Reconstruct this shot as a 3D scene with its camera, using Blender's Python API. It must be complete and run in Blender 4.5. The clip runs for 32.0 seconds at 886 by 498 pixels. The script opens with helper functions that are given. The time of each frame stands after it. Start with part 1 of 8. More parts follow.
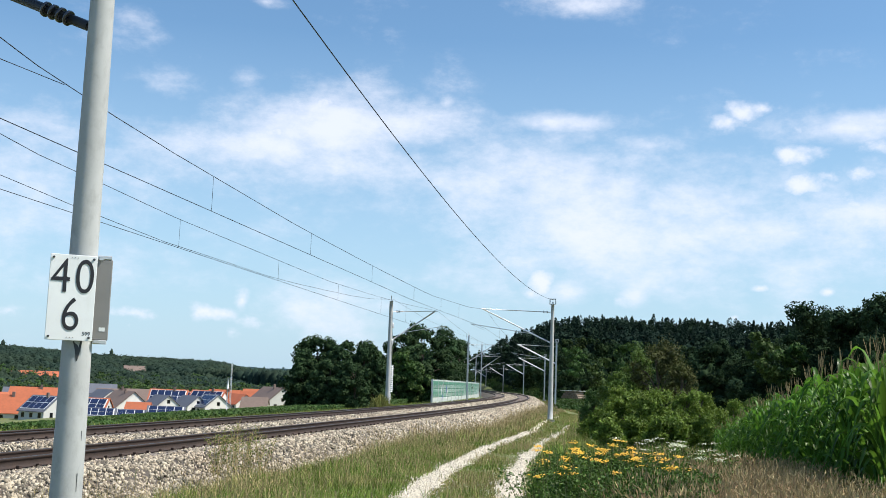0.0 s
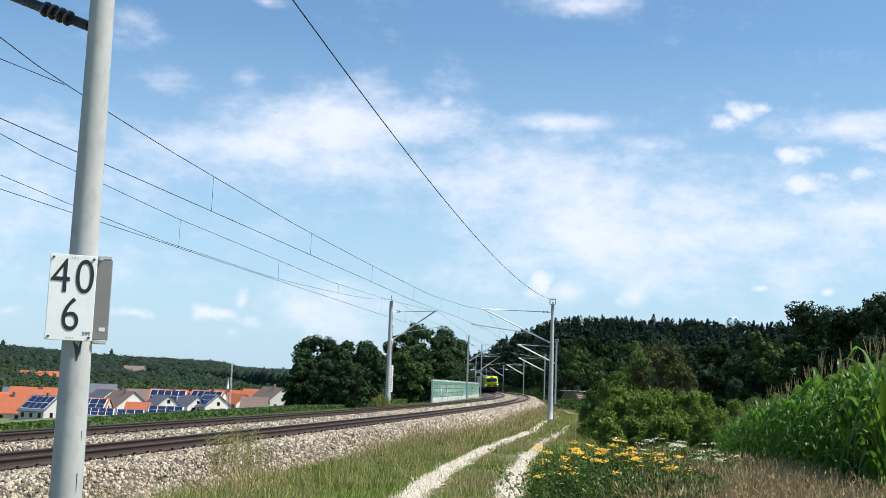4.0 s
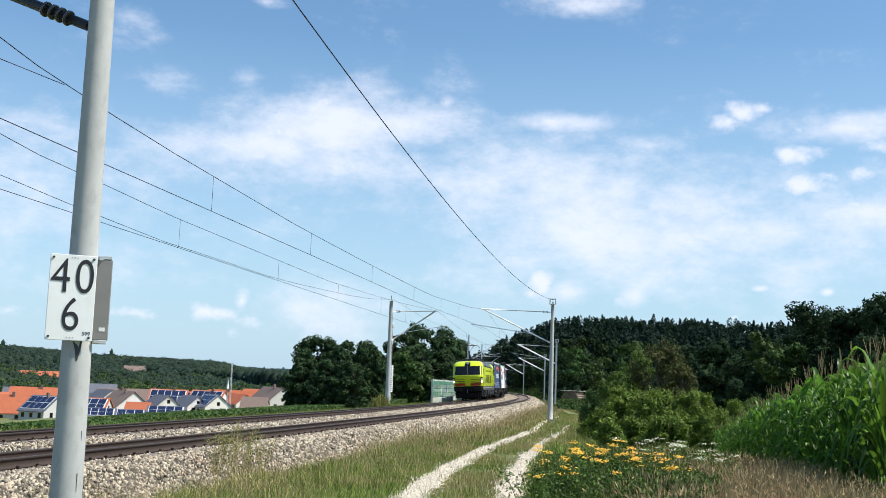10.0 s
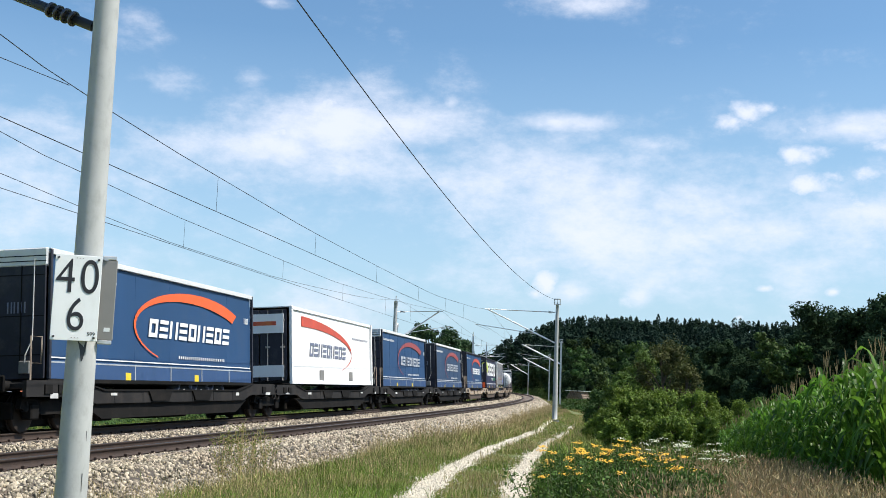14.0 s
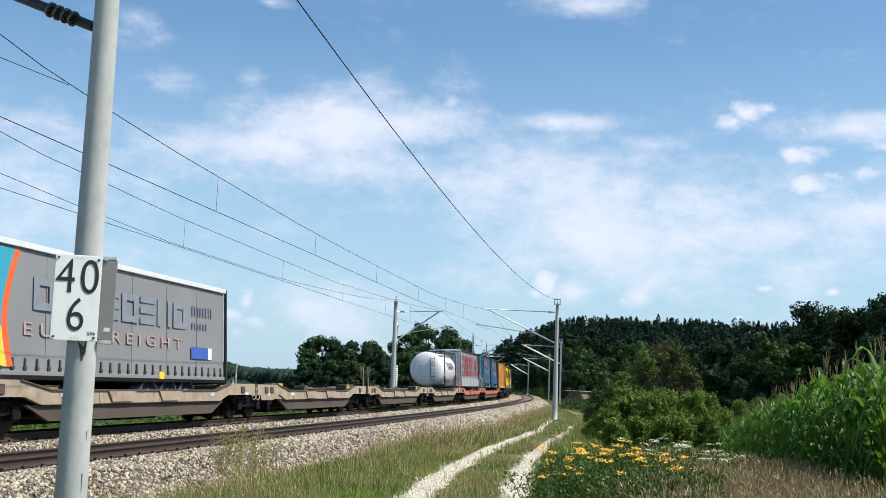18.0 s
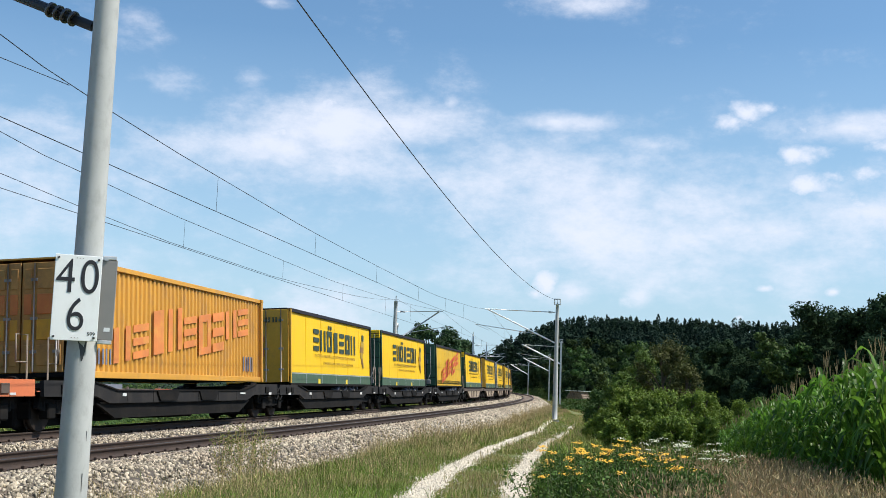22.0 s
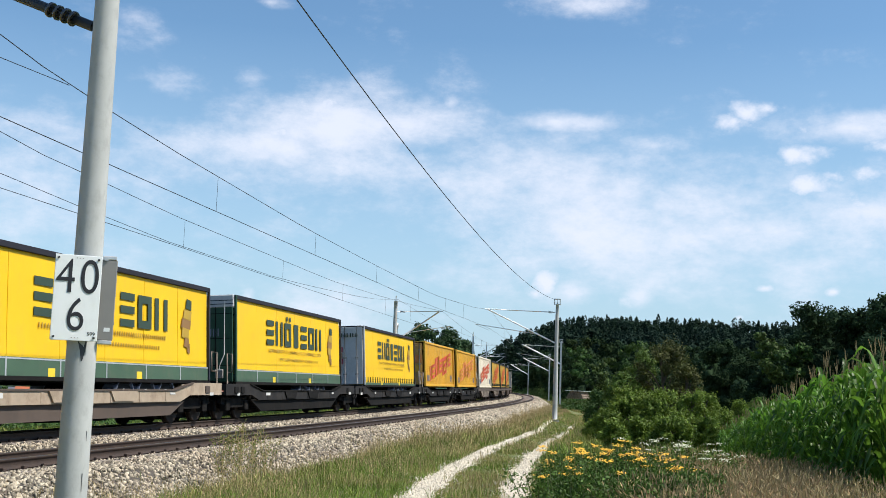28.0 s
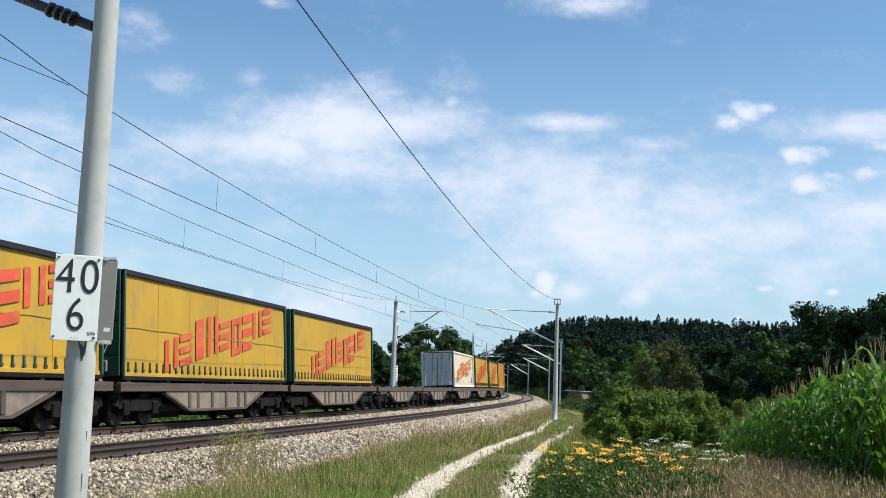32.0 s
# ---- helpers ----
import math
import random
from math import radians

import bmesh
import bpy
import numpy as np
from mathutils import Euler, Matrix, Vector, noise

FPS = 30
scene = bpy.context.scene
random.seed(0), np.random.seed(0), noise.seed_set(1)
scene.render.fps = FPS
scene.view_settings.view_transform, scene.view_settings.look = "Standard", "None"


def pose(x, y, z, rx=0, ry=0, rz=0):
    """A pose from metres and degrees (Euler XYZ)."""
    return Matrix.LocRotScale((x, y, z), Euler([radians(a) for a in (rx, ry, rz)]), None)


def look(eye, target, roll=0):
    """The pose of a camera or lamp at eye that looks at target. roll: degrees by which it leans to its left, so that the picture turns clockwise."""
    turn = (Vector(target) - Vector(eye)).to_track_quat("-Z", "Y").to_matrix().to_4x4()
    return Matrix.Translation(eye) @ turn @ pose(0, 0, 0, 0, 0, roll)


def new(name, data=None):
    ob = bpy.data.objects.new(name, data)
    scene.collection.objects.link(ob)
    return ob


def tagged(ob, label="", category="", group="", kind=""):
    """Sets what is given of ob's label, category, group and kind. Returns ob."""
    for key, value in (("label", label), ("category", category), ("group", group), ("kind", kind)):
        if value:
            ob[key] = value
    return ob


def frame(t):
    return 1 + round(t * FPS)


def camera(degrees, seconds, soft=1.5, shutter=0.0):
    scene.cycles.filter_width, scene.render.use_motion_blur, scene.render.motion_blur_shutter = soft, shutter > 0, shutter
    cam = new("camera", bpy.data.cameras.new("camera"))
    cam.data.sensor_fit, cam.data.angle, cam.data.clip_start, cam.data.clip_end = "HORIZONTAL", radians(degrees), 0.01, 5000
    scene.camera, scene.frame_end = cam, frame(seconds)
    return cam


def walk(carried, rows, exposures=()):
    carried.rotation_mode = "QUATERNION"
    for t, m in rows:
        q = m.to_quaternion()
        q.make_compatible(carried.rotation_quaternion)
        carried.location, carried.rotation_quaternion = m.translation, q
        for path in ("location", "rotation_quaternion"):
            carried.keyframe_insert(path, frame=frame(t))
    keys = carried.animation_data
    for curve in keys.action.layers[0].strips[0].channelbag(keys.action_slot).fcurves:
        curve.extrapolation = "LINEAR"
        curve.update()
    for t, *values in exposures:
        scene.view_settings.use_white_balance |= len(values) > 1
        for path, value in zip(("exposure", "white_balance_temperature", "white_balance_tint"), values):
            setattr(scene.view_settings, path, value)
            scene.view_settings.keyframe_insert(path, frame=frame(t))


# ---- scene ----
# ---------------------------------------------------------------- camera
EYE = Vector((0.0, 0.0, 1.507))
PITCH, ROLL, FOV = 6.831, 2.080, 43.10


def view(turn):
    """The tripod's pose, turned to the left by some degrees."""
    a, b = radians(turn), radians(PITCH)
    ahead = Vector((-math.sin(a) * math.cos(b), math.cos(a) * math.cos(b), math.sin(b)))
    return look(EYE, EYE + ahead, ROLL)


cam = camera(FOV, 32.0, 0.7)
walk(cam, [(0.0, view(0)), (12.0, view(0)), (12.3, view(0.231)), (32.0, view(0.231))],
     [(0.0, 0.35), (14.0, 0.34), (18.0, 0.27), (32.0, 0.27)])

# ---------------------------------------------------------------- track line
# Centre line of the far track: s in metres, away from the camera; lat is positive towards the camera's side.
X0, Y0, TH0, K0, K1 = -8.580, 35.118, radians(-10.131), 6.628e-4, 8.26e-7
SPACING, CANT, GRADE = 3.952, 0.0619, -0.000834
_s = np.arange(-620.0, 1120.0, 1.0)
_k = np.clip(K0 + K1 * _s, 0.0002, 0.0013)
_k = _k - 3.2e-4 * np.clip((_s - 190) / 35, 0, 1) * np.clip((420 - _s) / 60, 0, 1)      # the bend eases off
_i0 = int(np.argmin(np.abs(_s)))
_th = np.concatenate([[0], np.cumsum((_k[1:] + _k[:-1]) / 2)])
_th = _th - _th[_i0] + TH0
_tx = np.concatenate([[0], np.cumsum(-(np.sin(_th[1:]) + np.sin(_th[:-1])) / 2)])
_ty = np.concatenate([[0], np.cumsum((np.cos(_th[1:]) + np.cos(_th[:-1])) / 2)])
_tx, _ty = _tx - _tx[_i0] + X0, _ty - _ty[_i0] + Y0


def along(s, lat=0.0, z=0.0, canted=0.0):
    """World coordinates, as arrays, of points along the line. canted: the offset of the track whose cant lifts the point."""
    s = np.asarray(s, float)
    t = np.interp(s, _s, _th)
    w = np.asarray(lat, float)
    return np.stack([np.interp(s, _s, _tx) + np.cos(t) * w, np.interp(s, _s, _ty) + np.sin(t) * w,
                     np.asarray(z, float) + GRADE * s + 0 * w], -1)


def heading(s):
    return float(np.interp(s, _s, _th))


def track_pose(s, off=0.0, lat=0.0, z=0.0, canted=True):
    """A pose on the line: x runs away along the track, y to its inner side, z up and leaning with the cant."""
    t = heading(s)
    p = along(s, off)
    m = Matrix.Translation(Vector(p)) @ Matrix.Rotation(t + math.pi / 2, 4, "Z")
    if canted:
        m = m @ Matrix.Rotation(-CANT, 4, "X")
    return m @ Matrix.Translation((0, -lat, z))


def nearest(x, y):
    """For arrays of places: s and lat from the far track."""
    x, y = np.asarray(x, float).ravel(), np.asarray(y, float).ravel()
    s, lat = np.empty(len(x)), np.empty(len(x))
    step = 4
    cx, cy = _tx[::step], _ty[::step]
    for a in range(0, len(x), 4000):
        b = slice(a, a + 4000)
        i = np.argmin((x[b, None] - cx) ** 2 + (y[b, None] - cy) ** 2, 1) * step
        th = _th[i]
        dx, dy = x[b] - _tx[i], y[b] - _ty[i]
        s[b] = _s[i] + dy * np.cos(th) - dx * np.sin(th)
        lat[b] = dx * np.cos(th) + dy * np.sin(th)
    return s, lat


def sm(a, b, x):
    t = np.clip((x - a) / (b - a), 0, 1)
    return t * t * (3 - 2 * t)


def ground_z(x, y):
    """Height of the land."""
    x, y = np.asarray(x, float), np.asarray(y, float)
    s, lat = nearest(x, y)
    s, lat = s.reshape(x.shape), lat.reshape(x.shape)
    ln = lat - SPACING
    near = -0.10 - 0.0135 * np.clip(y, -5, 62) - 0.045 * np.clip(x - 4, 0, 14)
    near = near - 0.35 * sm(5.2, 3.2, ln) * sm(40, 10, y) + 0.25 * sm(60, 80, y) * sm(6.5, 4.5, ln)
    near = near + 3.0 * sm(160, 320, np.hypot(x, y)) * sm(5, 26, ln) + 7 * sm(330, 520, np.hypot(x, y))
    r, az = np.hypot(x, y), np.degrees(np.arctan2(x, y))
    away = sm(-3, -6.5, az) * sm(480, 640, r)
    far = -0.75 - 0.35 * np.maximum(sm(-4, -9, lat), away) - 10.4 * np.maximum(sm(-9, -105, lat), away)
    far = far + np.interp(az, [-30, -21, -17, -15, -13, -11, -10, -9.2, -8, 2], [38, 32, 26.5, 25, 24, 23, 18, 7, -2, -2]) * sm(600, 1350, r) + np.interp(az, [-12, -11, -10, -9.2, -8], [0, 2, 9, 19, 28]) * sm(1700, 2500, r)
    far = far + 10 * sm(200, 360, s) * sm(-12, -60, lat) * sm(-6, 2, az)
    bed = np.full_like(x, -1.05)
    z = np.where(lat > SPACING / 2, near * (1 - away) + far * away, far)
    k = sm(3.6, 2.4, ln) * sm(-4.4, -3.2, lat)
    return z * (1 - k) + bed * k


# ---------------------------------------------------------------- light
SUN_AZ, SUN_EL = radians(-10.0), radians(52.0)
sun_dir = Vector((math.cos(SUN_AZ) * math.cos(SUN_EL), math.sin(SUN_AZ) * math.cos(SUN_EL), math.sin(SUN_EL)))
sun_data = bpy.data.lights.new("sun", "SUN")
sun_data.energy, sun_data.angle, sun_data.color = 4.9, radians(0.53), (1.0, 0.94, 0.85)
sun = new("sun", sun_data)
sun.matrix_world = look(Vector((0, 0, 60)) + sun_dir * 50, Vector((0, 0, 60)))


def sky_way(px, py):
    """The direction of a place in the sky, from how far right of and above the view's middle it stands."""
    m = view(0).to_3x3()
    h = math.tan(radians(FOV) / 2) / 784
    return (m @ Vector(((px - 784) * h, (441 - py) * h, -1))).normalized()


def build_world():
    w = bpy.data.worlds.new("sky")
    scene.world = w
    w.use_nodes = True
    nt = w.node_tree
    nt.nodes.clear()
    N, Lk = nt.nodes.new, nt.links.new
    out, bg = N("ShaderNodeOutputWorld"), N("ShaderNodeBackground")
    sky = N("ShaderNodeTexSky")
    sky.sky_type, sky.sun_disc = "NISHITA", False
    sky.sun_elevation, sky.sun_rotation = SUN_EL, math.pi / 2 - SUN_AZ
    sky.air_density, sky.dust_density, sky.ozone_density = 1.0, 0.6, 1.6
    co = N("ShaderNodeTexCoord")
    way = co.outputs["Generated"]

    def math2(op, a, b=None, clamp=False):
        n = N("ShaderNodeMath")
        n.operation, n.use_clamp = op, clamp
        for k, v in enumerate((a, b)):
            if v is None:
                continue
            if isinstance(v, (int, float)):
                n.inputs[k].default_value = v
            else:
                Lk(v, n.inputs[k])
        return n.outputs[0]

    def noise_at(scale, detail, rough, stretch, off):
        m = N("ShaderNodeMapping")
        m.inputs["Scale"].default_value = stretch
        m.inputs["Location"].default_value = off
        Lk(way, m.inputs["Vector"])
        n = N("ShaderNodeTexNoise")
        n.inputs["Scale"].default_value, n.inputs["Detail"].default_value, n.inputs["Roughness"].default_value = scale, detail, rough
        Lk(m.outputs[0], n.inputs["Vector"])
        return n.outputs["Fac"]

    big = noise_at(6.0, 8, 0.60, (1, 1, 2.4), (3.1, 0.7, 0.2))
    fine = noise_at(24.0, 7, 0.66, (1, 1, 1.7), (0.3, 4.0, 1.0))
    # cloud banks: where in the sky, half widths in degrees, how dense
    banks = [(575, 225, 4.6, 2.0, .62), (500, 262, 4.0, 1.8, .52), (620, 300, 6.0, 2.2, .50), (720, 222, 3.6, 1.4, .50), (330, 270, 5.0, 1.8, .38), (860, 320, 6.0, 2.4, .50), (960, 330, 4.5, 2.0, .46),
             (975, 215, 2.6, .5, .46), (1100, 400, 9.0, 3.4, .46), (1230, 365, 6.0, 1.6, .50), (1330, 400, 8.0, 3.0, .46), (1510, 375, 4.5, 1.4, .62), (1505, 228, 4.0, .9, .44), (120, 300, 7, 2.6, .36),
             (1440, 470, 6, 2.4, .36), (560, 545, 3.0, 1.4, .48), (1120, 528, 0.9, 0.6, .45), (1000, 520, 1.6, 1.0, .4), (440, 138, 0.9, 0.5, .4), (300, 145, 1.6, 0.8, .38),
             (235, 28, 0.9, 0.4, .3), (1010, 8, 2.6, 0.6, .36), (470, 3, 1.0, 0.3, .45), (60, 400, 5, 2.4, .28), (1150, 258, 1.8, .5, .35), (790, 182, .5, .4, .4)]
    heaps = [(1290, 215, 1.3, 0.6, .95), (1308, 202, 1.2, 0.7, 1.0), (1350, 195, 1.2, .45, .85), (1260, 225, .9, .4, .6), (1398, 273, 1.1, 0.65, 1.0), (1440, 266, 1.2, .4, .7), (1412, 231, .7, .4, .55), (1424, 327, 1.2, 0.6, 1.0), (1465, 312, 1.1, .4, .65),
             (1521, 307, .8, .45, .8), (1554, 261, 1.0, .5, .75), (1520, 362, 1.6, 0.6, .7), (1565, 358, 1.2, 0.5, .7), (958, 503, .75, .7, 1.0), (940, 520, .7, .5, .8), (985, 505, .6, .5, .6), (360, 550, .8, 0.45, .9), (395, 555, 1.0, 0.4, .85), (428, 530, .5, .7, .8),
             (440, 565, .9, .5, .6), (410, 588, .6, .4, .5), (230, 553, 1.2, 0.4, .9), (15, 549, 0.9, 0.4, .9), (228, 575, .5, .3, .5), (1112, 528, 0.7, 0.5, .55), (1345, 511, 0.6, 0.25, .8), (1300, 562, .3, .2, .7), (1468, 517, 0.4, 0.25, .8), (1420, 565, .4, .25, .8),
             (495, 235, 1.4, .7, .72), (572, 188, 1.3, .7, .70), (610, 205, 1.5, .8, .66), (560, 240, 1.6, .7, .62), (610, 285, 2.0, .7, .60), (712, 213, 1.7, .6, .62), (640, 240, 1.4, .6, .58), (900, 320, 2.2, .8, .55), (985, 318, 1.0, .5, .55), (1215, 350, 1.6, .5, .5)]

    def cones(rows):
        total = None
        for px, py, rw, rh, k in rows:
            v = cone(px, py, rw, rh, k)
            total = v if total is None else math2("MAXIMUM", total, v)
        return total

    def cone(px, py, rw, rh, k):
        c = sky_way(px, py)
        sub = N("ShaderNodeVectorMath")
        sub.operation = "SUBTRACT"
        Lk(way, sub.inputs[0])
        sub.inputs[1].default_value = c
        mul = N("ShaderNodeVectorMath")
        mul.operation = "MULTIPLY"
        Lk(sub.outputs[0], mul.inputs[0])
        a, b = 1 / radians(rw), 1 / radians(rh)
        mul.inputs[1].default_value = (a, a, b)
        ln = N("ShaderNodeVectorMath")
        ln.operation = "LENGTH"
        Lk(mul.outputs[0], ln.inputs[0])
        return math2("MULTIPLY", math2("SUBTRACT", 1.0, math2("MULTIPLY", ln.outputs["Value"], 0.62), True), k)

    total = cones(banks)
    puff = noise_at(38.0, 6, 0.58, (1, 1, 1.3), (1.3, 2.0, 4.0))
    heap = math2("ADD", math2("MULTIPLY", math2("SUBTRACT", puff, 0.5), 3.0), math2("SUBTRACT", math2("MULTIPLY", cones(heaps), 2.0), 0.75))
    crisp = N("ShaderNodeMapRange")
    crisp.interpolation_type = "SMOOTHSTEP"
    Lk(heap, crisp.inputs["Value"])
    crisp.inputs["From Min"].default_value, crisp.inputs["From Max"].default_value = -0.15, 1.15
    crisp.inputs["To Min"].default_value, crisp.inputs["To Max"].default_value = 0.0, 0.92
    dens = math2("ADD", math2("MULTIPLY", math2("SUBTRACT", big, 0.5), 2.3), math2("MULTIPLY", math2("SUBTRACT", fine, 0.5), 1.5))
    dens = math2("ADD", dens, math2("MULTIPLY", total, 2.35))
    ramp = N("ShaderNodeMapRange")
    ramp.interpolation_type = "SMOOTHSTEP"
    Lk(dens, ramp.inputs["Value"])
    ramp.inputs["From Min"].default_value, ramp.inputs["From Max"].default_value = 0.10, 1.45
    ramp.inputs["To Min"].default_value, ramp.inputs["To Max"].default_value = 0.0, 0.90
    # haze towards the horizon
    sep = N("ShaderNodeSeparateXYZ")
    Lk(way, sep.inputs[0])
    haze = N("ShaderNodeMapRange")
    Lk(sep.outputs["Z"], haze.inputs["Value"])
    haze.inputs["From Min"].default_value, haze.inputs["From Max"].default_value = 0.0, 0.30
    haze.inputs["To Min"].default_value, haze.inputs["To Max"].default_value = 0.80, 0.0
    fac = math2("MAXIMUM", ramp.outputs[0], crisp.outputs[0])
    scale = N("ShaderNodeVectorMath")
    scale.operation = "SCALE"
    Lk(sky.outputs[0], scale.inputs[0])
    scale.inputs["Scale"].default_value = 0.109
    mix = N("ShaderNodeMix")
    mix.data_type = "RGBA"
    Lk(fac, mix.inputs[0])
    hue = N("ShaderNodeMix")
    hue.data_type, hue.blend_type = "RGBA", "MULTIPLY"
    hue.inputs[0].default_value = 1.0
    Lk(scale.outputs[0], hue.inputs[6])
    hue.inputs[7].default_value = (0.835, 1.05, 1.14, 1)
    veil = N("ShaderNodeMix")
    veil.data_type = "RGBA"
    Lk(haze.outputs[0], veil.inputs[0])
    Lk(hue.outputs[2], veil.inputs[6])
    veil.inputs[7].default_value = (0.42, 0.58, 0.745, 1)
    Lk(veil.outputs[2], mix.inputs[6])
    mix.inputs[7].default_value = (0.73, 0.77, 0.885, 1)
    Lk(mix.outputs[2], bg.inputs["Color"])
    bg.inputs["Strength"].default_value = 1.0
    Lk(bg.outputs[0], out.inputs["Surface"])


build_world()
# ---------------------------------------------------------------- materials
def surface(name, color, rough=0.6, metal=0.0, var=0.12, scale=3.0, big=0.25, bump=0.0, bscale=40.0, tint=None, tint_amt=0.0,
            stretch=(1, 1, 1), coat=0.0, island=0.0, rand=0.0, spec=None, translucent=0.0, dirt=None, dirt_amt=0.0, dirt_scale=2.0):
    """A painted or natural surface: colour with grain and stains at two sizes, relief and uneven gloss."""
    m = bpy.data.materials.new(name)
    m.use_nodes = True
    nt = m.node_tree
    N, Lk = nt.nodes.new, nt.links.new
    p = nt.nodes["Principled BSDF"]
    co = N("ShaderNodeTexCoord")
    mp = N("ShaderNodeMapping")
    mp.inputs["Scale"].default_value = stretch
    Lk(co.outputs["Object"], mp.inputs["Vector"])

    def nz(sc, det=5, ro=0.6):
        n = N("ShaderNodeTexNoise")
        n.inputs["Scale"].default_value, n.inputs["Detail"].default_value, n.inputs["Roughness"].default_value = sc, det, ro
        Lk(mp.outputs[0], n.inputs["Vector"])
        return n.outputs["Fac"]

    def mixc(f, a, b, kind="MIX"):
        x = N("ShaderNodeMix")
        x.data_type, x.blend_type = "RGBA", kind
        for v, k in ((f, 0), (a, 6), (b, 7)):
            if isinstance(v, tuple):
                x.inputs[k].default_value = v if len(v) == 4 else (*v, 1)
            elif isinstance(v, (int, float)):
                x.inputs[k].default_value = v
            else:
                Lk(v, x.inputs[k])
        return x.outputs[2]

    def rng(v, a, b, c, d):
        r = N("ShaderNodeMapRange")
        Lk(v, r.inputs["Value"])
        for key, val in zip(("From Min", "From Max", "To Min", "To Max"), (a, b, c, d)):
            r.inputs[key].default_value = val
        return r.outputs[0]

    n1, n2 = nz(scale), nz(scale * big, 3)
    lo = tuple(max(0, c * (1 - var)) for c in color)
    hi = tuple(min(1, c * (1 + var)) for c in color)
    c = mixc(rng(n1, 0.3, 0.7, 0, 1), lo, hi)
    c = mixc(rng(n2, 0.35, 0.65, 0, 0.55), c, mixc(1.0, c, (1 - var, 1 - var, 1 - var), "MULTIPLY"))
    if tint:
        c = mixc(rng(n2, 0.42, 0.68, 0, tint_amt), c, tint)
    if dirt:
        dn = nz(dirt_scale, 7, 0.7)
        c = mixc(rng(dn, 0.5, 0.75, 0, dirt_amt), c, dirt)
    if island or rand:
        if island:
            g = N("ShaderNodeNewGeometry").outputs["Random Per Island"]
            a = island
        else:
            g = N("ShaderNodeObjectInfo").outputs["Random"]
            a = rand
        hsv = N("ShaderNodeHueSaturation")
        Lk(c, hsv.inputs["Color"])
        Lk(rng(g, 0, 1, 1 - a, 1 + a), hsv.inputs["Value"])
        c = hsv.outputs[0]
    Lk(c, p.inputs["Base Color"])
    Lk(rng(n1, 0.3, 0.7, max(0.02, rough - 0.08), min(1, rough + 0.08)), p.inputs["Roughness"])
    p.inputs["Metallic"].default_value = metal
    if coat:
        p.inputs["Coat Weight"].default_value, p.inputs["Coat Roughness"].default_value = coat, 0.08
    if spec is not None:
        p.inputs["Specular IOR Level"].default_value = spec
    if bump:
        b = N("ShaderNodeBump")
        b.inputs["Strength"].default_value, b.inputs["Distance"].default_value = bump, 0.02
        Lk(nz(bscale, 4), b.inputs["Height"])
        Lk(b.outputs[0], p.inputs["Normal"])
    if translucent:
        tr = N("ShaderNodeBsdfTranslucent")
        Lk(c, tr.inputs["Color"])
        mx = N("ShaderNodeMixShader")
        mx.inputs[0].default_value = translucent
        o = nt.nodes["Material Output"]
        Lk(p.outputs[0], mx.inputs[1])
        Lk(tr.outputs[0], mx.inputs[2])
        Lk(mx.outputs[0], o.inputs["Surface"])
    return m


M = {}


def mk(key, *a, **k):
    M[key] = surface(key, *a, **k)


# land
mk("soil_grass", (0.14, 0.165, 0.045), 0.95, var=0.35, scale=1.6, big=0.2, bump=0.6, bscale=9, tint=(0.16, 0.14, 0.07), tint_amt=0.5)
mk("grass", (0.165, 0.245, 0.045), 0.75, var=0.3, scale=0.9, big=0.5, island=0.4, spec=0.2, tint=(0.33, 0.28, 0.11), tint_amt=0.8, translucent=0.25)
mk("dry_grass", (0.47, 0.37, 0.18), 0.85, var=0.3, scale=1.5, island=0.35, tint=(0.26, 0.19, 0.10), tint_amt=0.5, translucent=0.25)
mk("olive_grass", (0.20, 0.21, 0.05), 0.8, var=0.3, scale=1.5, island=0.35, translucent=0.25)
mk("hay", (0.38, 0.295, 0.145), 0.85, var=0.35, scale=1.5, island=0.4, tint=(0.22, 0.19, 0.08), tint_amt=0.6, translucent=0.25)
mk("brown_grass", (0.25, 0.175, 0.08), 0.85, var=0.3, scale=1.5, island=0.35, tint=(0.16, 0.14, 0.06), tint_amt=0.5, translucent=0.2)
mk("brown_head", (0.40, 0.265, 0.14), 0.85, var=0.3, scale=2, island=0.4, translucent=0.2)
mk("gravel_path", (0.62, 0.56, 0.44), 0.95, var=0.2, scale=7, bump=0.6, bscale=25, tint=(0.40, 0.35, 0.25), tint_amt=0.35)
mk("path_stone", (0.66, 0.60, 0.49), 0.9, var=0.2, scale=8, island=0.3)
# bed is far darker than its stones: gap shade put into its colour
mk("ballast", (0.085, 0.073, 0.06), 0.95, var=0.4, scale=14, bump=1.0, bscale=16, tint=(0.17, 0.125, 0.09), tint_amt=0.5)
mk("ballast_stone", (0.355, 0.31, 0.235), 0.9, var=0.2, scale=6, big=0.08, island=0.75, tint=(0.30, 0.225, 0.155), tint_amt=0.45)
mk("rail_side", (0.055, 0.036, 0.027), 0.75, 0.2, var=0.3, scale=5, bump=0.3)
mk("rail_head", (0.09, 0.078, 0.068), 0.42, 0.7, var=0.2, scale=4)
mk("concrete", (0.42, 0.43, 0.42), 0.85, var=0.10, scale=2.5, big=0.3, bump=0.06, bscale=70, stretch=(1, 1, 0.6), dirt=(0.20, 0.195, 0.18), dirt_amt=0.45, dirt_scale=7)
mk("sleeper", (0.25, 0.21, 0.18), 0.9, var=0.25, scale=4, bump=0.4, tint=(0.16, 0.10, 0.07), tint_amt=0.7)
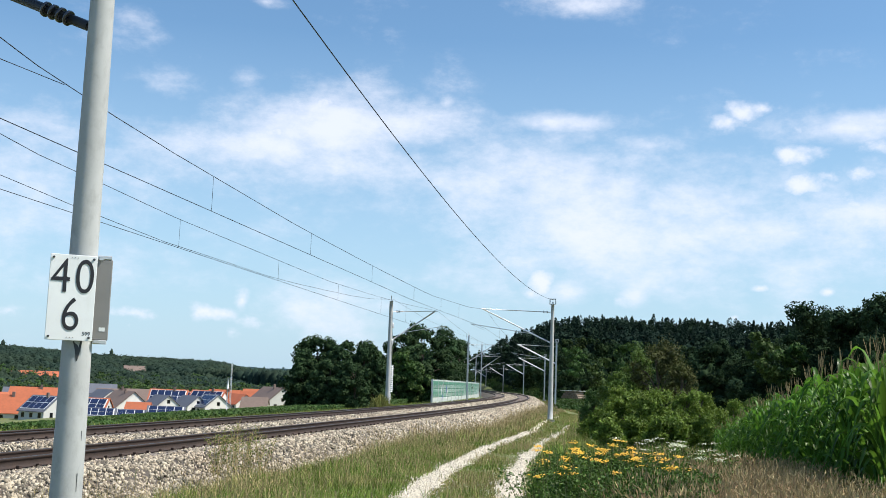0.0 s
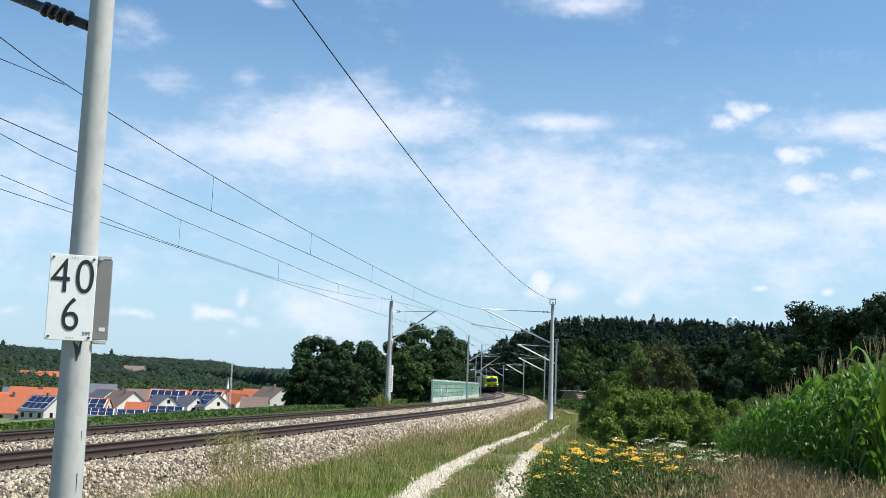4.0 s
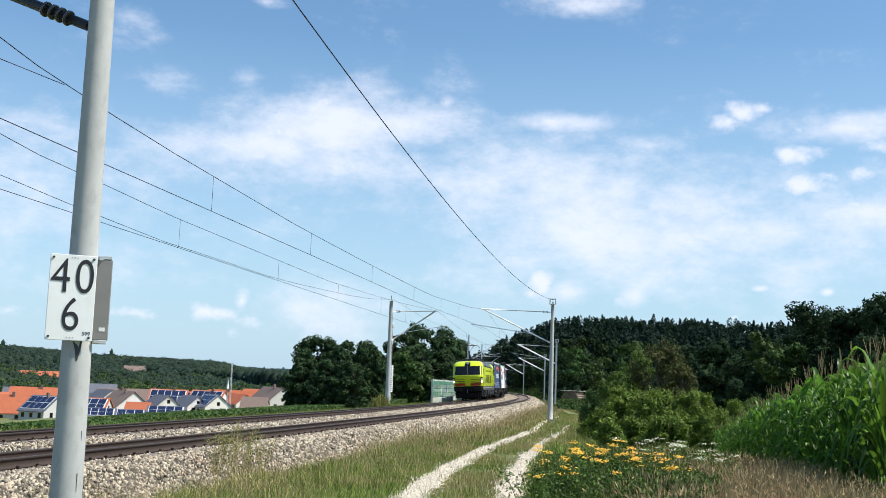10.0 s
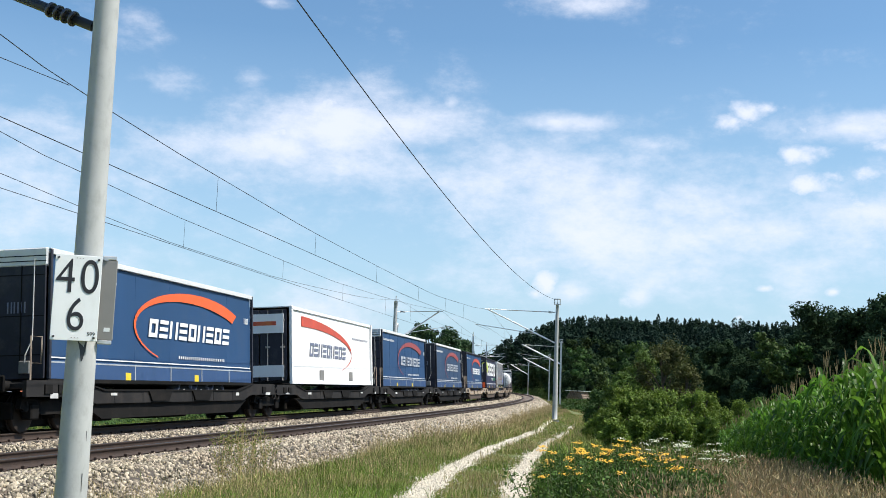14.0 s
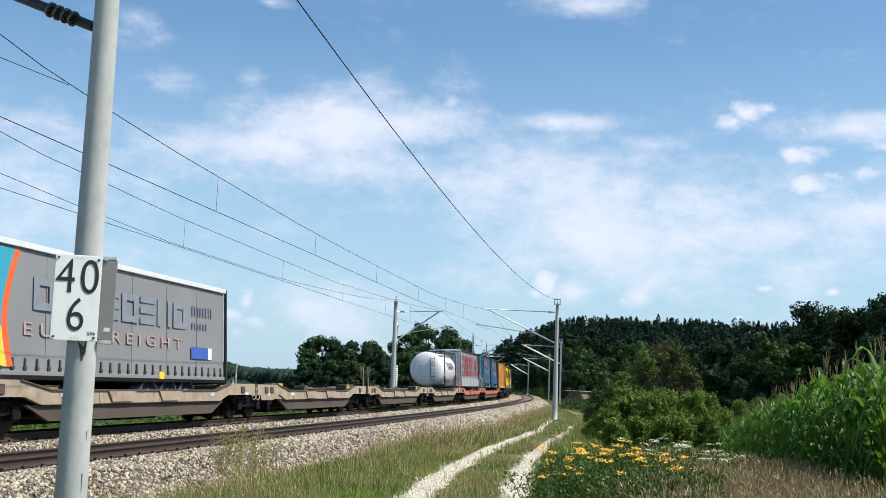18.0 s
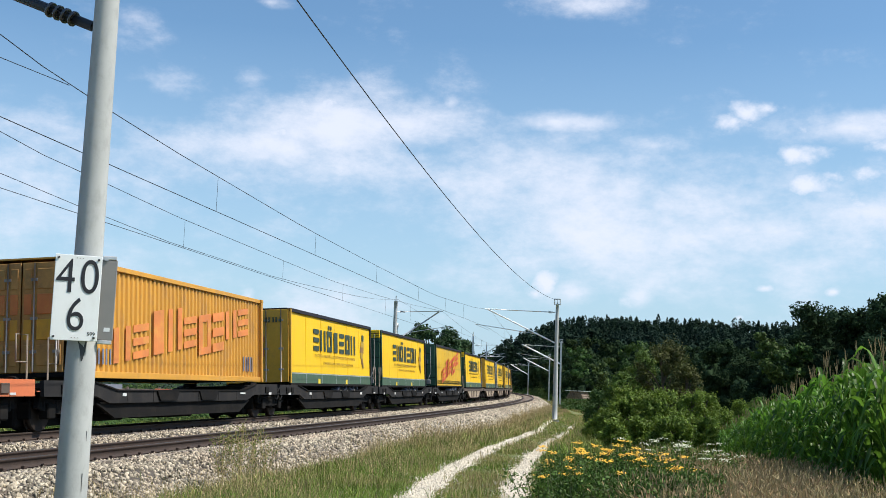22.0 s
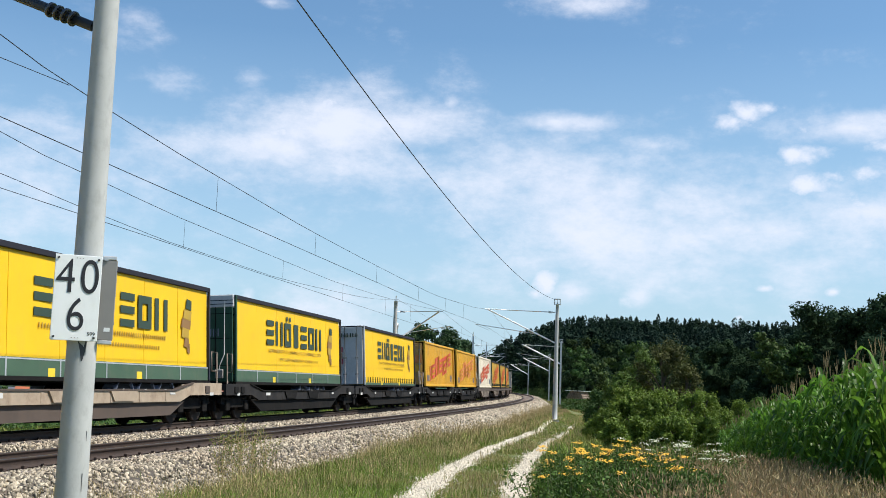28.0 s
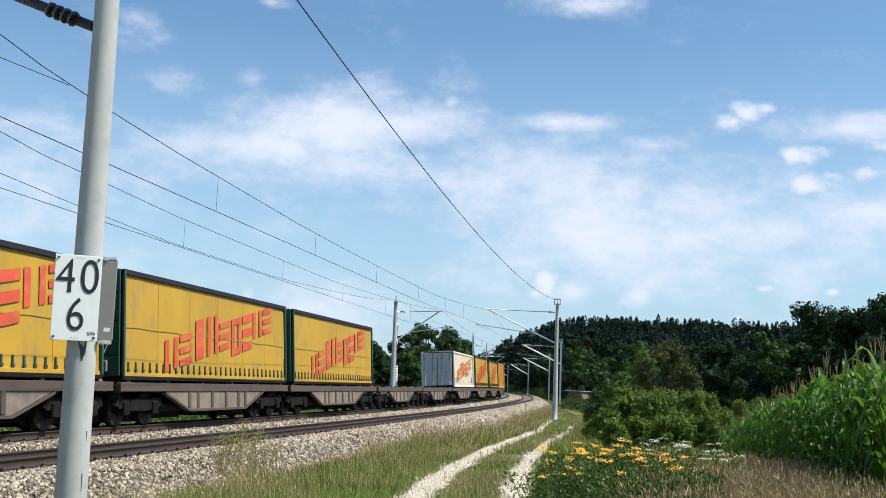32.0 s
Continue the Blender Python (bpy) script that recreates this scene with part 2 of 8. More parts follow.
mk("galvanised", (0.62, 0.63, 0.64), 0.40, 0.6, var=0.12, scale=6, bump=0.06)
# near-white paint stands in for the sun's glare on the struts
mk("glare_white_tube", (0.92, 0.92, 0.93), 0.28, 0.0, var=0.05, scale=6, coat=0.6)
mk("steel_dark", (0.06, 0.062, 0.065), 0.5, 0.6, var=0.2, scale=6)
mk("wire", (0.035, 0.035, 0.035), 0.55, 0.5, var=0.1)
mk("insulator", (0.05, 0.045, 0.05), 0.25, 0.0, var=0.1, coat=0.5)
mk("white_plate", (0.74, 0.76, 0.75), 0.4, var=0.04, scale=2, dirt=(0.5, 0.5, 0.46), dirt_amt=0.25, dirt_scale=6)
mk("black_paint", (0.012, 0.012, 0.016), 0.5, var=0.1)
mk("grey_paint", (0.25, 0.24, 0.225), 0.5, 0.2, var=0.08, scale=3)
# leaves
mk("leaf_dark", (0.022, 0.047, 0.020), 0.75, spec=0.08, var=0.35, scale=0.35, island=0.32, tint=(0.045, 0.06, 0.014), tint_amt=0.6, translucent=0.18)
mk("leaf_clump", (0.040, 0.076, 0.032), 0.75, spec=0.08, var=0.35, scale=0.5, island=0.32, tint=(0.045, 0.060, 0.02), tint_amt=0.5, translucent=0.12)
# leaf green with shade put into it, for woods meant to look unlit
mk("leaf_shade_tone", (0.027, 0.052, 0.025), 0.8, spec=0.05, var=0.35, scale=0.3, island=0.3, tint=(0.026, 0.04, 0.012), tint_amt=0.5, translucent=0.12)
mk("leaf_mid", (0.055, 0.115, 0.028), 0.6, spec=0.2, var=0.35, scale=0.4, island=0.5, tint=(0.075, 0.085, 0.02), tint_amt=0.6, translucent=0.22)
mk("leaf_bush", (0.10, 0.17, 0.032), 0.6, spec=0.2, var=0.3, scale=0.9, island=0.45, tint=(0.11, 0.115, 0.035), tint_amt=0.6, translucent=0.25)
mk("leaf_crop", (0.050, 0.105, 0.022), 0.6, spec=0.2, var=0.3, scale=0.8, big=0.3, island=0.3, tint=(0.08, 0.12, 0.03), tint_amt=0.6, translucent=0.2)
# blue-green tone carries the haze of distance over the ridge
mk("leaf_ridge_haze", (0.050, 0.085, 0.10), 0.95, spec=0.0, var=0.15, scale=0.02, big=0.3)
# bluish cast stands in for the haze over the far slope
mk("leaf_far_haze", (0.026, 0.045, 0.034), 0.9, spec=0.05, var=0.4, scale=0.03, big=0.3, island=0.15, tint=(0.042, 0.062, 0.036), tint_amt=0.8)
# slightly bluer green: haze over the hill put into the colour
mk("leaf_conifer_haze", (0.021, 0.040, 0.029), 0.8, spec=0.05, var=0.25, scale=0.2, island=0.25, tint=(0.022, 0.04, 0.016), tint_amt=0.5)
mk("corn_leaf", (0.082, 0.190, 0.022), 0.42, var=0.25, scale=1.0, island=0.45, spec=0.32, tint=(0.12, 0.21, 0.025), tint_amt=0.4, translucent=0.5)
mk("corn_tassel", (0.32, 0.24, 0.11), 0.8, var=0.3, island=0.3)
mk("stem_green", (0.085, 0.11, 0.035), 0.7, var=0.3, island=0.3, scale=3, translucent=0.2)
mk("leaf_light", (0.135, 0.215, 0.032), 0.6, spec=0.2, var=0.3, scale=0.9, island=0.45, tint=(0.16, 0.17, 0.035), tint_amt=0.6, translucent=0.3)
mk("leaf_russet", (0.080, 0.086, 0.030), 0.65, spec=0.15, var=0.3, scale=0.9, island=0.45, tint=(0.065, 0.09, 0.022), tint_amt=0.7, translucent=0.2)
mk("bark", (0.09, 0.072, 0.055), 0.9, var=0.3, scale=4, bump=0.6, stretch=(1, 1, 0.3))
mk("leaf_tansy", (0.074, 0.145, 0.028), 0.6, spec=0.2, var=0.3, scale=2.0, island=0.5, tint=(0.11, 0.15, 0.03), tint_amt=0.5, translucent=0.3)
mk("tansy", (0.68, 0.40, 0.025), 0.6, var=0.2, island=0.2)
mk("umbel", (0.50, 0.53, 0.36), 0.7, var=0.15, island=0.2)
# ---------------------------------------------------------------- mesh building
class Shape:
    """Collects vertices and faces of one mesh; every face has a material slot and may be smooth."""

    def __init__(self):
        self.v, self.f, self.m, self.s = [], [], [], []

    def add(self, verts, faces, mat=0, smooth=False):
        o = len(self.v)
        self.v.extend(tuple(map(float, p)) for p in verts)
        for f in faces:
            self.f.append(tuple(o + i for i in f))
            self.m.append(mat)
            self.s.append(smooth)
        return self

    def box(self, x0, x1, y0, y1, z0, z1, bev=0.0, mat=0):
        if bev <= 0:
            v = [(x, y, z) for x in (x0, x1) for y in (y0, y1) for z in (z0, z1)]
            return self.add(v, [(0, 1, 3, 2), (4, 6, 7, 5), (0, 4, 5, 1), (2, 3, 7, 6), (0, 2, 6, 4), (1, 5, 7, 3)], mat)
        b = min(bev, (x1 - x0) * .49, (y1 - y0) * .49, (z1 - z0) * .49)
        v, idx = [], {}
        for i, x in enumerate((x0, x1)):
            for j, y in enumerate((y0, y1)):
                for k, z in enumerate((z0, z1)):
                    dx, dy, dz = (b if i == 0 else -b), (b if j == 0 else -b), (b if k == 0 else -b)
                    for a, q in enumerate(((x, y + dy, z + dz), (x + dx, y, z + dz), (x + dx, y + dy, z))):
                        idx[i, j, k, a] = len(v)
                        v.append(q)
        f = []
        for i in (0, 1):
            f.append([idx[i, 0, 0, 0], idx[i, 0, 1, 0], idx[i, 1, 1, 0], idx[i, 1, 0, 0]][:: 1 if i == 0 else -1])
            f.append([idx[0, i, 0, 1], idx[1, i, 0, 1], idx[1, i, 1, 1], idx[0, i, 1, 1]][:: 1 if i == 0 else -1])
            f.append([idx[0, 0, i, 2], idx[0, 1, i, 2], idx[1, 1, i, 2], idx[1, 0, i, 2]][:: 1 if i == 0 else -1])
        for i in (0, 1):
            for j in (0, 1):
                f.append([idx[i, j, 0, 0], idx[i, j, 1, 0], idx[i, j, 1, 1], idx[i, j, 0, 1]][:: 1 if (i + j) % 2 else -1])
                f.append([idx[i, 0, j, 0], idx[i, 0, j, 2], idx[i, 1, j, 2], idx[i, 1, j, 0]][:: 1 if (i + j) % 2 else -1])
                f.append([idx[0, i, j, 1], idx[1, i, j, 1], idx[1, i, j, 2], idx[0, i, j, 2]][:: 1 if (i + j) % 2 else -1])
                for k in (0, 1):
                    f.append([idx[i, j, k, 0], idx[i, j, k, 1], idx[i, j, k, 2]][:: 1 if (i + j + k) % 2 == 0 else -1])
        return self.add(v, f, mat)

    def prism(self, prof, a0, a1, axis="x", mat=0, smooth=False):
        """A profile of (p, q) points, pulled along an axis: for x it lies in (y, z), for y in (x, z), for z in (x, y)."""
        n = len(prof)
        at = {"x": lambda a, p, q: (a, p, q), "y": lambda a, p, q: (p, a, q), "z": lambda a, p, q: (p, q, a)}[axis]
        v = [at(a0, *p) for p in prof] + [at(a1, *p) for p in prof]
        sides = [(i, (i + 1) % n, n + (i + 1) % n, n + i) for i in range(n)]
        return self.add(v, sides + [tuple(range(n))[::-1], tuple(range(n, 2 * n))], mat, smooth)

    def tube(self, pts, r, n=8, mat=0, ends=True):
        """A round bar through points; r is one radius or one for each point."""
        pts = [Vector(p) for p in pts]
        rs = r if isinstance(r, (list, tuple)) else [r] * len(pts)
        v, up = [], None
        for i, p in enumerate(pts):
            d = (pts[min(i + 1, len(pts) - 1)] - pts[max(i - 1, 0)]).normalized()
            if up is None or abs(up.dot(d)) > 0.95:
                up = Vector((0, 0, 1)) if abs(d.z) < 0.9 else Vector((1, 0, 0))
            a = d.cross(up).normalized()
            b = d.cross(a).normalized()
            v += [p + (a * math.cos(2 * math.pi * k / n) + b * math.sin(2 * math.pi * k / n)) * rs[i] for k in range(n)]
        f = [(i * n + k, i * n + (k + 1) % n, (i + 1) * n + (k + 1) % n, (i + 1) * n + k) for i in range(len(pts) - 1) for k in range(n)]
        self.add(v, f, mat, n > 5)
        if ends:
            o = len(self.v) - len(v)
            self.f += [tuple(range(o, o + n)), tuple(range(o + len(v) - n, o + len(v)))[::-1]]
            self.m += [mat, mat]
            self.s += [False, False]
        return self

    def disc(self, c, axis, r, w, n=20, mat=0, hub=0.0):
        c, axis = Vector(c), Vector(axis).normalized()
        return self.tube([c - axis * w / 2, c - axis * w / 2 * .999, c + axis * w / 2 * .999, c + axis * w / 2], [r * .94, r, r, r * .94], n, mat)

    def data(self, name, mats):
        me = bpy.data.meshes.new(name)
        me.from_pydata(self.v, [], self.f)
        for m in mats:
            me.materials.append(m)
        if self.f:
            me.polygons.foreach_set("material_index", self.m)
            me.polygons.foreach_set("use_smooth", self.s)
        me.update()
        return me


def quick_mesh(name, verts, faces, mats, index=None, smooth=False):
    """A mesh from arrays: verts (n, 3), faces (m, 3 or 4)."""
    verts, faces = np.asarray(verts, np.float32), np.asarray(faces, np.int32)
    k = faces.shape[1]
    me = bpy.data.meshes.new(name)
    me.vertices.add(len(verts))
    me.vertices.foreach_set("co", verts.ravel())
    me.loops.add(faces.size)
    me.loops.foreach_set("vertex_index", faces.ravel())
    me.polygons.add(len(faces))
    me.polygons.foreach_set("loop_start", np.arange(0, faces.size, k, dtype=np.int32))
    for m in mats:
        me.materials.append(m)
    if index is not None:
        me.polygons.foreach_set("material_index", np.asarray(index, np.int32))
    if smooth:
        me.polygons.foreach_set("use_smooth", np.ones(len(faces), bool))
    me.update(calc_edges=True)
    me.validate()
    return me


def part(name, shape, material, parent, label=""):
    """Links a shape as one mesh object under a thing or a part."""
    mats = material if isinstance(material, (list, tuple)) else [material]
    data = shape.data(name, mats) if isinstance(shape, Shape) else shape
    ob = new(name, data)
    if parent is not None:
        ob.parent = parent
    if label:
        ob["label"] = label
    return ob


def thing(name, m, label, category, group="", kind=""):
    ob = new(name)
    ob.empty_display_size = 0.2
    ob.matrix_world = m
    return tagged(ob, label, category, group, kind)


def sweep(name, prof, s, off, mats, mat_of=None, smooth=False, closed=True):
    """A profile of (lat, z), with the track's cant, pulled along the line at the offset off."""
    prof = np.asarray(prof, float)
    n, k = len(prof), len(s)
    c, d = math.cos(CANT), math.sin(CANT)
    lat = off + prof[:, 0] * c - prof[:, 1] * d
    z = prof[:, 0] * d + prof[:, 1] * c
    v = np.concatenate([along(np.full(n, a), lat, z) for a in s])
    m = n if closed else n - 1
    f = [(i * n + j, (i + 1) * n + j, (i + 1) * n + (j + 1) % n, i * n + (j + 1) % n) for i in range(k - 1) for j in range(m)]
    idx = [(mat_of[j] if mat_of else 0) for i in range(k - 1) for j in range(m)]
    return quick_mesh(name, v, f, mats, idx, smooth)


rng = np.random.default_rng(7)


def leaves(points, size, gen, flat=0.0, aspect=0.62):
    """Diamond leaves or leaf clumps at points: verts and quads."""
    n = len(points)
    a = gen.normal(size=(n, 3))
    a[:, 2] *= 1 - flat * 0.5
    a /= np.linalg.norm(a, axis=1)[:, None]
    b = np.cross(a, gen.normal(size=(n, 3)))
    b /= np.linalg.norm(b, axis=1)[:, None] + 1e-9
    sz = (size * gen.uniform(0.6, 1.35, n))[:, None]
    a, b = a * sz, b * sz * aspect
    v = np.stack([points - a, points + b * 0.9 - a * 0.1, points + a, points - b * 0.9 + a * 0.15], 1).reshape(-1, 3)
    return v, np.arange(4 * n).reshape(n, 4)


def foliage(points, out, size, gen, wild=0.7):
    """Small three-cornered leaves that lie roughly along the crown's surface: verts and triangles."""
    n = len(points)
    k = out + gen.normal(0, wild, (n, 3))
    k /= np.linalg.norm(k, axis=1)[:, None] + 1e-9
    a = np.cross(k, gen.normal(size=(n, 3)))
    a /= np.linalg.norm(a, axis=1)[:, None] + 1e-9
    b = np.cross(k, a)
    sz = (size * gen.uniform(0.6, 1.4, n))[:, None]
    v = np.stack([points + a * sz * 1.25, points - a * sz * 0.6 + b * sz * 0.75, points - a * sz * 0.45 - b * sz * 0.8], 1).reshape(-1, 3)
    return v, np.arange(3 * n).reshape(n, 3)


def crown_cloud(centres, radii, n, gen, sub=6, squash=0.85):
    """Points and outward directions on lumpy crowns: each clump carries smaller clumps on its skin."""
    m = len(centres)
    d = gen.normal(size=(m * sub, 3))
    d[:, 2] = np.abs(d[:, 2]) * 0.9 - 0.25
    d /= np.linalg.norm(d, axis=1)[:, None]
    R = np.repeat(radii, sub)
    c = np.repeat(centres, sub, 0) + d * (R * gen.uniform(0.45, 0.95, m * sub))[:, None] * [1, 1, squash]
    r = R * gen.uniform(0.28, 0.5, m * sub)
    k = gen.integers(0, m * sub, n)
    e = gen.normal(size=(n, 3))
    e /= np.linalg.norm(e, axis=1)[:, None]
    p = c[k] + e * (r[k] * (1.08 - 0.5 * gen.random(n) ** 2))[:, None] * [1, 1, squash]
    o = e * 0.6 + d[k] * 0.7 + [0, 0, 0.25]
    return p, o


# ---------------------------------------------------------------- land
def uneven(x, y):
    """Small rise and fall of the meadow."""
    return np.array([0.06 * noise.noise((a * 0.35, b * 0.35, 0)) for a, b in zip(np.ravel(x), np.ravel(y))]).reshape(np.shape(x))


def build_ground():
    u = np.linspace(-1, 1, 300)
    ax = 13 * np.sinh(u * math.asinh(3200 / 13))
    gx, gy = np.meshgrid(ax, ax + 12)
    z = ground_z(gx, gy)
    z = z + uneven(gx, gy)
    v = np.stack([gx, gy, z], -1).reshape(-1, 3)
    n = len(ax)
    i = np.arange(n * n).reshape(n, n)
    f = np.stack([i[:-1, :-1], i[:-1, 1:], i[1:, 1:], i[1:, :-1]], -1).reshape(-1, 4)
    ob = new("ground", quick_mesh("ground", v, f, [M["soil_grass"]], smooth=True))
    tagged(ob, "uneven green and straw-coloured meadow land beside the railway", "ground", kind="structure")


build_ground()

PATH = [(1.2, -4.0), (0.75, 6.0), (0.5, 14), (0.46, 19), (1.10, 26), (2.33, 36), (3.70, 46), (5.1, 55.5), (7.6, 74), (11.2, 98), (15.8, 130)]


def path_at(y):
    ys = [p[1] for p in PATH]
    return np.interp(y, ys, [p[0] for p in PATH])


def build_path():
    for side in (-1, 1):
        gen = np.random.default_rng(20 + side)
        ys = np.concatenate([np.arange(-4, 60, 0.16), np.arange(60, 100, 1.0)])
        v, f = [], []
        for i, y in enumerate(ys):
            # the rut narrows and grows over with the distance
            full = np.interp(y, [30, 62, 85], [0.28, 0.23, 0.10])
            n1, n2 = (0.34 * noise.noise((y * 0.9, side * 3, e)) + 0.30 * noise.noise((y * 3.1, side * 5, e)) for e in (1, 9))
            c = path_at(y) + side * 0.79 + 0.06 * noise.noise((y * 0.3, side * 7, 2))
            a, b = c - full * (1 + n1 + 0.10 * gen.normal()), c + full * (1 + n2 + 0.10 * gen.normal())
            xs = np.array([a, a + (b - a) * .3, a + (b - a) * .7, b])
            z = ground_z(xs, np.full(4, y)) + uneven(xs, np.full(4, y)) + np.array([0.0, 0.02, 0.02, 0.0])
            v += [(x, y, q + 0.045) for x, q in zip(xs, z)]
            if i:
                o = 4 * i
                f += [(o - 4 + k, o - 3 + k, o + 1 + k, o + k) for k in range(3)]
        ob = new("wheel_rut", quick_mesh("wheel_rut", v, f, [M["gravel_path"]], smooth=True))
        tagged(ob, "pale limestone gravel wheel rut of the field track", "path", "ruts of the field track", kind="structure")
        # loose pale stones
        n = 6500
        y = 12 + 55 * gen.random(n) ** 1.6
        x = path_at(y) + side * 0.79 + gen.normal(0, 0.19, n)
        stones_at(np.stack([x, y, ground_z(x, y) + uneven(x, y) + 0.068], -1), gen.uniform(0.007, 0.021, n), gen, "path_gravel", "path_stone",
                  "loose pale gravel in the wheel rut")


def stones_at(p, size, gen, name, mat, label):
    n = len(p)
    o = np.array([(1, 0, 0), (0, 1, 0), (-1, 0, 0), (0, -1, 0), (0, 0, 1), (0, 0, -1)], float)
    v = o[None] * gen.uniform(0.55, 1.25, (n, 6, 3)) + gen.normal(0, 0.28, (n, 6, 3))
    q = gen.normal(size=(n, 4))
    q /= np.linalg.norm(q, axis=1)[:, None]
    w, x, y, z = q.T
    r = np.stack([np.stack([1 - 2 * (y * y + z * z), 2 * (x * y - z * w), 2 * (x * z + y * w)], -1),
                  np.stack([2 * (x * y + z * w), 1 - 2 * (x * x + z * z), 2 * (y * z - x * w)], -1),
                  np.stack([2 * (x * z - y * w), 2 * (y * z + x * w), 1 - 2 * (x * x + y * y)], -1)], 1)
    v = np.einsum("nij,nkj->nki", r, v) * np.asarray(size)[:, None, None] + p[:, None, :]
    t = np.array([(0, 1, 4), (1, 2, 4), (2, 3, 4), (3, 0, 4), (1, 0, 5), (2, 1, 5), (3, 2, 5), (0, 3, 5)])
    f = (np.arange(n)[:, None, None] * 6 + t[None]).reshape(-1, 3)
    ob = new(name, quick_mesh(name, v.reshape(-1, 3), f, [M[mat]]))
    return tagged(ob, label, "stones", kind="stuff")


build_path()

# ---------------------------------------------------------------- track bed
D = SPACING
BED = [(-3.9, -1.25), (-3.3, -0.95), (-1.95, -0.30), (-1.3, -0.27), (0, -0.235), (1.3, -0.165), (1.75, -0.19), (D / 2, -0.27),
       (D - 1.75, -0.27), (D - 1.3, -0.26), (D, -0.22), (D + 1.3, -0.15), (D + 1.85, -0.17), (D + 2.6, -0.62), (D + 3.3, -1.02), (D + 3.7, -1.25)]


def bed_z(lat):
    return np.interp(lat, [b[0] for b in BED], [b[1] for b in BED])


def build_bed():
    s = np.concatenate([np.arange(-64, 80, 0.6), np.arange(80, 520, 4)])
    lat = np.unique(np.concatenate([np.linspace(-3.9, D + 3.7, 40), [b[0] for b in BED]]))
    gs, gl = np.meshgrid(s, lat, indexing="ij")
    gen = np.random.default_rng(5)
    z = bed_z(gl) + gen.normal(0, 0.018, gl.shape)
    v = along(gs.ravel(), gl.ravel(), z.ravel())
    i = np.arange(gs.size).reshape(gs.shape)
    f = np.stack([i[:-1, :-1], i[1:, :-1], i[1:, 1:], i[:-1, 1:]], -1).reshape(-1, 4)
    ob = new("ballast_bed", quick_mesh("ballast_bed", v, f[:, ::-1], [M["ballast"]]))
    tagged(ob, "sloping bed of crushed grey-brown stone under both tracks", "ballast", kind="structure")
    # stones that can be told apart
    for name, l0, l1, n, seed in (("ballast_stones", D + 0.95, D + 3.45, 52000, 1), ("ballast_stones", 1.0, D - 0.95, 28000, 2), ("ballast_stones", -2.4, -1.0, 3000, 3)):
        g = np.random.default_rng(seed)
        s = -21 + 106 * g.random(n) ** 1.55
        l = g.uniform(l0, l1, n)
        size = g.uniform(0.025, 0.055, n) * (1 + np.clip(s + 10, 0, 100) * 0.012)
        p = along(s, l, bed_z(l) + 0.012)
        stones_at(p, size, g, name, "ballast_stone", "angular crushed stones of the track bed")
    for l0, l1, n, seed in ((D + 0.95, D + 3.4, 15000, 4), (1.0, D - 0.95, 9000, 5)):
        g = np.random.default_rng(seed)
        s = 78 + 190 * g.random(n) ** 1.3
        l = g.uniform(l0, l1, n)
        stones_at(along(s, l, bed_z(l) + 0.012), g.uniform(0.05, 0.09, n) * (0.7 + s * 0.004), g, "ballast_stones", "ballast_stone", "angular crushed stones of the track bed")


build_bed()

RAIL = [(-0.075, -0.172), (-0.075, -0.16), (-0.02, -0.145), (-0.009, -0.13), (-0.009, -0.045), (-0.036, -0.034), (-0.036, -0.008),
        (-0.028, 0), (0.028, 0), (0.036, -0.008), (0.036, -0.034), (0.009, -0.045), (0.009, -0.13), (0.02, -0.145), (0.075, -0.16), (0.075, -0.172)]


def build_tracks():
    s = np.concatenate([np.arange(-70, 60, 2.0), np.arange(60, 540, 4.0)])
    shades = [1 if j in (6, 7, 8) else 0 for j in range(16)]
    # concrete sleeper with sloping shoulders and rail clips
    q = Shape()
    prof = [(-0.15, -0.40), (0.15, -0.40), (0.12, -0.185), (-0.12, -0.185)]
    q.prism(prof, -1.3, 1.3, "y")
    for y in (-0.75, 0.75):
        q.box(-0.085, 0.085, y - 0.10, y + 0.10, -0.19, -0.168, 0, 1)
        for e in (-1, 1):
            q.box(-0.05, 0.05, y + e * 0.12 - 0.035, y + e * 0.12 + 0.035, -0.186, -0.125, 0.01, 1)
    me = q.data("sleeper", [M["sleeper"], M["rail_side"]])
    for off, txt in ((0.0, "track that the freight train runs on"), (D, "track beside the field path")):
        t = thing("railway_track", Matrix(), "rusty-sided steel rails on concrete sleepers, " + txt, "railway track", "tracks of the line", "structure")
        for lat in (-0.7525, 0.7525):
            part("rail", sweep("rail", [(a + lat, b) for a, b in RAIL], s, off, [M["rail_side"], M["rail_head"]], shades), None, t, "brown steel rail with a worn bright head")
        k = 0
        rest = []
        for a in np.arange(-40, 200, 0.6):
            if a < 110 and k < 250:
                o = new("sleeper", me)
                o.parent = t
                o.matrix_local = track_pose(a, off)
                k += 1
            else:
                rest.append(a)
        v0 = np.array([p.co[:] for p in me.vertices])[:8]
        f0 = np.array([(0, 1, 5, 4), (1, 2, 6, 5), (2, 3, 7, 6), (3, 0, 4, 7)])
        vs = np.concatenate([np.array([(track_pose(a, off) @ Vector(c))[:] for c in v0]) for a in rest])
        fs = np.concatenate([f0 + 8 * i for i in range(len(rest))])
        o = part("far_sleepers", quick_mesh("far_sleepers", vs, fs, [M["sleeper"]]), None, t)
        o["kind"] = "stuff"


build_tracks()


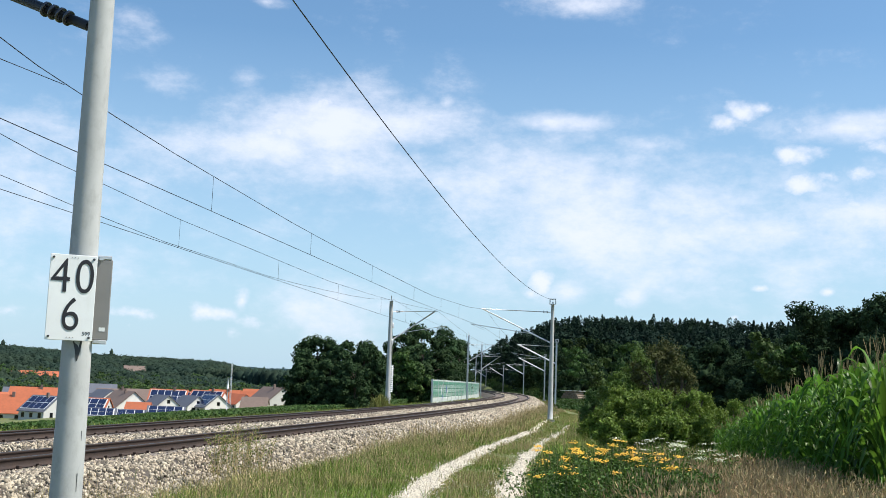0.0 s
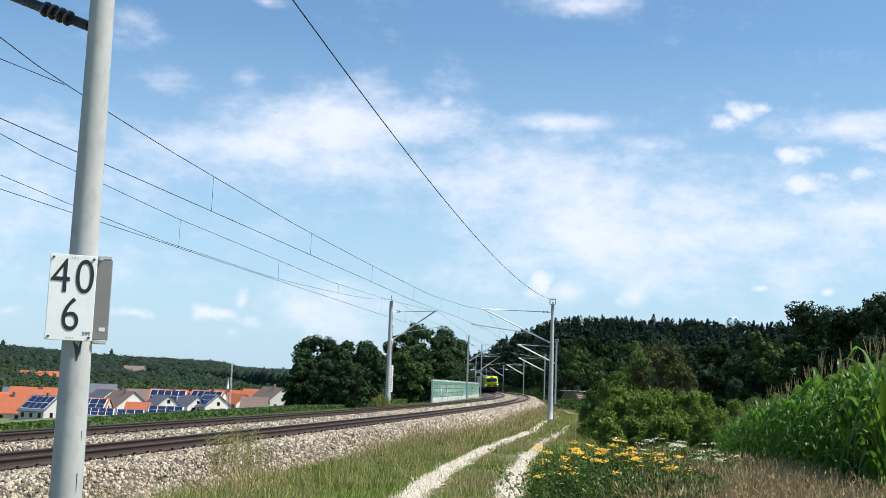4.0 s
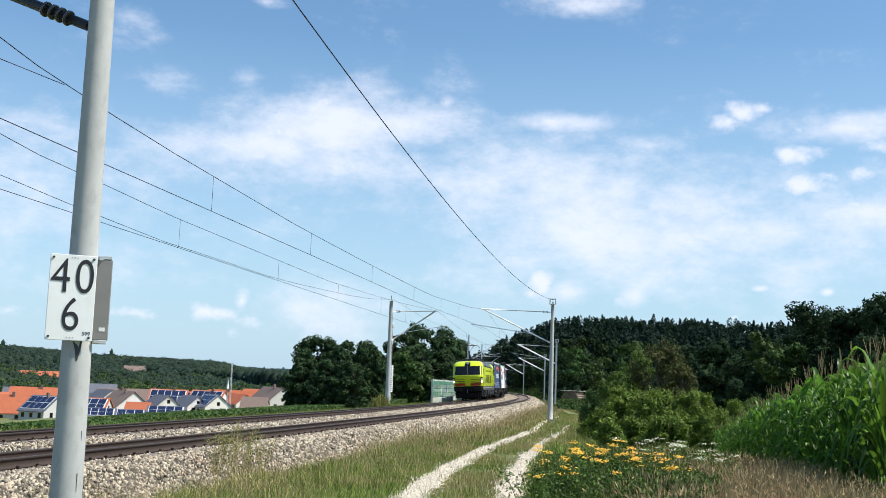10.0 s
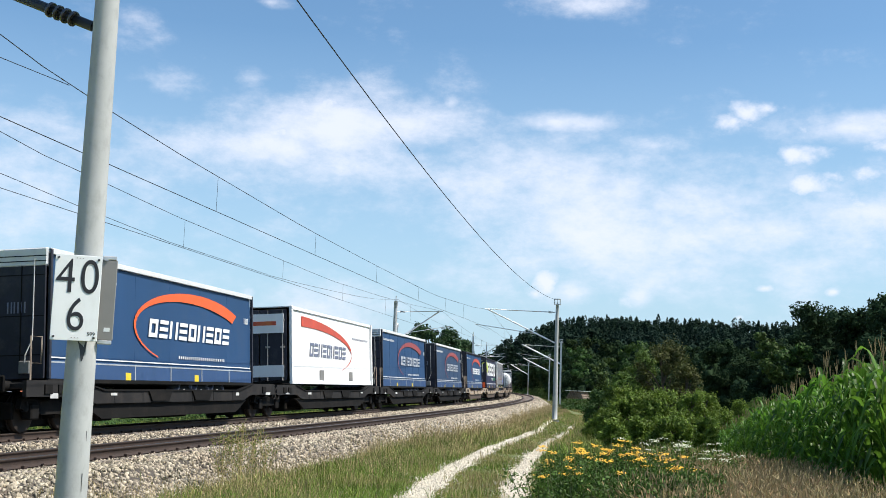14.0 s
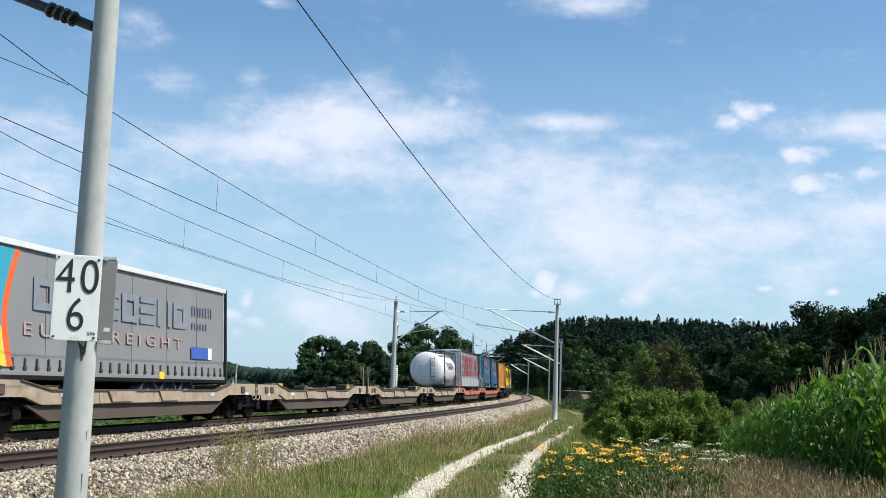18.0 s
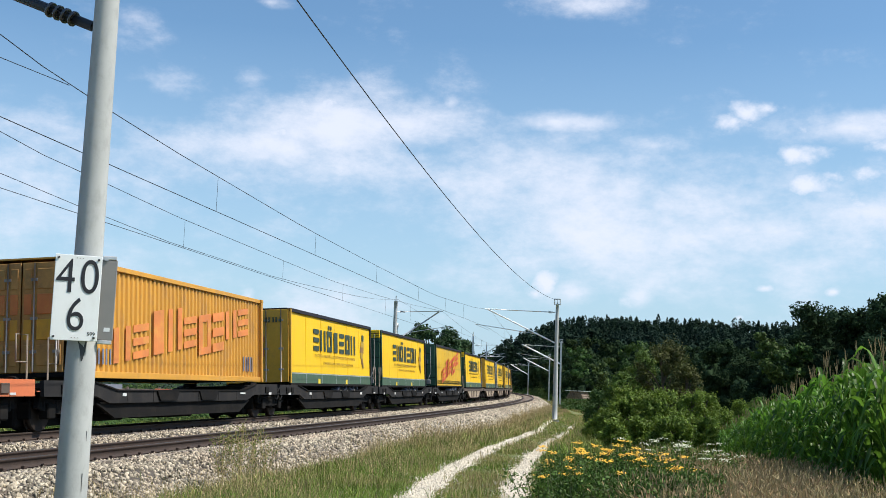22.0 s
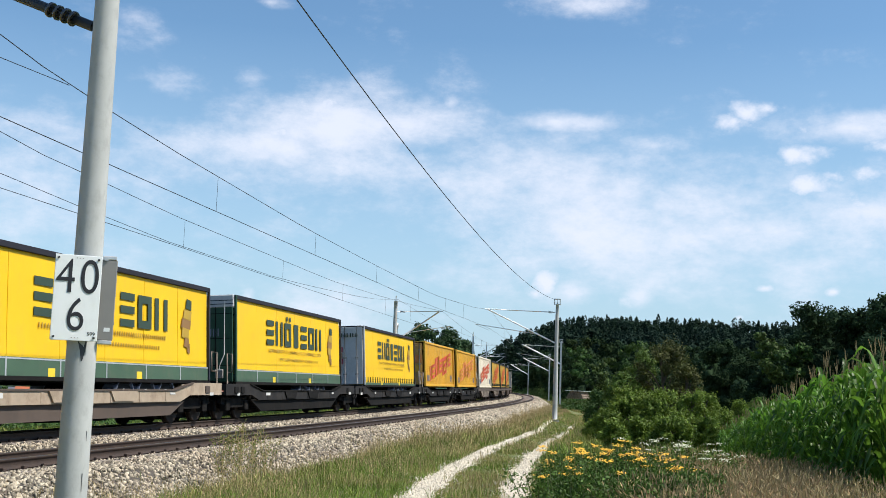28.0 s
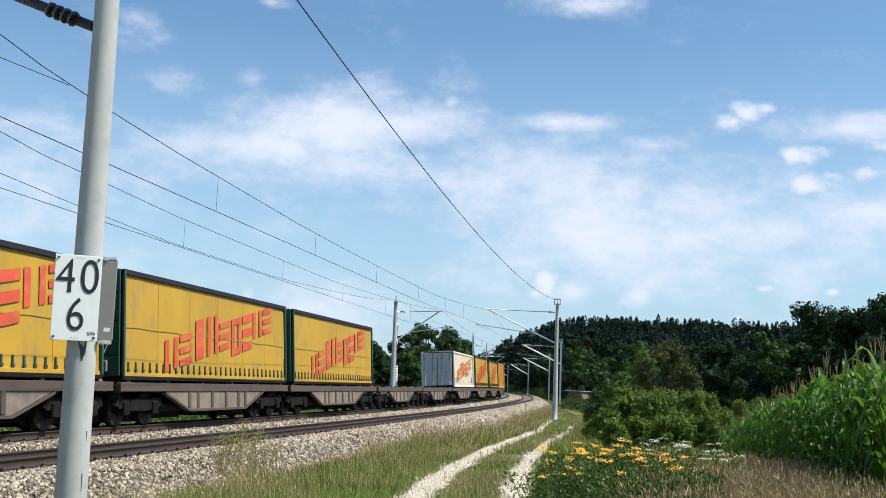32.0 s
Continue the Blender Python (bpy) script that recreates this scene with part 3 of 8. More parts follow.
# ---------------------------------------------------------------- overhead line
def mast(s, off, lat, height, base, r0=0.17, r1=0.11, side=1, steel=False, arm=True, near_arm=True, reach=None, group="masts of the overhead line", strut_z=4.75):
    """A mast with its bracket, which holds the wires of one track. side 1: on the camera's side."""
    m = track_pose(s, off, lat, 0, canted=False)
    what = "slim galvanised steel mast" if steel else "tapered spun-concrete mast"
    t = thing("catenary_mast", m @ Matrix.Translation((0, 0, base)), what + " of the overhead line beside the ballast", "mast", group)
    h = height - base
    q = Shape()
    if steel:
        q.prism([(-.09, -.112), (.09, -.112), (.09, -.09), (.007, -.09), (.007, .09), (.09, .09), (.09, .112), (-.09, .112), (-.09, .09), (-.007, .09), (-.007, -.09), (-.09, -.09)], 0, h, "z")
        part("pole", q, M["galvanised"], t)
    else:
        n = 12
        q.tube([(0, 0, h * i / n) for i in range(n + 1)], [r0 + (r1 - r0) * i / n for i in range(n + 1)], 20)
        part("pole", q, M["concrete"], t)
    part("footing", Shape().tube([(0, 0, -0.5), (0, 0, -0.04)], r0 * 1.7, 14), M["concrete"], t)
    cap = Shape()
    if side == 1:
        cap.box(-0.12, 0.12, -0.24, 0.24, h, h + 0.06, 0.01).box(-0.1, 0.1, -0.24, -0.17, h + 0.06, h + 0.40, 0.01).box(-0.1, 0.1, 0.17, 0.24, h + 0.06, h + 0.40, 0.01)
        cap.box(-0.1, 0.1, -0.24, 0.24, h + 0.38, h + 0.44, 0.01).box(-0.05, 0.05, -0.05, 0.05, h + 0.06, h + 0.2, 0.01)
        part("top_bracket", cap, M["galvanised"], t, "square galvanised bracket that carries a feeder wire")
    else:
        cap.tube([(0, 0, h - 0.1), (0, 0, h + 0.42)], 0.035, 8)
        part("top_spike", cap, M["galvanised"], t)
    if arm:
        r = reach if reach else lat * side
        d = 1 if side == 1 else -1            # bracket points along +y (inwards) on the camera's side
        zt, zl, zc = 6.95 - base, strut_z - base, 5.5 - base
        y0 = d * (r1 + 0.03)
        y1 = d * (r - 0.1)
        part("top_tube", Shape().tube([(0, y0, zt), (0, y1 + d * 0.2, zt + 0.12)], 0.032, 8), M["galvanised"], t, "bright galvanised tube")
        # path-side struts are whitened, the steel masts' also thickened, to imitate sun glare
        part("strut", Shape().tube([(0, y0, zl), (0, y1, zt + 0.10)], 0.10 if steel and side == 1 else 0.055, 8), M["steel_dark" if strut_z > 5 else "glare_white_tube" if side == 1 else "galvanised"], t, "slanting steel strut of the bracket")
        part("registration_tube", Shape().tube([(0, y0 + (y1 - y0) * .3, zl + 0.62), (0, y1 + d * 0.9, zc + 0.45)], 0.024, 8), M["galvanised"], t)
        part("steady_arm", Shape().tube([(0, y1 + d * .85, zc + 0.42), (0, y1 - d * 0.1, zc + 0.03)], 0.014, 6), M["galvanised"], t)
        for z in (zt, zl):
            q = Shape()
            q.tube([(0, y0, z), (0, y0 + d * 0.75, z + (zt + .1 - zl) * .75 / abs(y1 - y0) * (z == zl) + .02)], 0.03, 8)
            for i in range(4):
                y = y0 + d * (0.24 + 0.09 * i)
                zz = z + (zt + .1 - zl) / abs(y1 - y0) * abs(y - y0) * (z == zl)
                q.disc((0, y, zz), (0, 1, 0.5 * d if z == zl else 0.02), 0.085, 0.03, 12)
            part("insulator", q, M["insulator"], t, "dark ribbed insulator")
    return t


def wire(name, pts, r, label, parent=None):
    return tagged(part(name, Shape().tube(pts, r, 5, ends=False), M["wire"], parent), label, "wire", "overhead wires")


NEAR_MASTS = [-22.22, 48.0, 115.0, 182.0, 249.0, 311.0, 366.0]
FAR_MASTS = [-15.0, 52.0, 119.0, 177.0, 253.0, 320.0]
NEAR_LAT = [5.15, 5.15, 4.4, 4.6, 4.4, 4.0, 4.0]


def build_overhead():
    made = []
    for s, lat, reach in zip(NEAR_MASTS, NEAR_LAT, (5.15, 5.15, 5.1, 5.1, 4.5, 4.2, 4.2)):
        first = s < 0
        made.append(mast(s, D, lat, 7.75 if first else 7.5, -0.55 if first else -0.7, 0.165 if first else 0.19, 0.11, 1, steel=s > 100, reach=reach, strut_z=5.12 if first else 4.75))
    for s in FAR_MASTS:
        mast(s, 0.0, -3.55, 7.75 if s < 100 else 8.3 if s < 150 else 9.2, -0.75, 0.19, 0.14, -1, steel=s > 100, reach=3.55)
    # wires, span by span
    for off, masts, nm in ((D, NEAR_MASTS, "path-side"), (0.0, FAR_MASTS, "train")):
        ms = [masts[0] - 67] + masts
        for span, (a, b) in enumerate(zip(ms[:-1], ms[1:])):
            t = thing("contact_line", Matrix(), "thin dark wires in a sagging span over the " + nm + " track", "wire", "spans of overhead wire")
            ss = np.linspace(a, b, 25)
            f = (ss - a) / (b - a)
            # straight in plan from mast to mast, so inside the curve at mid-span
            e0, e1 = (1.05 if off else 1.0, 0.3 if off else 0.1)[::1 if span % 2 else -1]
            zig = e0 + (e1 - e0) * f - 1.64 * f * (1 - f)
            fm = f if span % 2 else 1 - f
            if off:
                zm = np.interp(fm, (0, .068, .097, .121, .143, .185, .305, .425, .55, .65, .715, .87, 1), (7.1, 6.56, 6.42, 6.36, 6.28, 6.22, 6.04, 5.99, 5.98, 5.99, 6.13, 6.48, 7.0))
                zc = np.interp(fm, (0, .2, .45, .56, .68, .83, 1), (5.36, 5.36, 5.35, 5.33, 5.40, 5.52, 5.60))
            else:
                zm = np.interp(fm, (0, .058, .109, .133, .196, .348, .491, .65, .8, 1), (7.0, 6.51, 6.43, 6.41, 6.28, 6.21, 6.14, 6.32, 6.57, 7.05))
                zc = np.full(25, 5.39)
            tilt = 0.0
            lm, lc = off + tilt + zig, off + tilt + zig
            # the far track's line hangs a little lower
            dz = 0.0 if off else -0.02
            pm, pc = along(ss, lm, zm + dz - GRADE * ss), along(ss, lc, zc + dz - GRADE * ss)
            part("messenger_wire", Shape().tube(pm, 0.0085, 5, ends=False), M["wire"], t)
            part("contact_wire", Shape().tube(pc, 0.0085, 5, ends=False), M["wire"], t)
            for g in (0.201, 0.325, 0.452, 0.583, 0.70, 0.80) if off else (0.215, 0.373, 0.524, 0.68, 0.80):
                g = g if span % 2 else 1 - g
                i = g * 24
                p, r = [Vector([np.interp(i, range(25), arr[:, c]) for c in range(3)]) for arr in (pm, pc)]
                part("dropper", Shape().tube([p, r], 0.0045, 4, ends=False), M["wire"], t)
    # feeder along the masts' tops
    tops = [track_pose(s, D, lat, 0, False) @ Vector((0, 0, z)) for s, lat, z in zip(NEAR_MASTS, NEAR_LAT, (8.12, 7.85, 7.85, 7.85, 7.85, 7.85, 7.85))]
    for a, b in zip(tops[:-1], tops[1:]):
        pts = [a.lerp(b, i / 30) - Vector((0, 0, 1.21 * 4 * (i / 30) * (1 - i / 30))) for i in range(31)]
        wire("feeder_wire", pts, 0.012, "black feeder cable sagging between the mast tops")
    # wires of the next section, led off to the anchor mast beyond the tracks, with their weights
    for ss, ls, zs, nm in (((-25, -10.3, -6.9, -.8, 4.9, 9.7, 13.7, 20, 27.5, 36, 52), (.6, .43, .32, .135, -.01, -.11, -.19, -.5, -1.0, -1.8, -3.4), (6.4, 5.80, 5.68, 5.53, 5.54, 5.53, 5.61, 5.84, 6.17, 6.66, 7.85), "contact"),
                           ((52, 62, 75, 90), (-3.4, -2.3, -0.9, 0.4), (7.85, 6.95, 6.35, 6.1), "messenger")):
        pts = [Vector(along(s, l, z - GRADE * s)) for s, l, z in zip(ss, ls, zs)]
        wire("anchor_wire", pts, 0.008, "thin dark %s wire led off to the anchor mast" % nm)
    ss = np.linspace(-28, -15.4, 6)
    wire("stitch_wire", [Vector(along(s, D + 0.8, z)) for s, z in zip(ss, 6.42 + 0.06 * (ss + 15.4))], 0.007, "thin stitch wire under the bracket of the mast")
    m = track_pose(52.0, 0, -3.55, 0, False)
    t = thing("tension_weights", m @ Matrix.Translation((0.55, -0.1, 0)), "stack of pale round weights hanging beside the anchor mast", "weights")
    for k in range(14):
        part("weight", Shape().tube([(0, 0, 0.75 + 0.15 * k), (0, 0, 0.88 + 0.15 * k)], 0.17, 14), M["white_plate"], t)
    part("rod", Shape().tube([(0, 0, -0.3), (0, 0, 5.9)], 0.02, 6), M["galvanised"], t)
    for z in (5.9, 4.6):
        part("pulley", Shape().disc((0, 0, z), (0, 1, 0), 0.22, 0.08, 16), M["galvanised"], t)
    return made


build_overhead()


def build_sign():
    """Kilometre plate on the pole beside the camera."""
    m = track_pose(NEAR_MASTS[0], D, NEAR_LAT[0], 0, False)
    base = m.translation
    back = (EYE.xy - base.xy).normalized()
    a = math.atan2(back.y, back.x) + math.pi / 2 + radians(7)
    f = Matrix.Translation((base.x, base.y, 0)) @ Matrix.Rotation(a, 4, "Z")      # -y looks at the camera
    t = thing("kilometre_sign", f @ Matrix.Translation((-0.055, -0.21, 1.80)), "white kilometre plate with black figures bolted to a concrete mast", "sign")
    W, Hh = 0.456, 0.865
    part("plate", Shape().box(-0.286, 0.17, -0.006, 0.006, 0, Hh, 0.004), M["white_plate"], t)
    for x in (-0.255, 0.135):
        for z in (0.035, Hh - 0.035):
            part("bolt", Shape().tube([(x, -0.02, z), (x, 0.01, z)], 0.012, 8), M["steel_dark"], t)
    rv = Shape()
    for z in (0.03, Hh - 0.03):
        for x in (-0.08, -0.05, -0.02):
            rv.tube([(x, -0.011, z), (x, 0, z)], 0.005, 6)
    part("rivets", rv, M["grey_paint"], t)
    for txt, x, z, size in (("40", -0.058, 0.482, 0.565), ("6", -0.058, 0.102, 0.55)):
        for i, ch in enumerate(txt):
            c = bpy.data.curves.new("figure", "FONT")
            c.body, c.size, c.align_x, c.extrude, c.offset = ch, size * 0.94, "CENTER", 0.003, -0.0035
            o = new("figure", c)
            o.data.materials.append(M["black_paint"])
            o.parent = t
            o.matrix_local = Matrix.Translation((x + (i - 0.5) * 0.232 * (len(txt) > 1), -0.010, z)) @ Matrix.Rotation(math.pi / 2, 4, "X") @ Matrix.Diagonal((0.76, 0.94, 1, 1))
            o["label"] = "black figure " + ch
    c = bpy.data.curves.new("small_figures", "FONT")
    c.body, c.size, c.extrude = "599", 0.055, 0.001
    o = new("small_figures", c)
    o.data.materials.append(M["steel_dark"])
    o.parent = t
    o.matrix_local = Matrix.Translation((0.065, -0.008, 0.055)) @ Matrix.Rotation(math.pi / 2, 4, "X")
    # clamps round the mast
    for z in (0.06, Hh - 0.06):
        q = Shape()
        n = 16
        q.tube([(0.19 * math.sin(2 * math.pi * k / n), 0.21 + 0.2 * math.cos(2 * math.pi * k / n), z) for k in range(n + 1)], 0.014, 6)
        part("clamp", q, M["galvanised"], t)
    b = thing("cable_box", f @ Matrix.Translation((0.215, -0.06, 1.79)) @ Matrix.Rotation(radians(-8), 4, "Z"), "narrow grey metal case with a pale label bolted to the mast", "cabinet")
    part("case", Shape().box(-0.105, 0.075, -0.05, 0.05, 0.03, 0.86, 0.008), M["grey_paint"], b)
    part("top_bracket", Shape().box(-0.075, 0.065, -0.055, 0.03, 0.86, 0.90, 0.006).box(-0.06, -0.02, -0.075, -0.05, 0.85, 0.885), M["galvanised"], b)
    part("bottom_bracket", Shape().box(-0.075, 0.065, -0.055, 0.03, -0.01, 0.03, 0.006).box(-0.06, -0.02, -0.075, -0.05, 0.0, 0.03), M["galvanised"], b)
    # torn paint below the plate and old scratches on the mast
    def mark(z0, z1, a, w0, w1):
        r = lambda z: 0.165 + (0.11 - 0.165) * (z + 0.55) / 8.3 + 0.003
        pt = lambda z, w: (base.x + r(z) * math.cos(ang + w), base.y + r(z) * math.sin(ang + w), z)
        ang = math.atan2(back.y, back.x) + a
        q = Shape().add([pt(z0, -w0 * .3), pt(z0, w0), pt((z0 + z1) / 2, w1 * 0.7), pt(z1, w1), pt(z1, -w1), pt((z0 + z1) / 2, -w1 * .4)], [(0, 1, 2, 3, 4, 5)])
        s = thing("scratch", Matrix(), "dark torn paint and scratches on the concrete mast", "stain", "scratches on the mast")
        part("flake", q, M["steel_dark"], s)
    for z0, z1, a, w0, w1 in ((1.60, 1.80, 0.02, 0.06, 0.30), (0.80, 0.90, 0.75, 0.02, 0.03), (0.30, 0.48, 0.62, 0.02, 0.03), (0.02, 0.20, -0.05, 0.02, 0.05), (0.12, 0.20, -0.35, 0.03, 0.05), (0.0, 0.12, 0.68, 0.03, 0.03)):
        mark(z0, z1, a, w0, w1)
    part("label_plate", Shape().box(-0.02, 0.04, -0.053, -0.05, 0.12, 0.16), M["white_plate"], b)


build_sign()
# ---------------------------------------------------------------- train paints
mk("lime", (0.60, 0.73, 0.012), 0.34, var=0.06, scale=0.8, coat=0.4, dirt=(0.35, 0.38, 0.05), dirt_amt=0.25, dirt_scale=1.5)
mk("loco_grey", (0.050, 0.055, 0.055), 0.55, 0.1, var=0.15, scale=2, dirt=(0.12, 0.09, 0.06), dirt_amt=0.4)
mk("roof_grey", (0.085, 0.09, 0.10), 0.5, 0.2, var=0.12, scale=2, dirt=(0.10, 0.08, 0.06), dirt_amt=0.4)
# underframe and wheel_steel: shade beneath the train is put into these dark colours
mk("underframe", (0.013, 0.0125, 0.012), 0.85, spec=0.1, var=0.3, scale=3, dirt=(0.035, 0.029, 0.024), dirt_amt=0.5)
mk("wheel_steel", (0.040, 0.032, 0.027), 0.7, 0.2, spec=0.15, var=0.3, scale=3)
mk("loco_red", (0.45, 0.045, 0.025), 0.5, var=0.15)
mk("dark_glass", (0.008, 0.010, 0.012), 0.05, 0.0, var=0.05, spec=0.35)
mk("lamp_glass", (0.65, 0.68, 0.7), 0.12, 0.3, var=0.05)
lit = M["lamp_glass"].copy()
lit.name = "lamp_lit"
lit.node_tree.nodes["Principled BSDF"].inputs["Emission Color"].default_value = (1.0, 0.97, 0.88, 1)
lit.node_tree.nodes["Principled BSDF"].inputs["Emission Strength"].default_value = 3.0
M["lamp_lit"] = lit
mk("copper_dark", (0.05, 0.045, 0.045), 0.55, 0.5, var=0.2)
mk("slogan", (0.10, 0.125, 0.015), 0.5, var=0.1)
mk("slogan_small", (0.30, 0.36, 0.02), 0.5, var=0.1)
mk("wagon_dark", (0.024, 0.023, 0.023), 0.8, spec=0.15, var=0.25, scale=2, dirt=(0.05, 0.042, 0.036), dirt_amt=0.6)
mk("wagon_tan", (0.36, 0.285, 0.205), 0.75, var=0.14, scale=2.5, dirt=(0.16, 0.10, 0.06), dirt_amt=0.75)
mk("wagon_brown", (0.085, 0.062, 0.048), 0.8, var=0.25, scale=2, dirt=(0.07, 0.05, 0.04), dirt_amt=0.6)
mk("wagon_beige", (0.22, 0.182, 0.142), 0.75, var=0.25, scale=2.5, dirt=(0.10, 0.07, 0.05), dirt_amt=1.0)
mk("wagon_orange", (0.56, 0.15, 0.055), 0.65, var=0.15, scale=2, dirt=(0.2, 0.1, 0.06), dirt_amt=0.6)
mk("bright_plate", (0.55, 0.55, 0.53), 0.6, var=0.15)
mk("yellow_part", (0.75, 0.55, 0.03), 0.5, var=0.1)
CUR = dict(rough=0.55, spec=0.3, scale=0.5, big=0.4, bump=0.12, bscale=2.5, stretch=(1, 1, 0.5))
mk("cur_blue", (0.020, 0.062, 0.150), var=0.16, dirt=(0.05, 0.07, 0.11), dirt_amt=0.4, **CUR)
mk("cur_dusty_blue", (0.036, 0.085, 0.165), var=0.16, dirt=(0.10, 0.12, 0.16), dirt_amt=0.5, **CUR)
mk("cur_blue_grey", (0.030, 0.062, 0.125), var=0.2, dirt=(0.08, 0.08, 0.09), dirt_amt=0.5, **CUR)
mk("cur_navy", (0.026, 0.030, 0.072), var=0.12, dirt=(0.06, 0.06, 0.09), dirt_amt=0.4, **CUR)
mk("cur_grey", (0.215, 0.215, 0.22), var=0.10, dirt=(0.22, 0.20, 0.18), dirt_amt=0.5, **CUR)
mk("cur_yellow", (0.76, 0.465, 0.010), var=0.08, dirt=(0.55, 0.36, 0.05), dirt_amt=0.45, **CUR)
mk("cur_old_yellow", (0.60, 0.365, 0.022), var=0.14, dirt=(0.34, 0.24, 0.10), dirt_amt=0.7, **CUR)
mk("cur_worn_yellow", (0.46, 0.275, 0.028), var=0.2, dirt=(0.24, 0.17, 0.08), dirt_amt=0.8, **CUR)
mk("cur_white", (0.80, 0.80, 0.79), var=0.03, dirt=(0.6, 0.58, 0.52), dirt_amt=0.3, **CUR)
mk("box_yellow", (0.66, 0.355, 0.022), 0.5, var=0.12, scale=0.8, dirt=(0.36, 0.22, 0.09), dirt_amt=0.6, stretch=(1, 1, .4))
mk("box_orange", (0.58, 0.285, 0.035), 0.5, var=0.12, scale=0.8, dirt=(0.3, 0.17, 0.08), dirt_amt=0.6, stretch=(1, 1, .4))
mk("box_white", (0.72, 0.65, 0.52), 0.55, var=0.1, scale=0.8, dirt=(0.45, 0.37, 0.26), dirt_amt=0.7, stretch=(1, 1, .35))
mk("face_orange", (0.62, 0.33, 0.03), 0.5, var=0.1, dirt=(0.3, 0.18, 0.05), dirt_amt=0.5)
mk("face_green", (0.030, 0.080, 0.050), 0.6, spec=0.25, var=0.15, dirt=(0.08, 0.09, 0.06), dirt_amt=0.5)
mk("face_grey", (0.45, 0.46, 0.47), 0.5, var=0.1, dirt=(0.25, 0.24, 0.22), dirt_amt=0.4)
mk("face_cream", (0.50, 0.42, 0.26), 0.6, var=0.3, scale=1.2, dirt=(0.16, 0.13, 0.10), dirt_amt=0.9)
mk("face_steel", (0.30, 0.29, 0.27), 0.55, 0.2, var=0.25, scale=1.2, dirt=(0.13, 0.10, 0.08), dirt_amt=0.8)
mk("face_wood", (0.52, 0.28, 0.075), 0.7, var=0.3, scale=1.5, dirt=(0.1, 0.06, 0.04), dirt_amt=0.6)
mk("face_sky", (0.045, 0.27, 0.38), 0.45, var=0.3, scale=0.6, tint=(0.03, 0.10, 0.20), tint_amt=0.6)
mk("face_dark", (0.028, 0.03, 0.042), 0.6, spec=0.25, var=0.2, dirt=(0.09, 0.08, 0.08), dirt_amt=0.5)
mk("board_green", (0.055, 0.105, 0.062), 0.55, var=0.15, dirt=(0.12, 0.12, 0.08), dirt_amt=0.5)
mk("board_blue", (0.03, 0.07, 0.17), 0.5, var=0.12)
mk("board_silver", (0.50, 0.51, 0.52), 0.45, 0.4, var=0.1)
mk("roof_dark", (0.022, 0.022, 0.03), 0.7, spec=0.2, var=0.2)
mk("roof_white", (0.62, 0.63, 0.63), 0.5, var=0.08)
mk("mark_white", (0.78, 0.78, 0.78), 0.5, var=0.05)
mk("mark_green_dark", (0.028, 0.05, 0.03), 0.5, var=0.1)
mk("mark_red", (0.56, 0.075, 0.03), 0.5, var=0.2, scale=1.5, dirt=(0.6, 0.33, 0.06), dirt_amt=0.5)
mk("mark_pale_red", (0.62, 0.20, 0.05), 0.5, var=0.2, scale=1.5, dirt=(0.65, 0.36, 0.06), dirt_amt=0.7)
mk("mark_orange", (0.78, 0.11, 0.02), 0.5, var=0.08)
mk("mark_grey", (0.16, 0.18, 0.25), 0.5, var=0.1)
mk("mark_crimson", (0.29, 0.065, 0.085), 0.5, var=0.12)
mk("mark_ochre", (0.42, 0.27, 0.03), 0.5, var=0.1)
mk("mark_dull_red", (0.30, 0.06, 0.06), 0.5, var=0.2)
mk("mark_slate", (0.20, 0.22, 0.26), 0.5, var=0.15)
mk("mark_silver", (0.42, 0.45, 0.50), 0.5, var=0.15)
mk("mark_faint_red", (0.42, 0.27, 0.25), 0.5, var=0.1)
mk("mark_brown", (0.25, 0.13, 0.04), 0.5, var=0.1)
mk("mark_teal", (0.03, 0.30, 0.42), 0.5, var=0.1)
mk("mark_green", (0.03, 0.30, 0.12), 0.5, var=0.1)
mk("mark_flag", (0.04, 0.10, 0.40), 0.5, var=0.1)
mk("mark_lime", (0.55, 0.68, 0.05), 0.5, var=0.15)
mk("tank_white", (0.74, 0.74, 0.73), 0.4, var=0.06, scale=1, dirt=(0.45, 0.42, 0.36), dirt_amt=0.45)
mk("mark_faded_red", (0.50, 0.075, 0.045), 0.6, var=0.2)
mk("tank_frame", (0.028, 0.027, 0.045), 0.5, var=0.15)
mk("tyre", (0.018, 0.018, 0.018), 0.85, spec=0.15, var=0.2)

SPEED, U_ZERO = 26.584, -2.754          # m/s, and s of the train's zero mark at 13 s


def train_s(u, t):
    return U_ZERO + SPEED * (13.0 - t) + u


MOVING = []                             # (thing, u of its middle, height)


def vehicle(name, u0, u1, label, category, group="", z=0.0):
    u = (u0 + u1) / 2
    t = thing(name, track_pose(train_s(u, 0.0), z=z), label, category, group)
    MOVING.append((t, u, z))
    return t, (u1 - u0) / 2


def letters(text, size, extrude=0.004, width=1.0):
    """A mesh of words in the built-in font, lying in x and y, with its width."""
    c = bpy.data.curves.new("words", "FONT")
    c.body, c.size, c.extrude = text, size, extrude
    o = bpy.data.objects.new("words", c)
    scene.collection.objects.link(o)
    bpy.context.view_layer.update()
    me = bpy.data.meshes.new_from_object(o.evaluated_get(bpy.context.evaluated_depsgraph_get()))
    bpy.data.objects.remove(o)
    return me


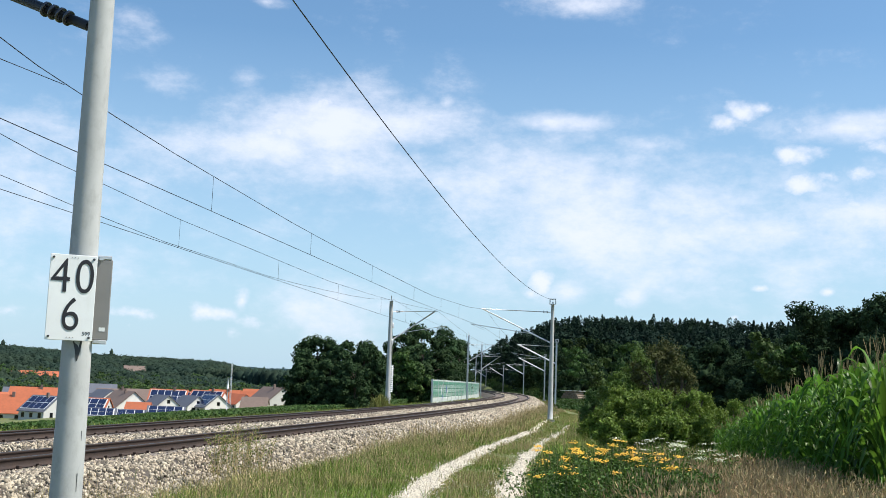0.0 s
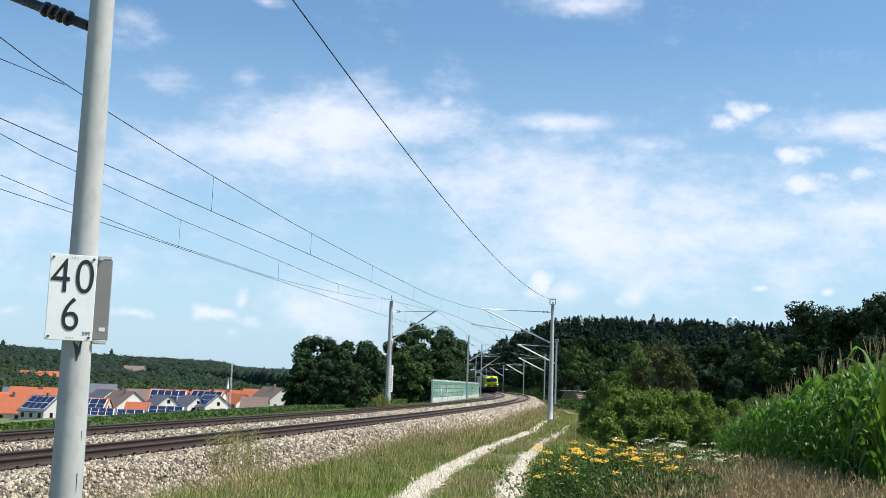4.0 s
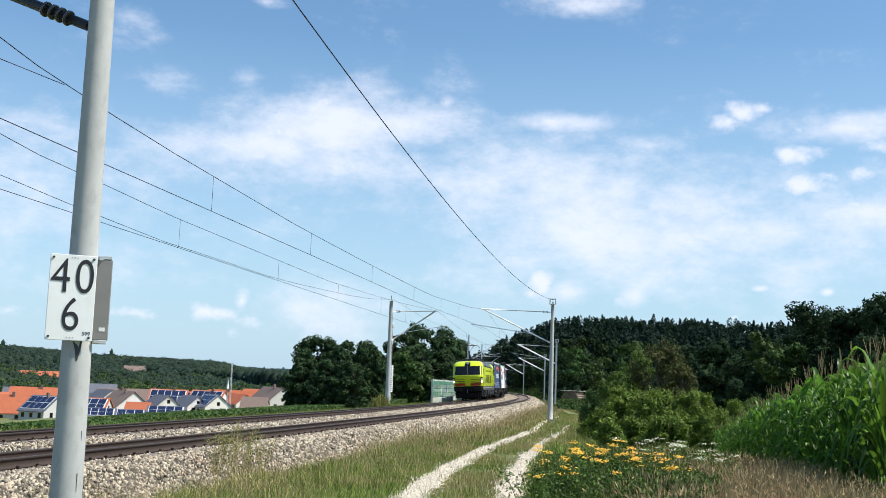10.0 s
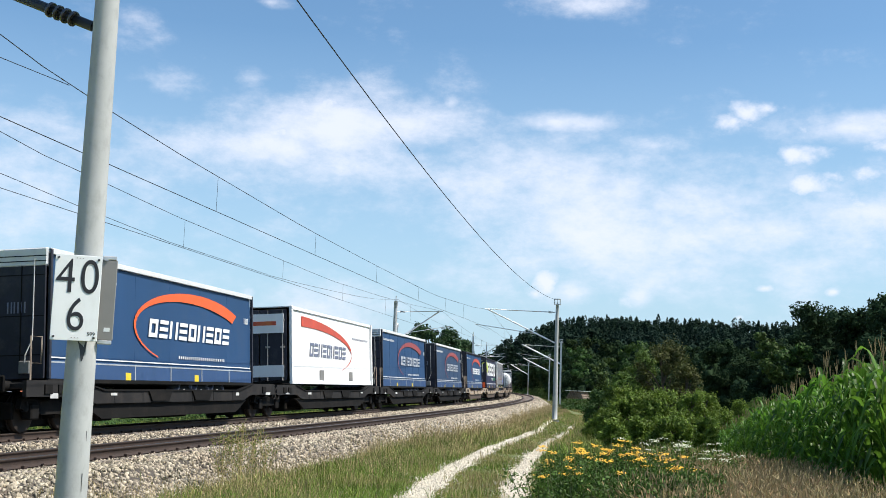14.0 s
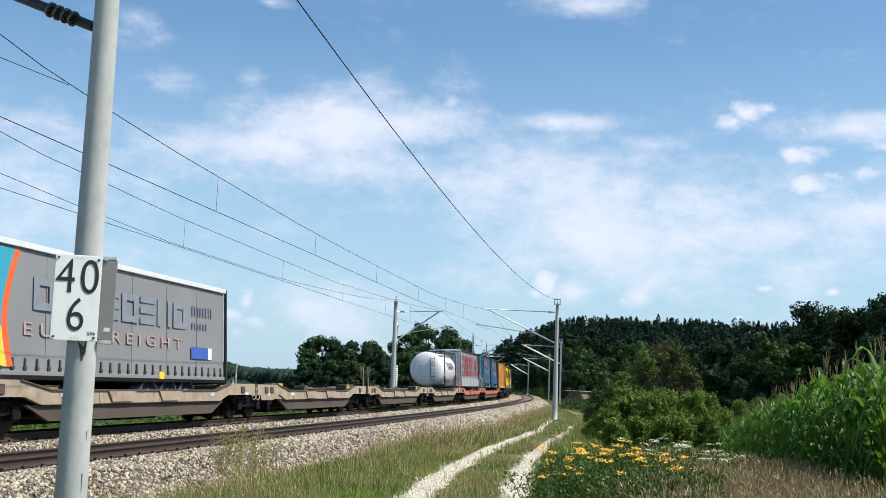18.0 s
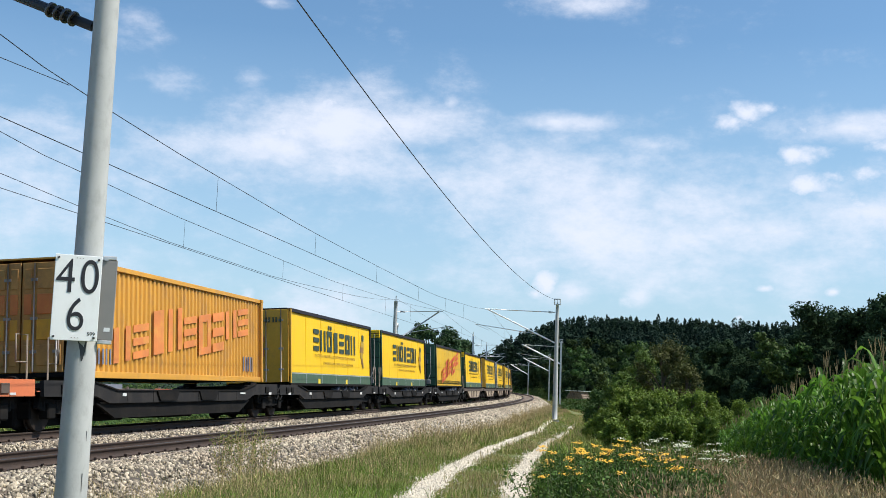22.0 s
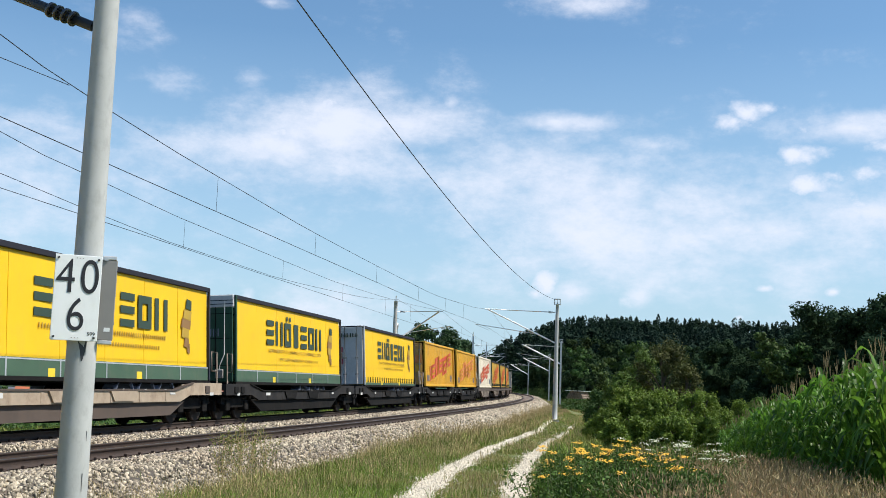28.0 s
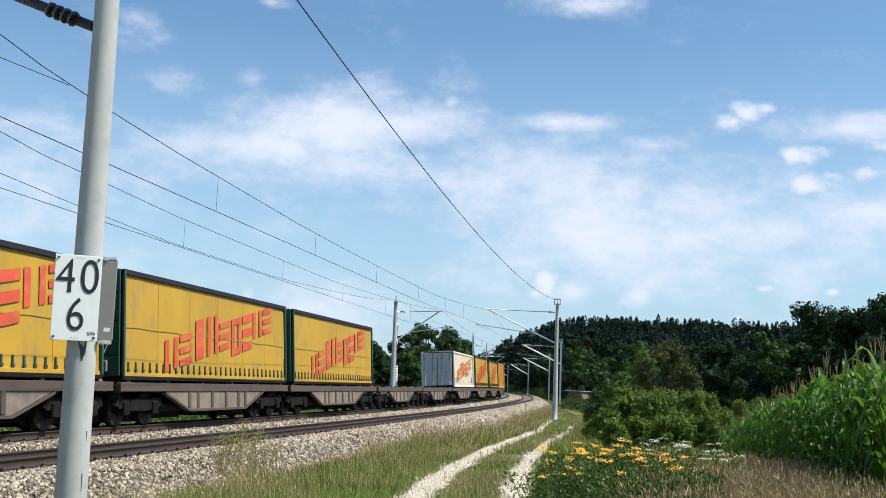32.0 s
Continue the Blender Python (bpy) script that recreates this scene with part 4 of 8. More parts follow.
def words(parent, text, x0, x1, y, z0, z1, mat, name="lettering", label=""):
    """Words on the near side (normal -y), fitted into x0..x1 and z0..z1."""
    me = letters(text, 1.0)
    co = np.array([v.co[:] for v in me.vertices])
    lo, hi = co.min(0), co.max(0)
    me.transform(Matrix.Translation(-Vector((lo[0], lo[1], 0))))
    me.materials.append(M[mat])
    o = new(name, me)
    o.parent = parent
    o.matrix_local = Matrix.Translation((x0, y, z0)) @ Matrix.Rotation(math.pi / 2, 4, "X") @ Matrix.Diagonal(((x1 - x0) / (hi[0] - lo[0]), (z1 - z0) / (hi[1] - lo[1]), 1, 1))
    o["label"] = label or "painted words"
    return o


def bars(parent, n, x0, x1, y, z0, z1, mat, gap=0.25, rise=0.0, lean=0.0, name="lettering", label="", seed=0, tall=(), deep=(), form="", stroke=0.27):
    """A row of plain shapes in place of a name, on the near side. form: o a square frame, e stacked bars, i a post, u two posts."""
    q = Shape()
    w = (x1 - x0) / n
    h = z1 - z0

    def put(pts):
        q.prism([(px + lean * (pz - z0) / h, pz + rise * (px - x0) / (x1 - x0)) for px, pz in pts], y - 0.004, y + 0.004, "y")

    for i in range(n):
        a, b = x0 + w * (i + gap / 2), x0 + w * (i + 1 - gap / 2)
        lo, hi = z0 - (0.34 * h if i in deep else 0), z1 + (0.34 * h if i in tall else 0)
        kind = form[i % len(form)] if form else "u"
        if (b - a) < 0.09:
            put([(a, lo), (b, lo), (b, hi), (a, hi)])
            continue
        st = stroke * (b - a)
        if kind == "i":
            put([(a + st * .5, lo), (b - st * .5, lo), (b - st * .5, hi), (a + st * .5, hi)])
        elif kind == "o":
            # square frame, drawn as four sides
            tz = min(st, 0.24 * h)
            for xa, xb, za, zb in ((a, a + st, lo, hi), (b - st, b, lo, hi), (a + st, b - st, lo, lo + tz), (a + st, b - st, hi - tz, hi)):
                put([(xa, za), (xb, za), (xb, zb), (xa, zb)])
        elif kind == "e":
            for k in range(3):
                za = lo + (hi - lo) * k * 0.39
                put([(a, za), (b, za), (b, za + (hi - lo) * 0.22), (a, za + (hi - lo) * 0.22)])
        else:
            for xa, xb in ((a, a + st), (b - st, b)):
                put([(xa, lo), (xb, lo), (xb, hi), (xa, hi)])
    return part(name, q, M[mat], parent, label or "row of plain painted shapes")


# ---------------------------------------------------------------- running gear
def bogie(parent, x, r=0.46, base=0.9, mat="underframe", wide=1.0):
    """Frame with springs under the vehicle, and two wheelsets."""
    q = Shape()
    for e in (-1, 1):
        y = e * 1.02
        q.prism([(x - base - 0.55, 0.55), (x - base + 0.4, 0.40), (x + base - 0.4, 0.40), (x + base + 0.55, 0.55), (x + base + 0.45, 0.78), (x + 0.5, 0.72), (x - 0.5, 0.72), (x - base - 0.45, 0.78)], y - 0.06, y + 0.06, "y")
        for a in (-base, base):
            q.box(x + a - 0.17, x + a + 0.17, y - 0.13, y + 0.13, r - 0.17, r + 0.19, 0.03)
            for b in (-0.29, 0.29):
                q.tube([(x + a + b, y, r + 0.02), (x + a + b, y, 0.70)], 0.085, 8)
    q.box(x - 0.35, x + 0.35, -1.05, 1.05, 0.45, 0.75, 0.04)
    # block added between the wheels to shut out bright ground beyond
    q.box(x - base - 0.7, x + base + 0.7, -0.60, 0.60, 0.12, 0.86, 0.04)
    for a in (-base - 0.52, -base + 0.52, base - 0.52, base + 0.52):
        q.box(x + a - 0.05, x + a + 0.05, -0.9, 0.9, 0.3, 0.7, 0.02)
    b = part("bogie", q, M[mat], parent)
    for a in (-base, base):
        w = Shape()
        for e in (-1, 1):
            w.disc((x + a, e * 0.75, r), (0, 1, 0), r, 0.13, 24)
            w.disc((x + a, e * 0.68, r), (0, 1, 0), r + 0.03, 0.03, 24)
        w.tube([(x + a, -0.95, r), (x + a, 0.95, r)], 0.08, 10)
        part("wheelset", w, M["wheel_steel"], b, "brown steel wheels on an axle")
    return b


def buffers(parent, x, d, mat="underframe", square=False):
    for y in (-0.875, 0.875):
        q = Shape()
        q.tube([(x, y, 1.06), (x + d * 0.38, y, 1.06)], 0.11, 12)
        q.tube([(x + d * 0.36, y, 1.06), (x + d * 0.58, y, 1.06)], 0.07, 10)
        if square:
            q.box(*sorted((x + d * 0.57, x + d * 0.63)), y - 0.30, y + 0.30, 0.88, 1.26, 0.05)
        else:
            q.tube([(x + d * 0.57, y, 1.06), (x + d * 0.62, y, 1.06)], [0.22, 0.2], 16)
        part("buffer", q, M[mat], parent, "round steel buffer")
    part("coupling", Shape().tube([(x, 0, 1.02), (x + d * 0.45, 0, 1.0), (x + d * 0.5, 0, 0.75)], 0.05, 6), M["steel_dark"], parent)


# ---------------------------------------------------------------- locomotive
LEVELS = [(1.40, 0.40, 1.47), (1.62, 0.32, 1.50), (2.20, 0.06, 1.51), (2.40, 0.00, 1.51), (2.48, 0.04, 1.50), (3.00, 0.27, 1.48), (3.40, 0.48, 1.46), (3.62, 0.68, 1.40), (3.80, 1.05, 1.24), (3.90, 1.7, 0.95), (3.93, 2.2, 0.6)]
HALF = 9.02
FR = (0.0, 0.25, 0.5, 0.72, 0.88, 0.97, 1.0)
SETBACK = (0.0, 0.012, 0.05, 0.11, 0.20, 0.36, 0.58)


def hull(z):
    zz = [l[0] for l in LEVELS]
    return np.interp(z, zz, [l[1] for l in LEVELS]), np.interp(z, zz, [l[2] for l in LEVELS])


def nose(fr, z, d=-1, out=0.0):
    """A place on the cab's front: fr from -1 (near side) to 1 across it."""
    f, w = hull(z)
    s = np.interp(abs(fr), FR, SETBACK)
    return (d * (HALF - f - s + out), fr * (w + out * abs(fr)), z)


def build_loco():
    t, h = vehicle("locomotive", 9.1 - 9.49, 9.1 + 9.49, "lime-green electric locomotive with grey underframe and raised pantograph", "locomotive")
    q = Shape()
    col = [-a for a in FR[::-1]] + list(FR[1:])
    ring = lambda z: [nose(a, z, -1) for a in col] + [nose(a, z, 1) for a in col[::-1]]

    def skin(rings, flip):
        v = [p for r in rings for p in r]
        m = len(rings[0])
        f = [(i * m + k, i * m + (k + 1) % m, (i + 1) * m + (k + 1) % m, (i + 1) * m + k) for i in range(len(rings) - 1) for k in range(m)]
        q.add(v, [x[::-1] for x in f] if flip else f, 0, True)
        q.add(rings[-1], [tuple(range(m))[::-1] if flip else tuple(range(m))])
        return m

    low = [ring(l[0]) for l in LEVELS if l[0] <= 3.40]
    m = skin(low, True)
    q.add(low[0], [tuple(range(m))])
    for d in (-1, 1):
        # the raised cab roofs at both ends
        up = []
        for z, _, w in LEVELS:
            if z >= 3.40:
                back = d * (5.95 + 0.9 * (z - 3.40))
                up.append([nose(a, z, d) for a in col] + [(back, w, z), (back, -w, z)])
        skin(up, d < 0)
    body = part("body", q, M["lime"], t, "lime-green painted body shell")

    def patch(name, z0, z1, a0, a1, mat, out=0.012, d=-1, label="", nz=4, na=6, parent=body):
        s = Shape()
        vs = [nose(a0 + (a1 - a0) * j / na, z0 + (z1 - z0) * i / nz, d, out) for i in range(nz + 1) for j in range(na + 1)]
        fs = [(i * (na + 1) + j, i * (na + 1) + j + 1, (i + 1) * (na + 1) + j + 1, (i + 1) * (na + 1) + j) for i in range(nz) for j in range(na)]
        s.add(vs, fs if d > 0 else [x[::-1] for x in fs], 0, True)
        return part(name, s, M[mat], parent, label)

    for d in (-1, 1):
        patch("windscreen", 2.50, 3.38, -0.93, -0.03, "dark_glass", 0.014, d, "dark raked windscreen")
        patch("windscreen", 2.50, 3.38, 0.03, 0.93, "dark_glass", 0.014, d, "dark raked windscreen")
        patch("centre_panel", 3.39, 3.88, -0.20, 0.20, "dark_glass", 0.014, d, "black panel round the top lamp")
        patch("centre_post", 2.50, 3.36, -0.028, 0.028, "loco_grey", 0.02, d)
        patch("nose_band", 1.45, 1.68, -0.86, -0.17, "loco_red", 0.010, d, "red band low on the nose")
        patch("nose_band", 1.45, 1.68, 0.17, 0.86, "loco_red", 0.010, d, "red band low on the nose")
        for z in (1.70, 1.86, 2.03):
            for e in (-1, 1):
                patch("grille_line", z, z + 0.045, e * 0.20, e * 0.84, "black_paint", 0.02, d, "", 1, 5)
        patch("sill_line", 2.38, 2.42, -0.9, 0.9, "black_paint", 0.016, d)
        patch("shield", 1.48, 2.2, -0.13, 0.13, "lime", 0.05, d, "raised lime shield in the middle of the nose")
        lamp = Shape().tube([nose(0, 3.62, d, -0.02), nose(0, 3.62, d, 0.035)], 0.09, 14)
        part("top_lamp", lamp, M["lamp_glass"], body, "round white headlamp above the windscreen")
        for e in (-1, 1):
            c = Shape()
            a, b = nose(e * 0.80, 1.62, d, 0.03), nose(e * 0.955, 2.18, d, 0.03)
            vs = [nose(e * k, z, d, 0.03) for z in (1.68, 1.95, 2.26) for k in (0.84, 0.91 + 0.02 * (z - 1.95), 0.965 + 0.03 * (z - 1.95))]
            c.add(vs, [(0, 1, 4, 3), (1, 2, 5, 4), (3, 4, 7, 6), (4, 5, 8, 7)])
            c.add(vs, [(3, 4, 1, 0), (4, 5, 2, 1), (6, 7, 4, 3), (7, 8, 5, 4)])
            hl = part("headlamp", c, M["dark_glass"], body, "headlamp cluster in a black housing")
            vs = [nose(e * k, z, d, 0.036) for z, k in ((1.73, 0.86), (1.73, 0.945), (2.20, 0.955), (2.12, 0.865))]
            part("lens", Shape().add(vs, [(0, 1, 2, 3), (3, 2, 1, 0)]), M["lamp_glass"], hl, "pale glass of the headlamp")
            for z, k, r_ in ((1.83, 0.90, 0.10), (2.06, 0.905, 0.085), (1.93, 0.945, 0.05)):
                p = Vector(nose(e * k, z, d, 0.035))
                part("lamp", Shape().tube([p, p + Vector((d * 0.025, e * 0.02, 0))], r_, 12), M["lamp_lit" if d < 0 and r_ > 0.09 else "lamp_glass"], hl)
        for e in (-1, 1):
            part("wiper", Shape().tube([nose(e * .10, 2.5, d, .03), nose(e * .42, 2.62, d, .04)], 0.014, 5), M["black_paint"], body)
    # sloping grey roof between the cabs
    r = Shape()
    r.prism([(-1.475, 3.36), (1.475, 3.36), (1.44, 3.45), (1.06, 3.90), (0.7, 3.98), (-0.7, 3.98), (-1.06, 3.90), (-1.44, 3.45)], -5.99, 5.99, "x")
    roof = part("roof", r, M["roof_grey"], t, "dark grey sloping roof panels")
    for x in np.arange(-5.0, 5.5, 1.65):
        part("roof_seam", Shape().prism([(-1.452, 3.45), (-1.075, 3.905), (-1.05, 3.90), (-1.42, 3.45)], x, x + 0.05, "x"), M["black_paint"], roof)
    slot = Shape().box(0, 0.12, -1.497, -1.455, 3.32, 3.41).data("vent", [M["loco_grey"]])
    for x in np.arange(-5.6, 5.6, 0.22):
        part("vent", slot, None, roof).matrix_local = Matrix.Translation((x, 0, 0))
    eq = Shape()
    eq.box(-3.2, -1.9, -0.7, 0.7, 3.95, 4.12, 0.03).box(-1.6, 0.3, -0.75, 0.75, 3.95, 4.05, 0.03).box(0.6, 2.5, -0.6, 0.6, 3.95, 4.1, 0.03)
    for x in np.arange(-3.4, 5.0, 1.05):
        eq.tube([(x, -0.55, 3.93), (x, -0.55, 4.22)], 0.06, 8)
    eq.tube([(-4.2, -0.55, 4.24), (0, -0.5, 4.26), (5.0, -0.55, 4.22)], 0.025, 6)
    # frame and insulators round the raised pantograph, cable loops and boxes behind it
    for y in (-0.85, 0.85):
        eq.tube([(-5.9, y, 4.02), (-4.6, y, 4.16), (-3.5, y, 4.04), (-3.0, y * .8, 4.22)], 0.035, 6)
        for x in (-5.7, -5.1, -4.5, -3.9, -3.4):
            eq.tube([(x, y, 3.86), (x, y, 4.10)], 0.075, 8)
    for k, x in enumerate(np.arange(-2.9, 4.0, 0.55)):
        zz = 4.20 + 0.10 * (k % 3 == 0) + 0.05 * (k % 2)
        eq.tube([(x, -0.75, 3.95), (x + 0.10, -0.72, zz), (x + 0.42, -0.60, zz - 0.04), (x + 0.55, -0.55, 4.05)], 0.028, 5)
        eq.box(x, x + 0.28, -0.5 + 0.2 * (k % 2), 0.1, 4.02, 4.16 + 0.06 * (k % 3), 0.02)
    eq.tube([(-2.6, -0.3, 4.42), (0.2, -0.2, 4.36), (2.8, -0.25, 4.44), (4.2, -0.2, 4.30)], 0.045, 6)
    part("roof_equipment", eq, M["copper_dark"], roof, "dark insulators and conductors along the roof")

    def panto(x, up):
        q = Shape()
        for y in (-0.5, 0.5):
            q.tube([(x - 0.75, y, 4.12), (x + 0.75, y, 4.12)], 0.03, 6)
        for a in (-0.75, 0, 0.75):
            q.tube([(x + a, -0.5, 4.12), (x + a, 0.5, 4.12)], 0.03, 6)
            for y in (-0.5, 0.5):
                q.tube([(x + a, y, 3.9), (x + a, y, 4.12)], 0.06, 8)
        p = part("pantograph", q, M["copper_dark"], t, "raised pantograph touching the wire" if up else "folded pantograph")
        kn, hd = ((x - 1.55, 4.90), (x + 0.25, 5.52)) if up else ((x - 1.5, 4.22), (x + 0.35, 4.32))
        part("lower_arm", Shape().tube([(x + 0.1, 0, 4.15), (kn[0], 0, kn[1])], 0.055, 8), M["copper_dark"], p)
        part("guide_rod", Shape().tube([(x - 0.25, 0.08, 4.15), (kn[0] - 0.18, 0.05, kn[1] + 0.05)], 0.02, 6), M["copper_dark"], p)
        ua = Shape()
        for e in (-1, 1):
            ua.tube([(kn[0], e * 0.05, kn[1]), (hd[0], e * 0.38, hd[1])], 0.028, 6)
        part("upper_arm", ua, M["copper_dark"], p)
        s = Shape()
        for a in (-0.19, 0.19):
            s.tube([(hd[0] + a, -0.97, hd[1] - 0.22), (hd[0] + a, -0.80, hd[1] - 0.02), (hd[0] + a, -0.6, hd[1] + 0.04), (hd[0] + a, 0.6, hd[1] + 0.04), (hd[0] + a, 0.80, hd[1] - 0.02), (hd[0] + a, 0.97, hd[1] - 0.22)], 0.024, 6)
        for y in (-0.45, 0.45):
            s.tube([(hd[0] - 0.19, y, hd[1] + .02), (hd[0] + 0.19, y, hd[1] + .02)], 0.02, 6)
        part("contact_head", s, M["copper_dark"], p)

    panto(-4.85, True)
    panto(4.4, False)
    # grey side sill, steps, bogies
    sk = Shape()
    sk.box(-8.1, 8.1, -1.47, 1.47, 0.98, 1.40, 0.03)
    part("frame_core", Shape().box(-8.5, 8.5, -1.25, 1.25, 1.0, 1.40, 0.03), M["underframe"], t)
    sill = part("side_sill", sk, M["loco_grey"], t, "dark grey side sill with small markings")
    g = np.random.default_rng(3)
    for x in np.arange(-8.0, 8.2, 0.62):
        w = g.uniform(0.06, 0.34)
        part("marking", Shape().box(x, x + w, -1.476, -1.47, 1.2 + g.uniform(-.06, .08), 1.27 + g.uniform(0, .05)), M["bright_plate"], sill)
    fittings = Shape()
    for x in (-6.6, -5.4, -2.9, -1.4, 0.2, 1.6, 3.1, 5.6, 6.8):
        fittings.box(x - 0.22, x + 0.22, -1.42, -1.05, 0.50, 0.98, 0.03)
    part("side_boxes", fittings, M["underframe"], sill)
    for x in (-6.9, -3.1, 3.0, 6.9):
        dm = Shape().tube([(x - 0.42, -1.38, 0.93), (x + 0.42, -1.38, 0.62)], 0.055, 8)
        dm.tube([(x - 0.15, -1.38, 0.83), (x + 0.42, -1.38, 0.62)], 0.075, 8)
        part("damper", dm, M["mark_grey"], sill, "grey yaw damper across the bogie")
    for x in (-4.2, -0.7, -0.35, 0.9, 2.2, 5.2):
        part("valve_box", Shape().box(x - 0.13, x + 0.13, -1.46, -1.30, 0.52, 0.94, 0.02), M["loco_grey"], sill)
    for x in (-8.45, 8.45):
        hg = Shape().tube([(x - 0.1, -1.40, 0.98), (x - 0.1, -1.42, 0.45), (x + 0.3, -1.42, 0.45)], 0.025, 6)
        part("step_bracket", hg, M["mark_grey"], sill)
    steps = Shape()
    for x in (-7.55, 7.55):
        for z in (0.42, 0.72, 1.02):
            steps.box(x - 0.28, x + 0.28, -1.5, -1.25, z, z + 0.03)
        for e in (-0.3, 0.3):
            steps.box(x + e - 0.02, x + e + 0.02, -1.48, -1.42, 0.4, 1.4)
    part("door_steps", steps, M["loco_grey"], sill)
    for x in (-4.95, 4.95):
        bogie(t, x, 0.625, 1.45)
        # deep side frames with axle boxes and springs
        for e in (-1, 1):
            y = e * 1.16
            fr = Shape().prism([(x - 2.35, 0.62), (x - 2.0, 0.40), (x - 0.95, 0.40), (x - 0.6, 0.30), (x + 0.6, 0.30), (x + 0.95, 0.40), (x + 2.0, 0.40), (x + 2.35, 0.62), (x + 2.25, 0.98), (x - 2.25, 0.98)], y - 0.07, y + 0.07, "y")
            side = part("bogie_side", fr, M["underframe"], t, "black bogie side frame")
            for a in (-1.45, 1.45):
                part("axle_box", Shape().box(x + a - 0.24, x + a + 0.24, *sorted((e * 1.22, e * 1.36)), 0.42, 0.84, 0.05), M["loco_grey"], side)
                for b in (-0.42, 0.42):
                    part("spring", Shape().tube([(x + a + b, e * 1.28, 0.50), (x + a + b, e * 1.28, 0.96)], 0.10, 8), M["underframe"], side)
            part("brake_cylinder", Shape().tube([(x - 0.35, e * 1.27, 0.62), (x + 0.35, e * 1.27, 0.62)], 0.12, 10), M["loco_grey"], side)
    tr = Shape()
    tr.box(-2.6, 2.6, -1.2, 1.2, 0.28, 0.98, 0.08)
    part("transformer_tank", tr, M["underframe"], t)
    for d in (-1, 1):
        f = Shape()
        f.box(*sorted((d * 8.2, d * 8.62)), -1.3, 1.3, 0.86, 1.38, 0.05)
        for y in (-0.5, -0.35, 0.4, 0.55):
            f.tube([(d * 8.6, y, 1.1), (d * 8.78, y, 1.05), (d * 8.76, y + 0.05, 0.7), (d * 8.6, y + 0.1, 0.62)], 0.03, 6)
        part("buffer_beam", f, M["underframe"], t)
        pl = Shape().prism([(-1.25, 0.28), (1.25, 0.28), (1.3, 0.75), (-1.3, 0.75)], *sorted((d * 8.35, d * 8.45)), "x")
        part("rail_guard", pl, M["underframe"], t)
        buffers(t, d * 8.84, d, square=True)
    # doors and side windows, near side and far side
    for e in (-1, 1):
        y = e * 1.512
        for x in (-7.4, 7.35):
            dr = Shape()
            for a, b, c, z in ((-0.76, -0.735, 1.5, 3.42), (0.735, 0.76, 1.5, 3.42)):
                dr.box(x + a, x + b, y - 0.008, y + 0.008, c, z)
            dr.box(x - .76, x + .76, y - .008, y + .008, 3.40, 3.425)
            door = part("cab_door", dr, M["loco_grey"], body, "cab door outlined by a dark joint")
            sx = 0.40 if x < 0 else -0.40
            part("side_window", Shape().box(x + sx - 0.25, x + sx + 0.25, y - 0.014, y + 0.014, 2.58, 3.24, 0.01), M["dark_glass"], door, "tall dark cab side window")
            part("handrail", Shape().tube([(x + .95, y + e * .05, 1.5), (x + .95, y + e * .05, 2.6)], 0.018, 6), M["mark_grey"], door)
        # chevrons
        for tip, d in ((-5.8, 1), (5.8, -1)):
            c = Shape()
            for z0, z1 in ((1.52, 2.45), (2.45, 3.33)):
                x0, x1 = (tip + d * 0.85, tip) if z0 < 2 else (tip, tip + d * 0.85)
                c.prism([(x0 - 0.025, z0), (x0 + 0.025, z0), (x1 + 0.025, z1), (x1 - 0.025, z1)], y - 0.006, y + 0.006, "y")
            part("chevron", c, M["slogan"], body, "dark chevron line")
    words(body, "RESPONSIBILITY", -4.75, 0.30, -1.516, 1.70, 2.55, "slogan", "slogan", "slogan in tall dark olive capitals")
    words(body, "DRIVEN", 0.62, 3.15, -1.516, 1.70, 2.55, "slogan", "slogan", "slogan in tall dark olive capitals")
    bars(body, 52, -4.75, 3.7, -1.514, 2.86, 3.03, "slogan_small", 0.30, name="small_print", label="line of small unreadable print")
    bars(body, 6, 4.0, 4.9, -1.514, 2.36, 2.48, "slogan", 0.3, name="small_print", label="unreadable print")
    arc = Shape()
    for k in range(9):
        a0, a1 = math.pi * k / 9, math.pi * (k + 1) / 9
        arc.prism([(4.45 - .42 * math.cos(a), 2.55 + .42 * math.sin(a)) for a in (a0, a1)] + [(4.45 - .34 * math.cos(a), 2.55 + .34 * math.sin(a)) for a in (a1, a0)], -1.519, -1.51, "y")
    part("emblem", arc, M["slogan"], body, "small dark arch emblem")
    bars(body, 3, 4.15, 4.85, -1.514, 1.98, 2.1, "slogan", 0.2, name="small_print", label="unreadable print")
    return t


build_loco()


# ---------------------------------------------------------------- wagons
def fill_underfloor(t, half):
    """Dark boxes and tubes added under a wagon's floor to block light beyond."""
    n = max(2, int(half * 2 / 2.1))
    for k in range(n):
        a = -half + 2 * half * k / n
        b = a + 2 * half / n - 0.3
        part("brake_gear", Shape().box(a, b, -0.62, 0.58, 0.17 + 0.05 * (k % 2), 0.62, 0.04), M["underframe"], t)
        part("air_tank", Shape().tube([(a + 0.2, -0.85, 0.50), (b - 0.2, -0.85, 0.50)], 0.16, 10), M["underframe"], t)


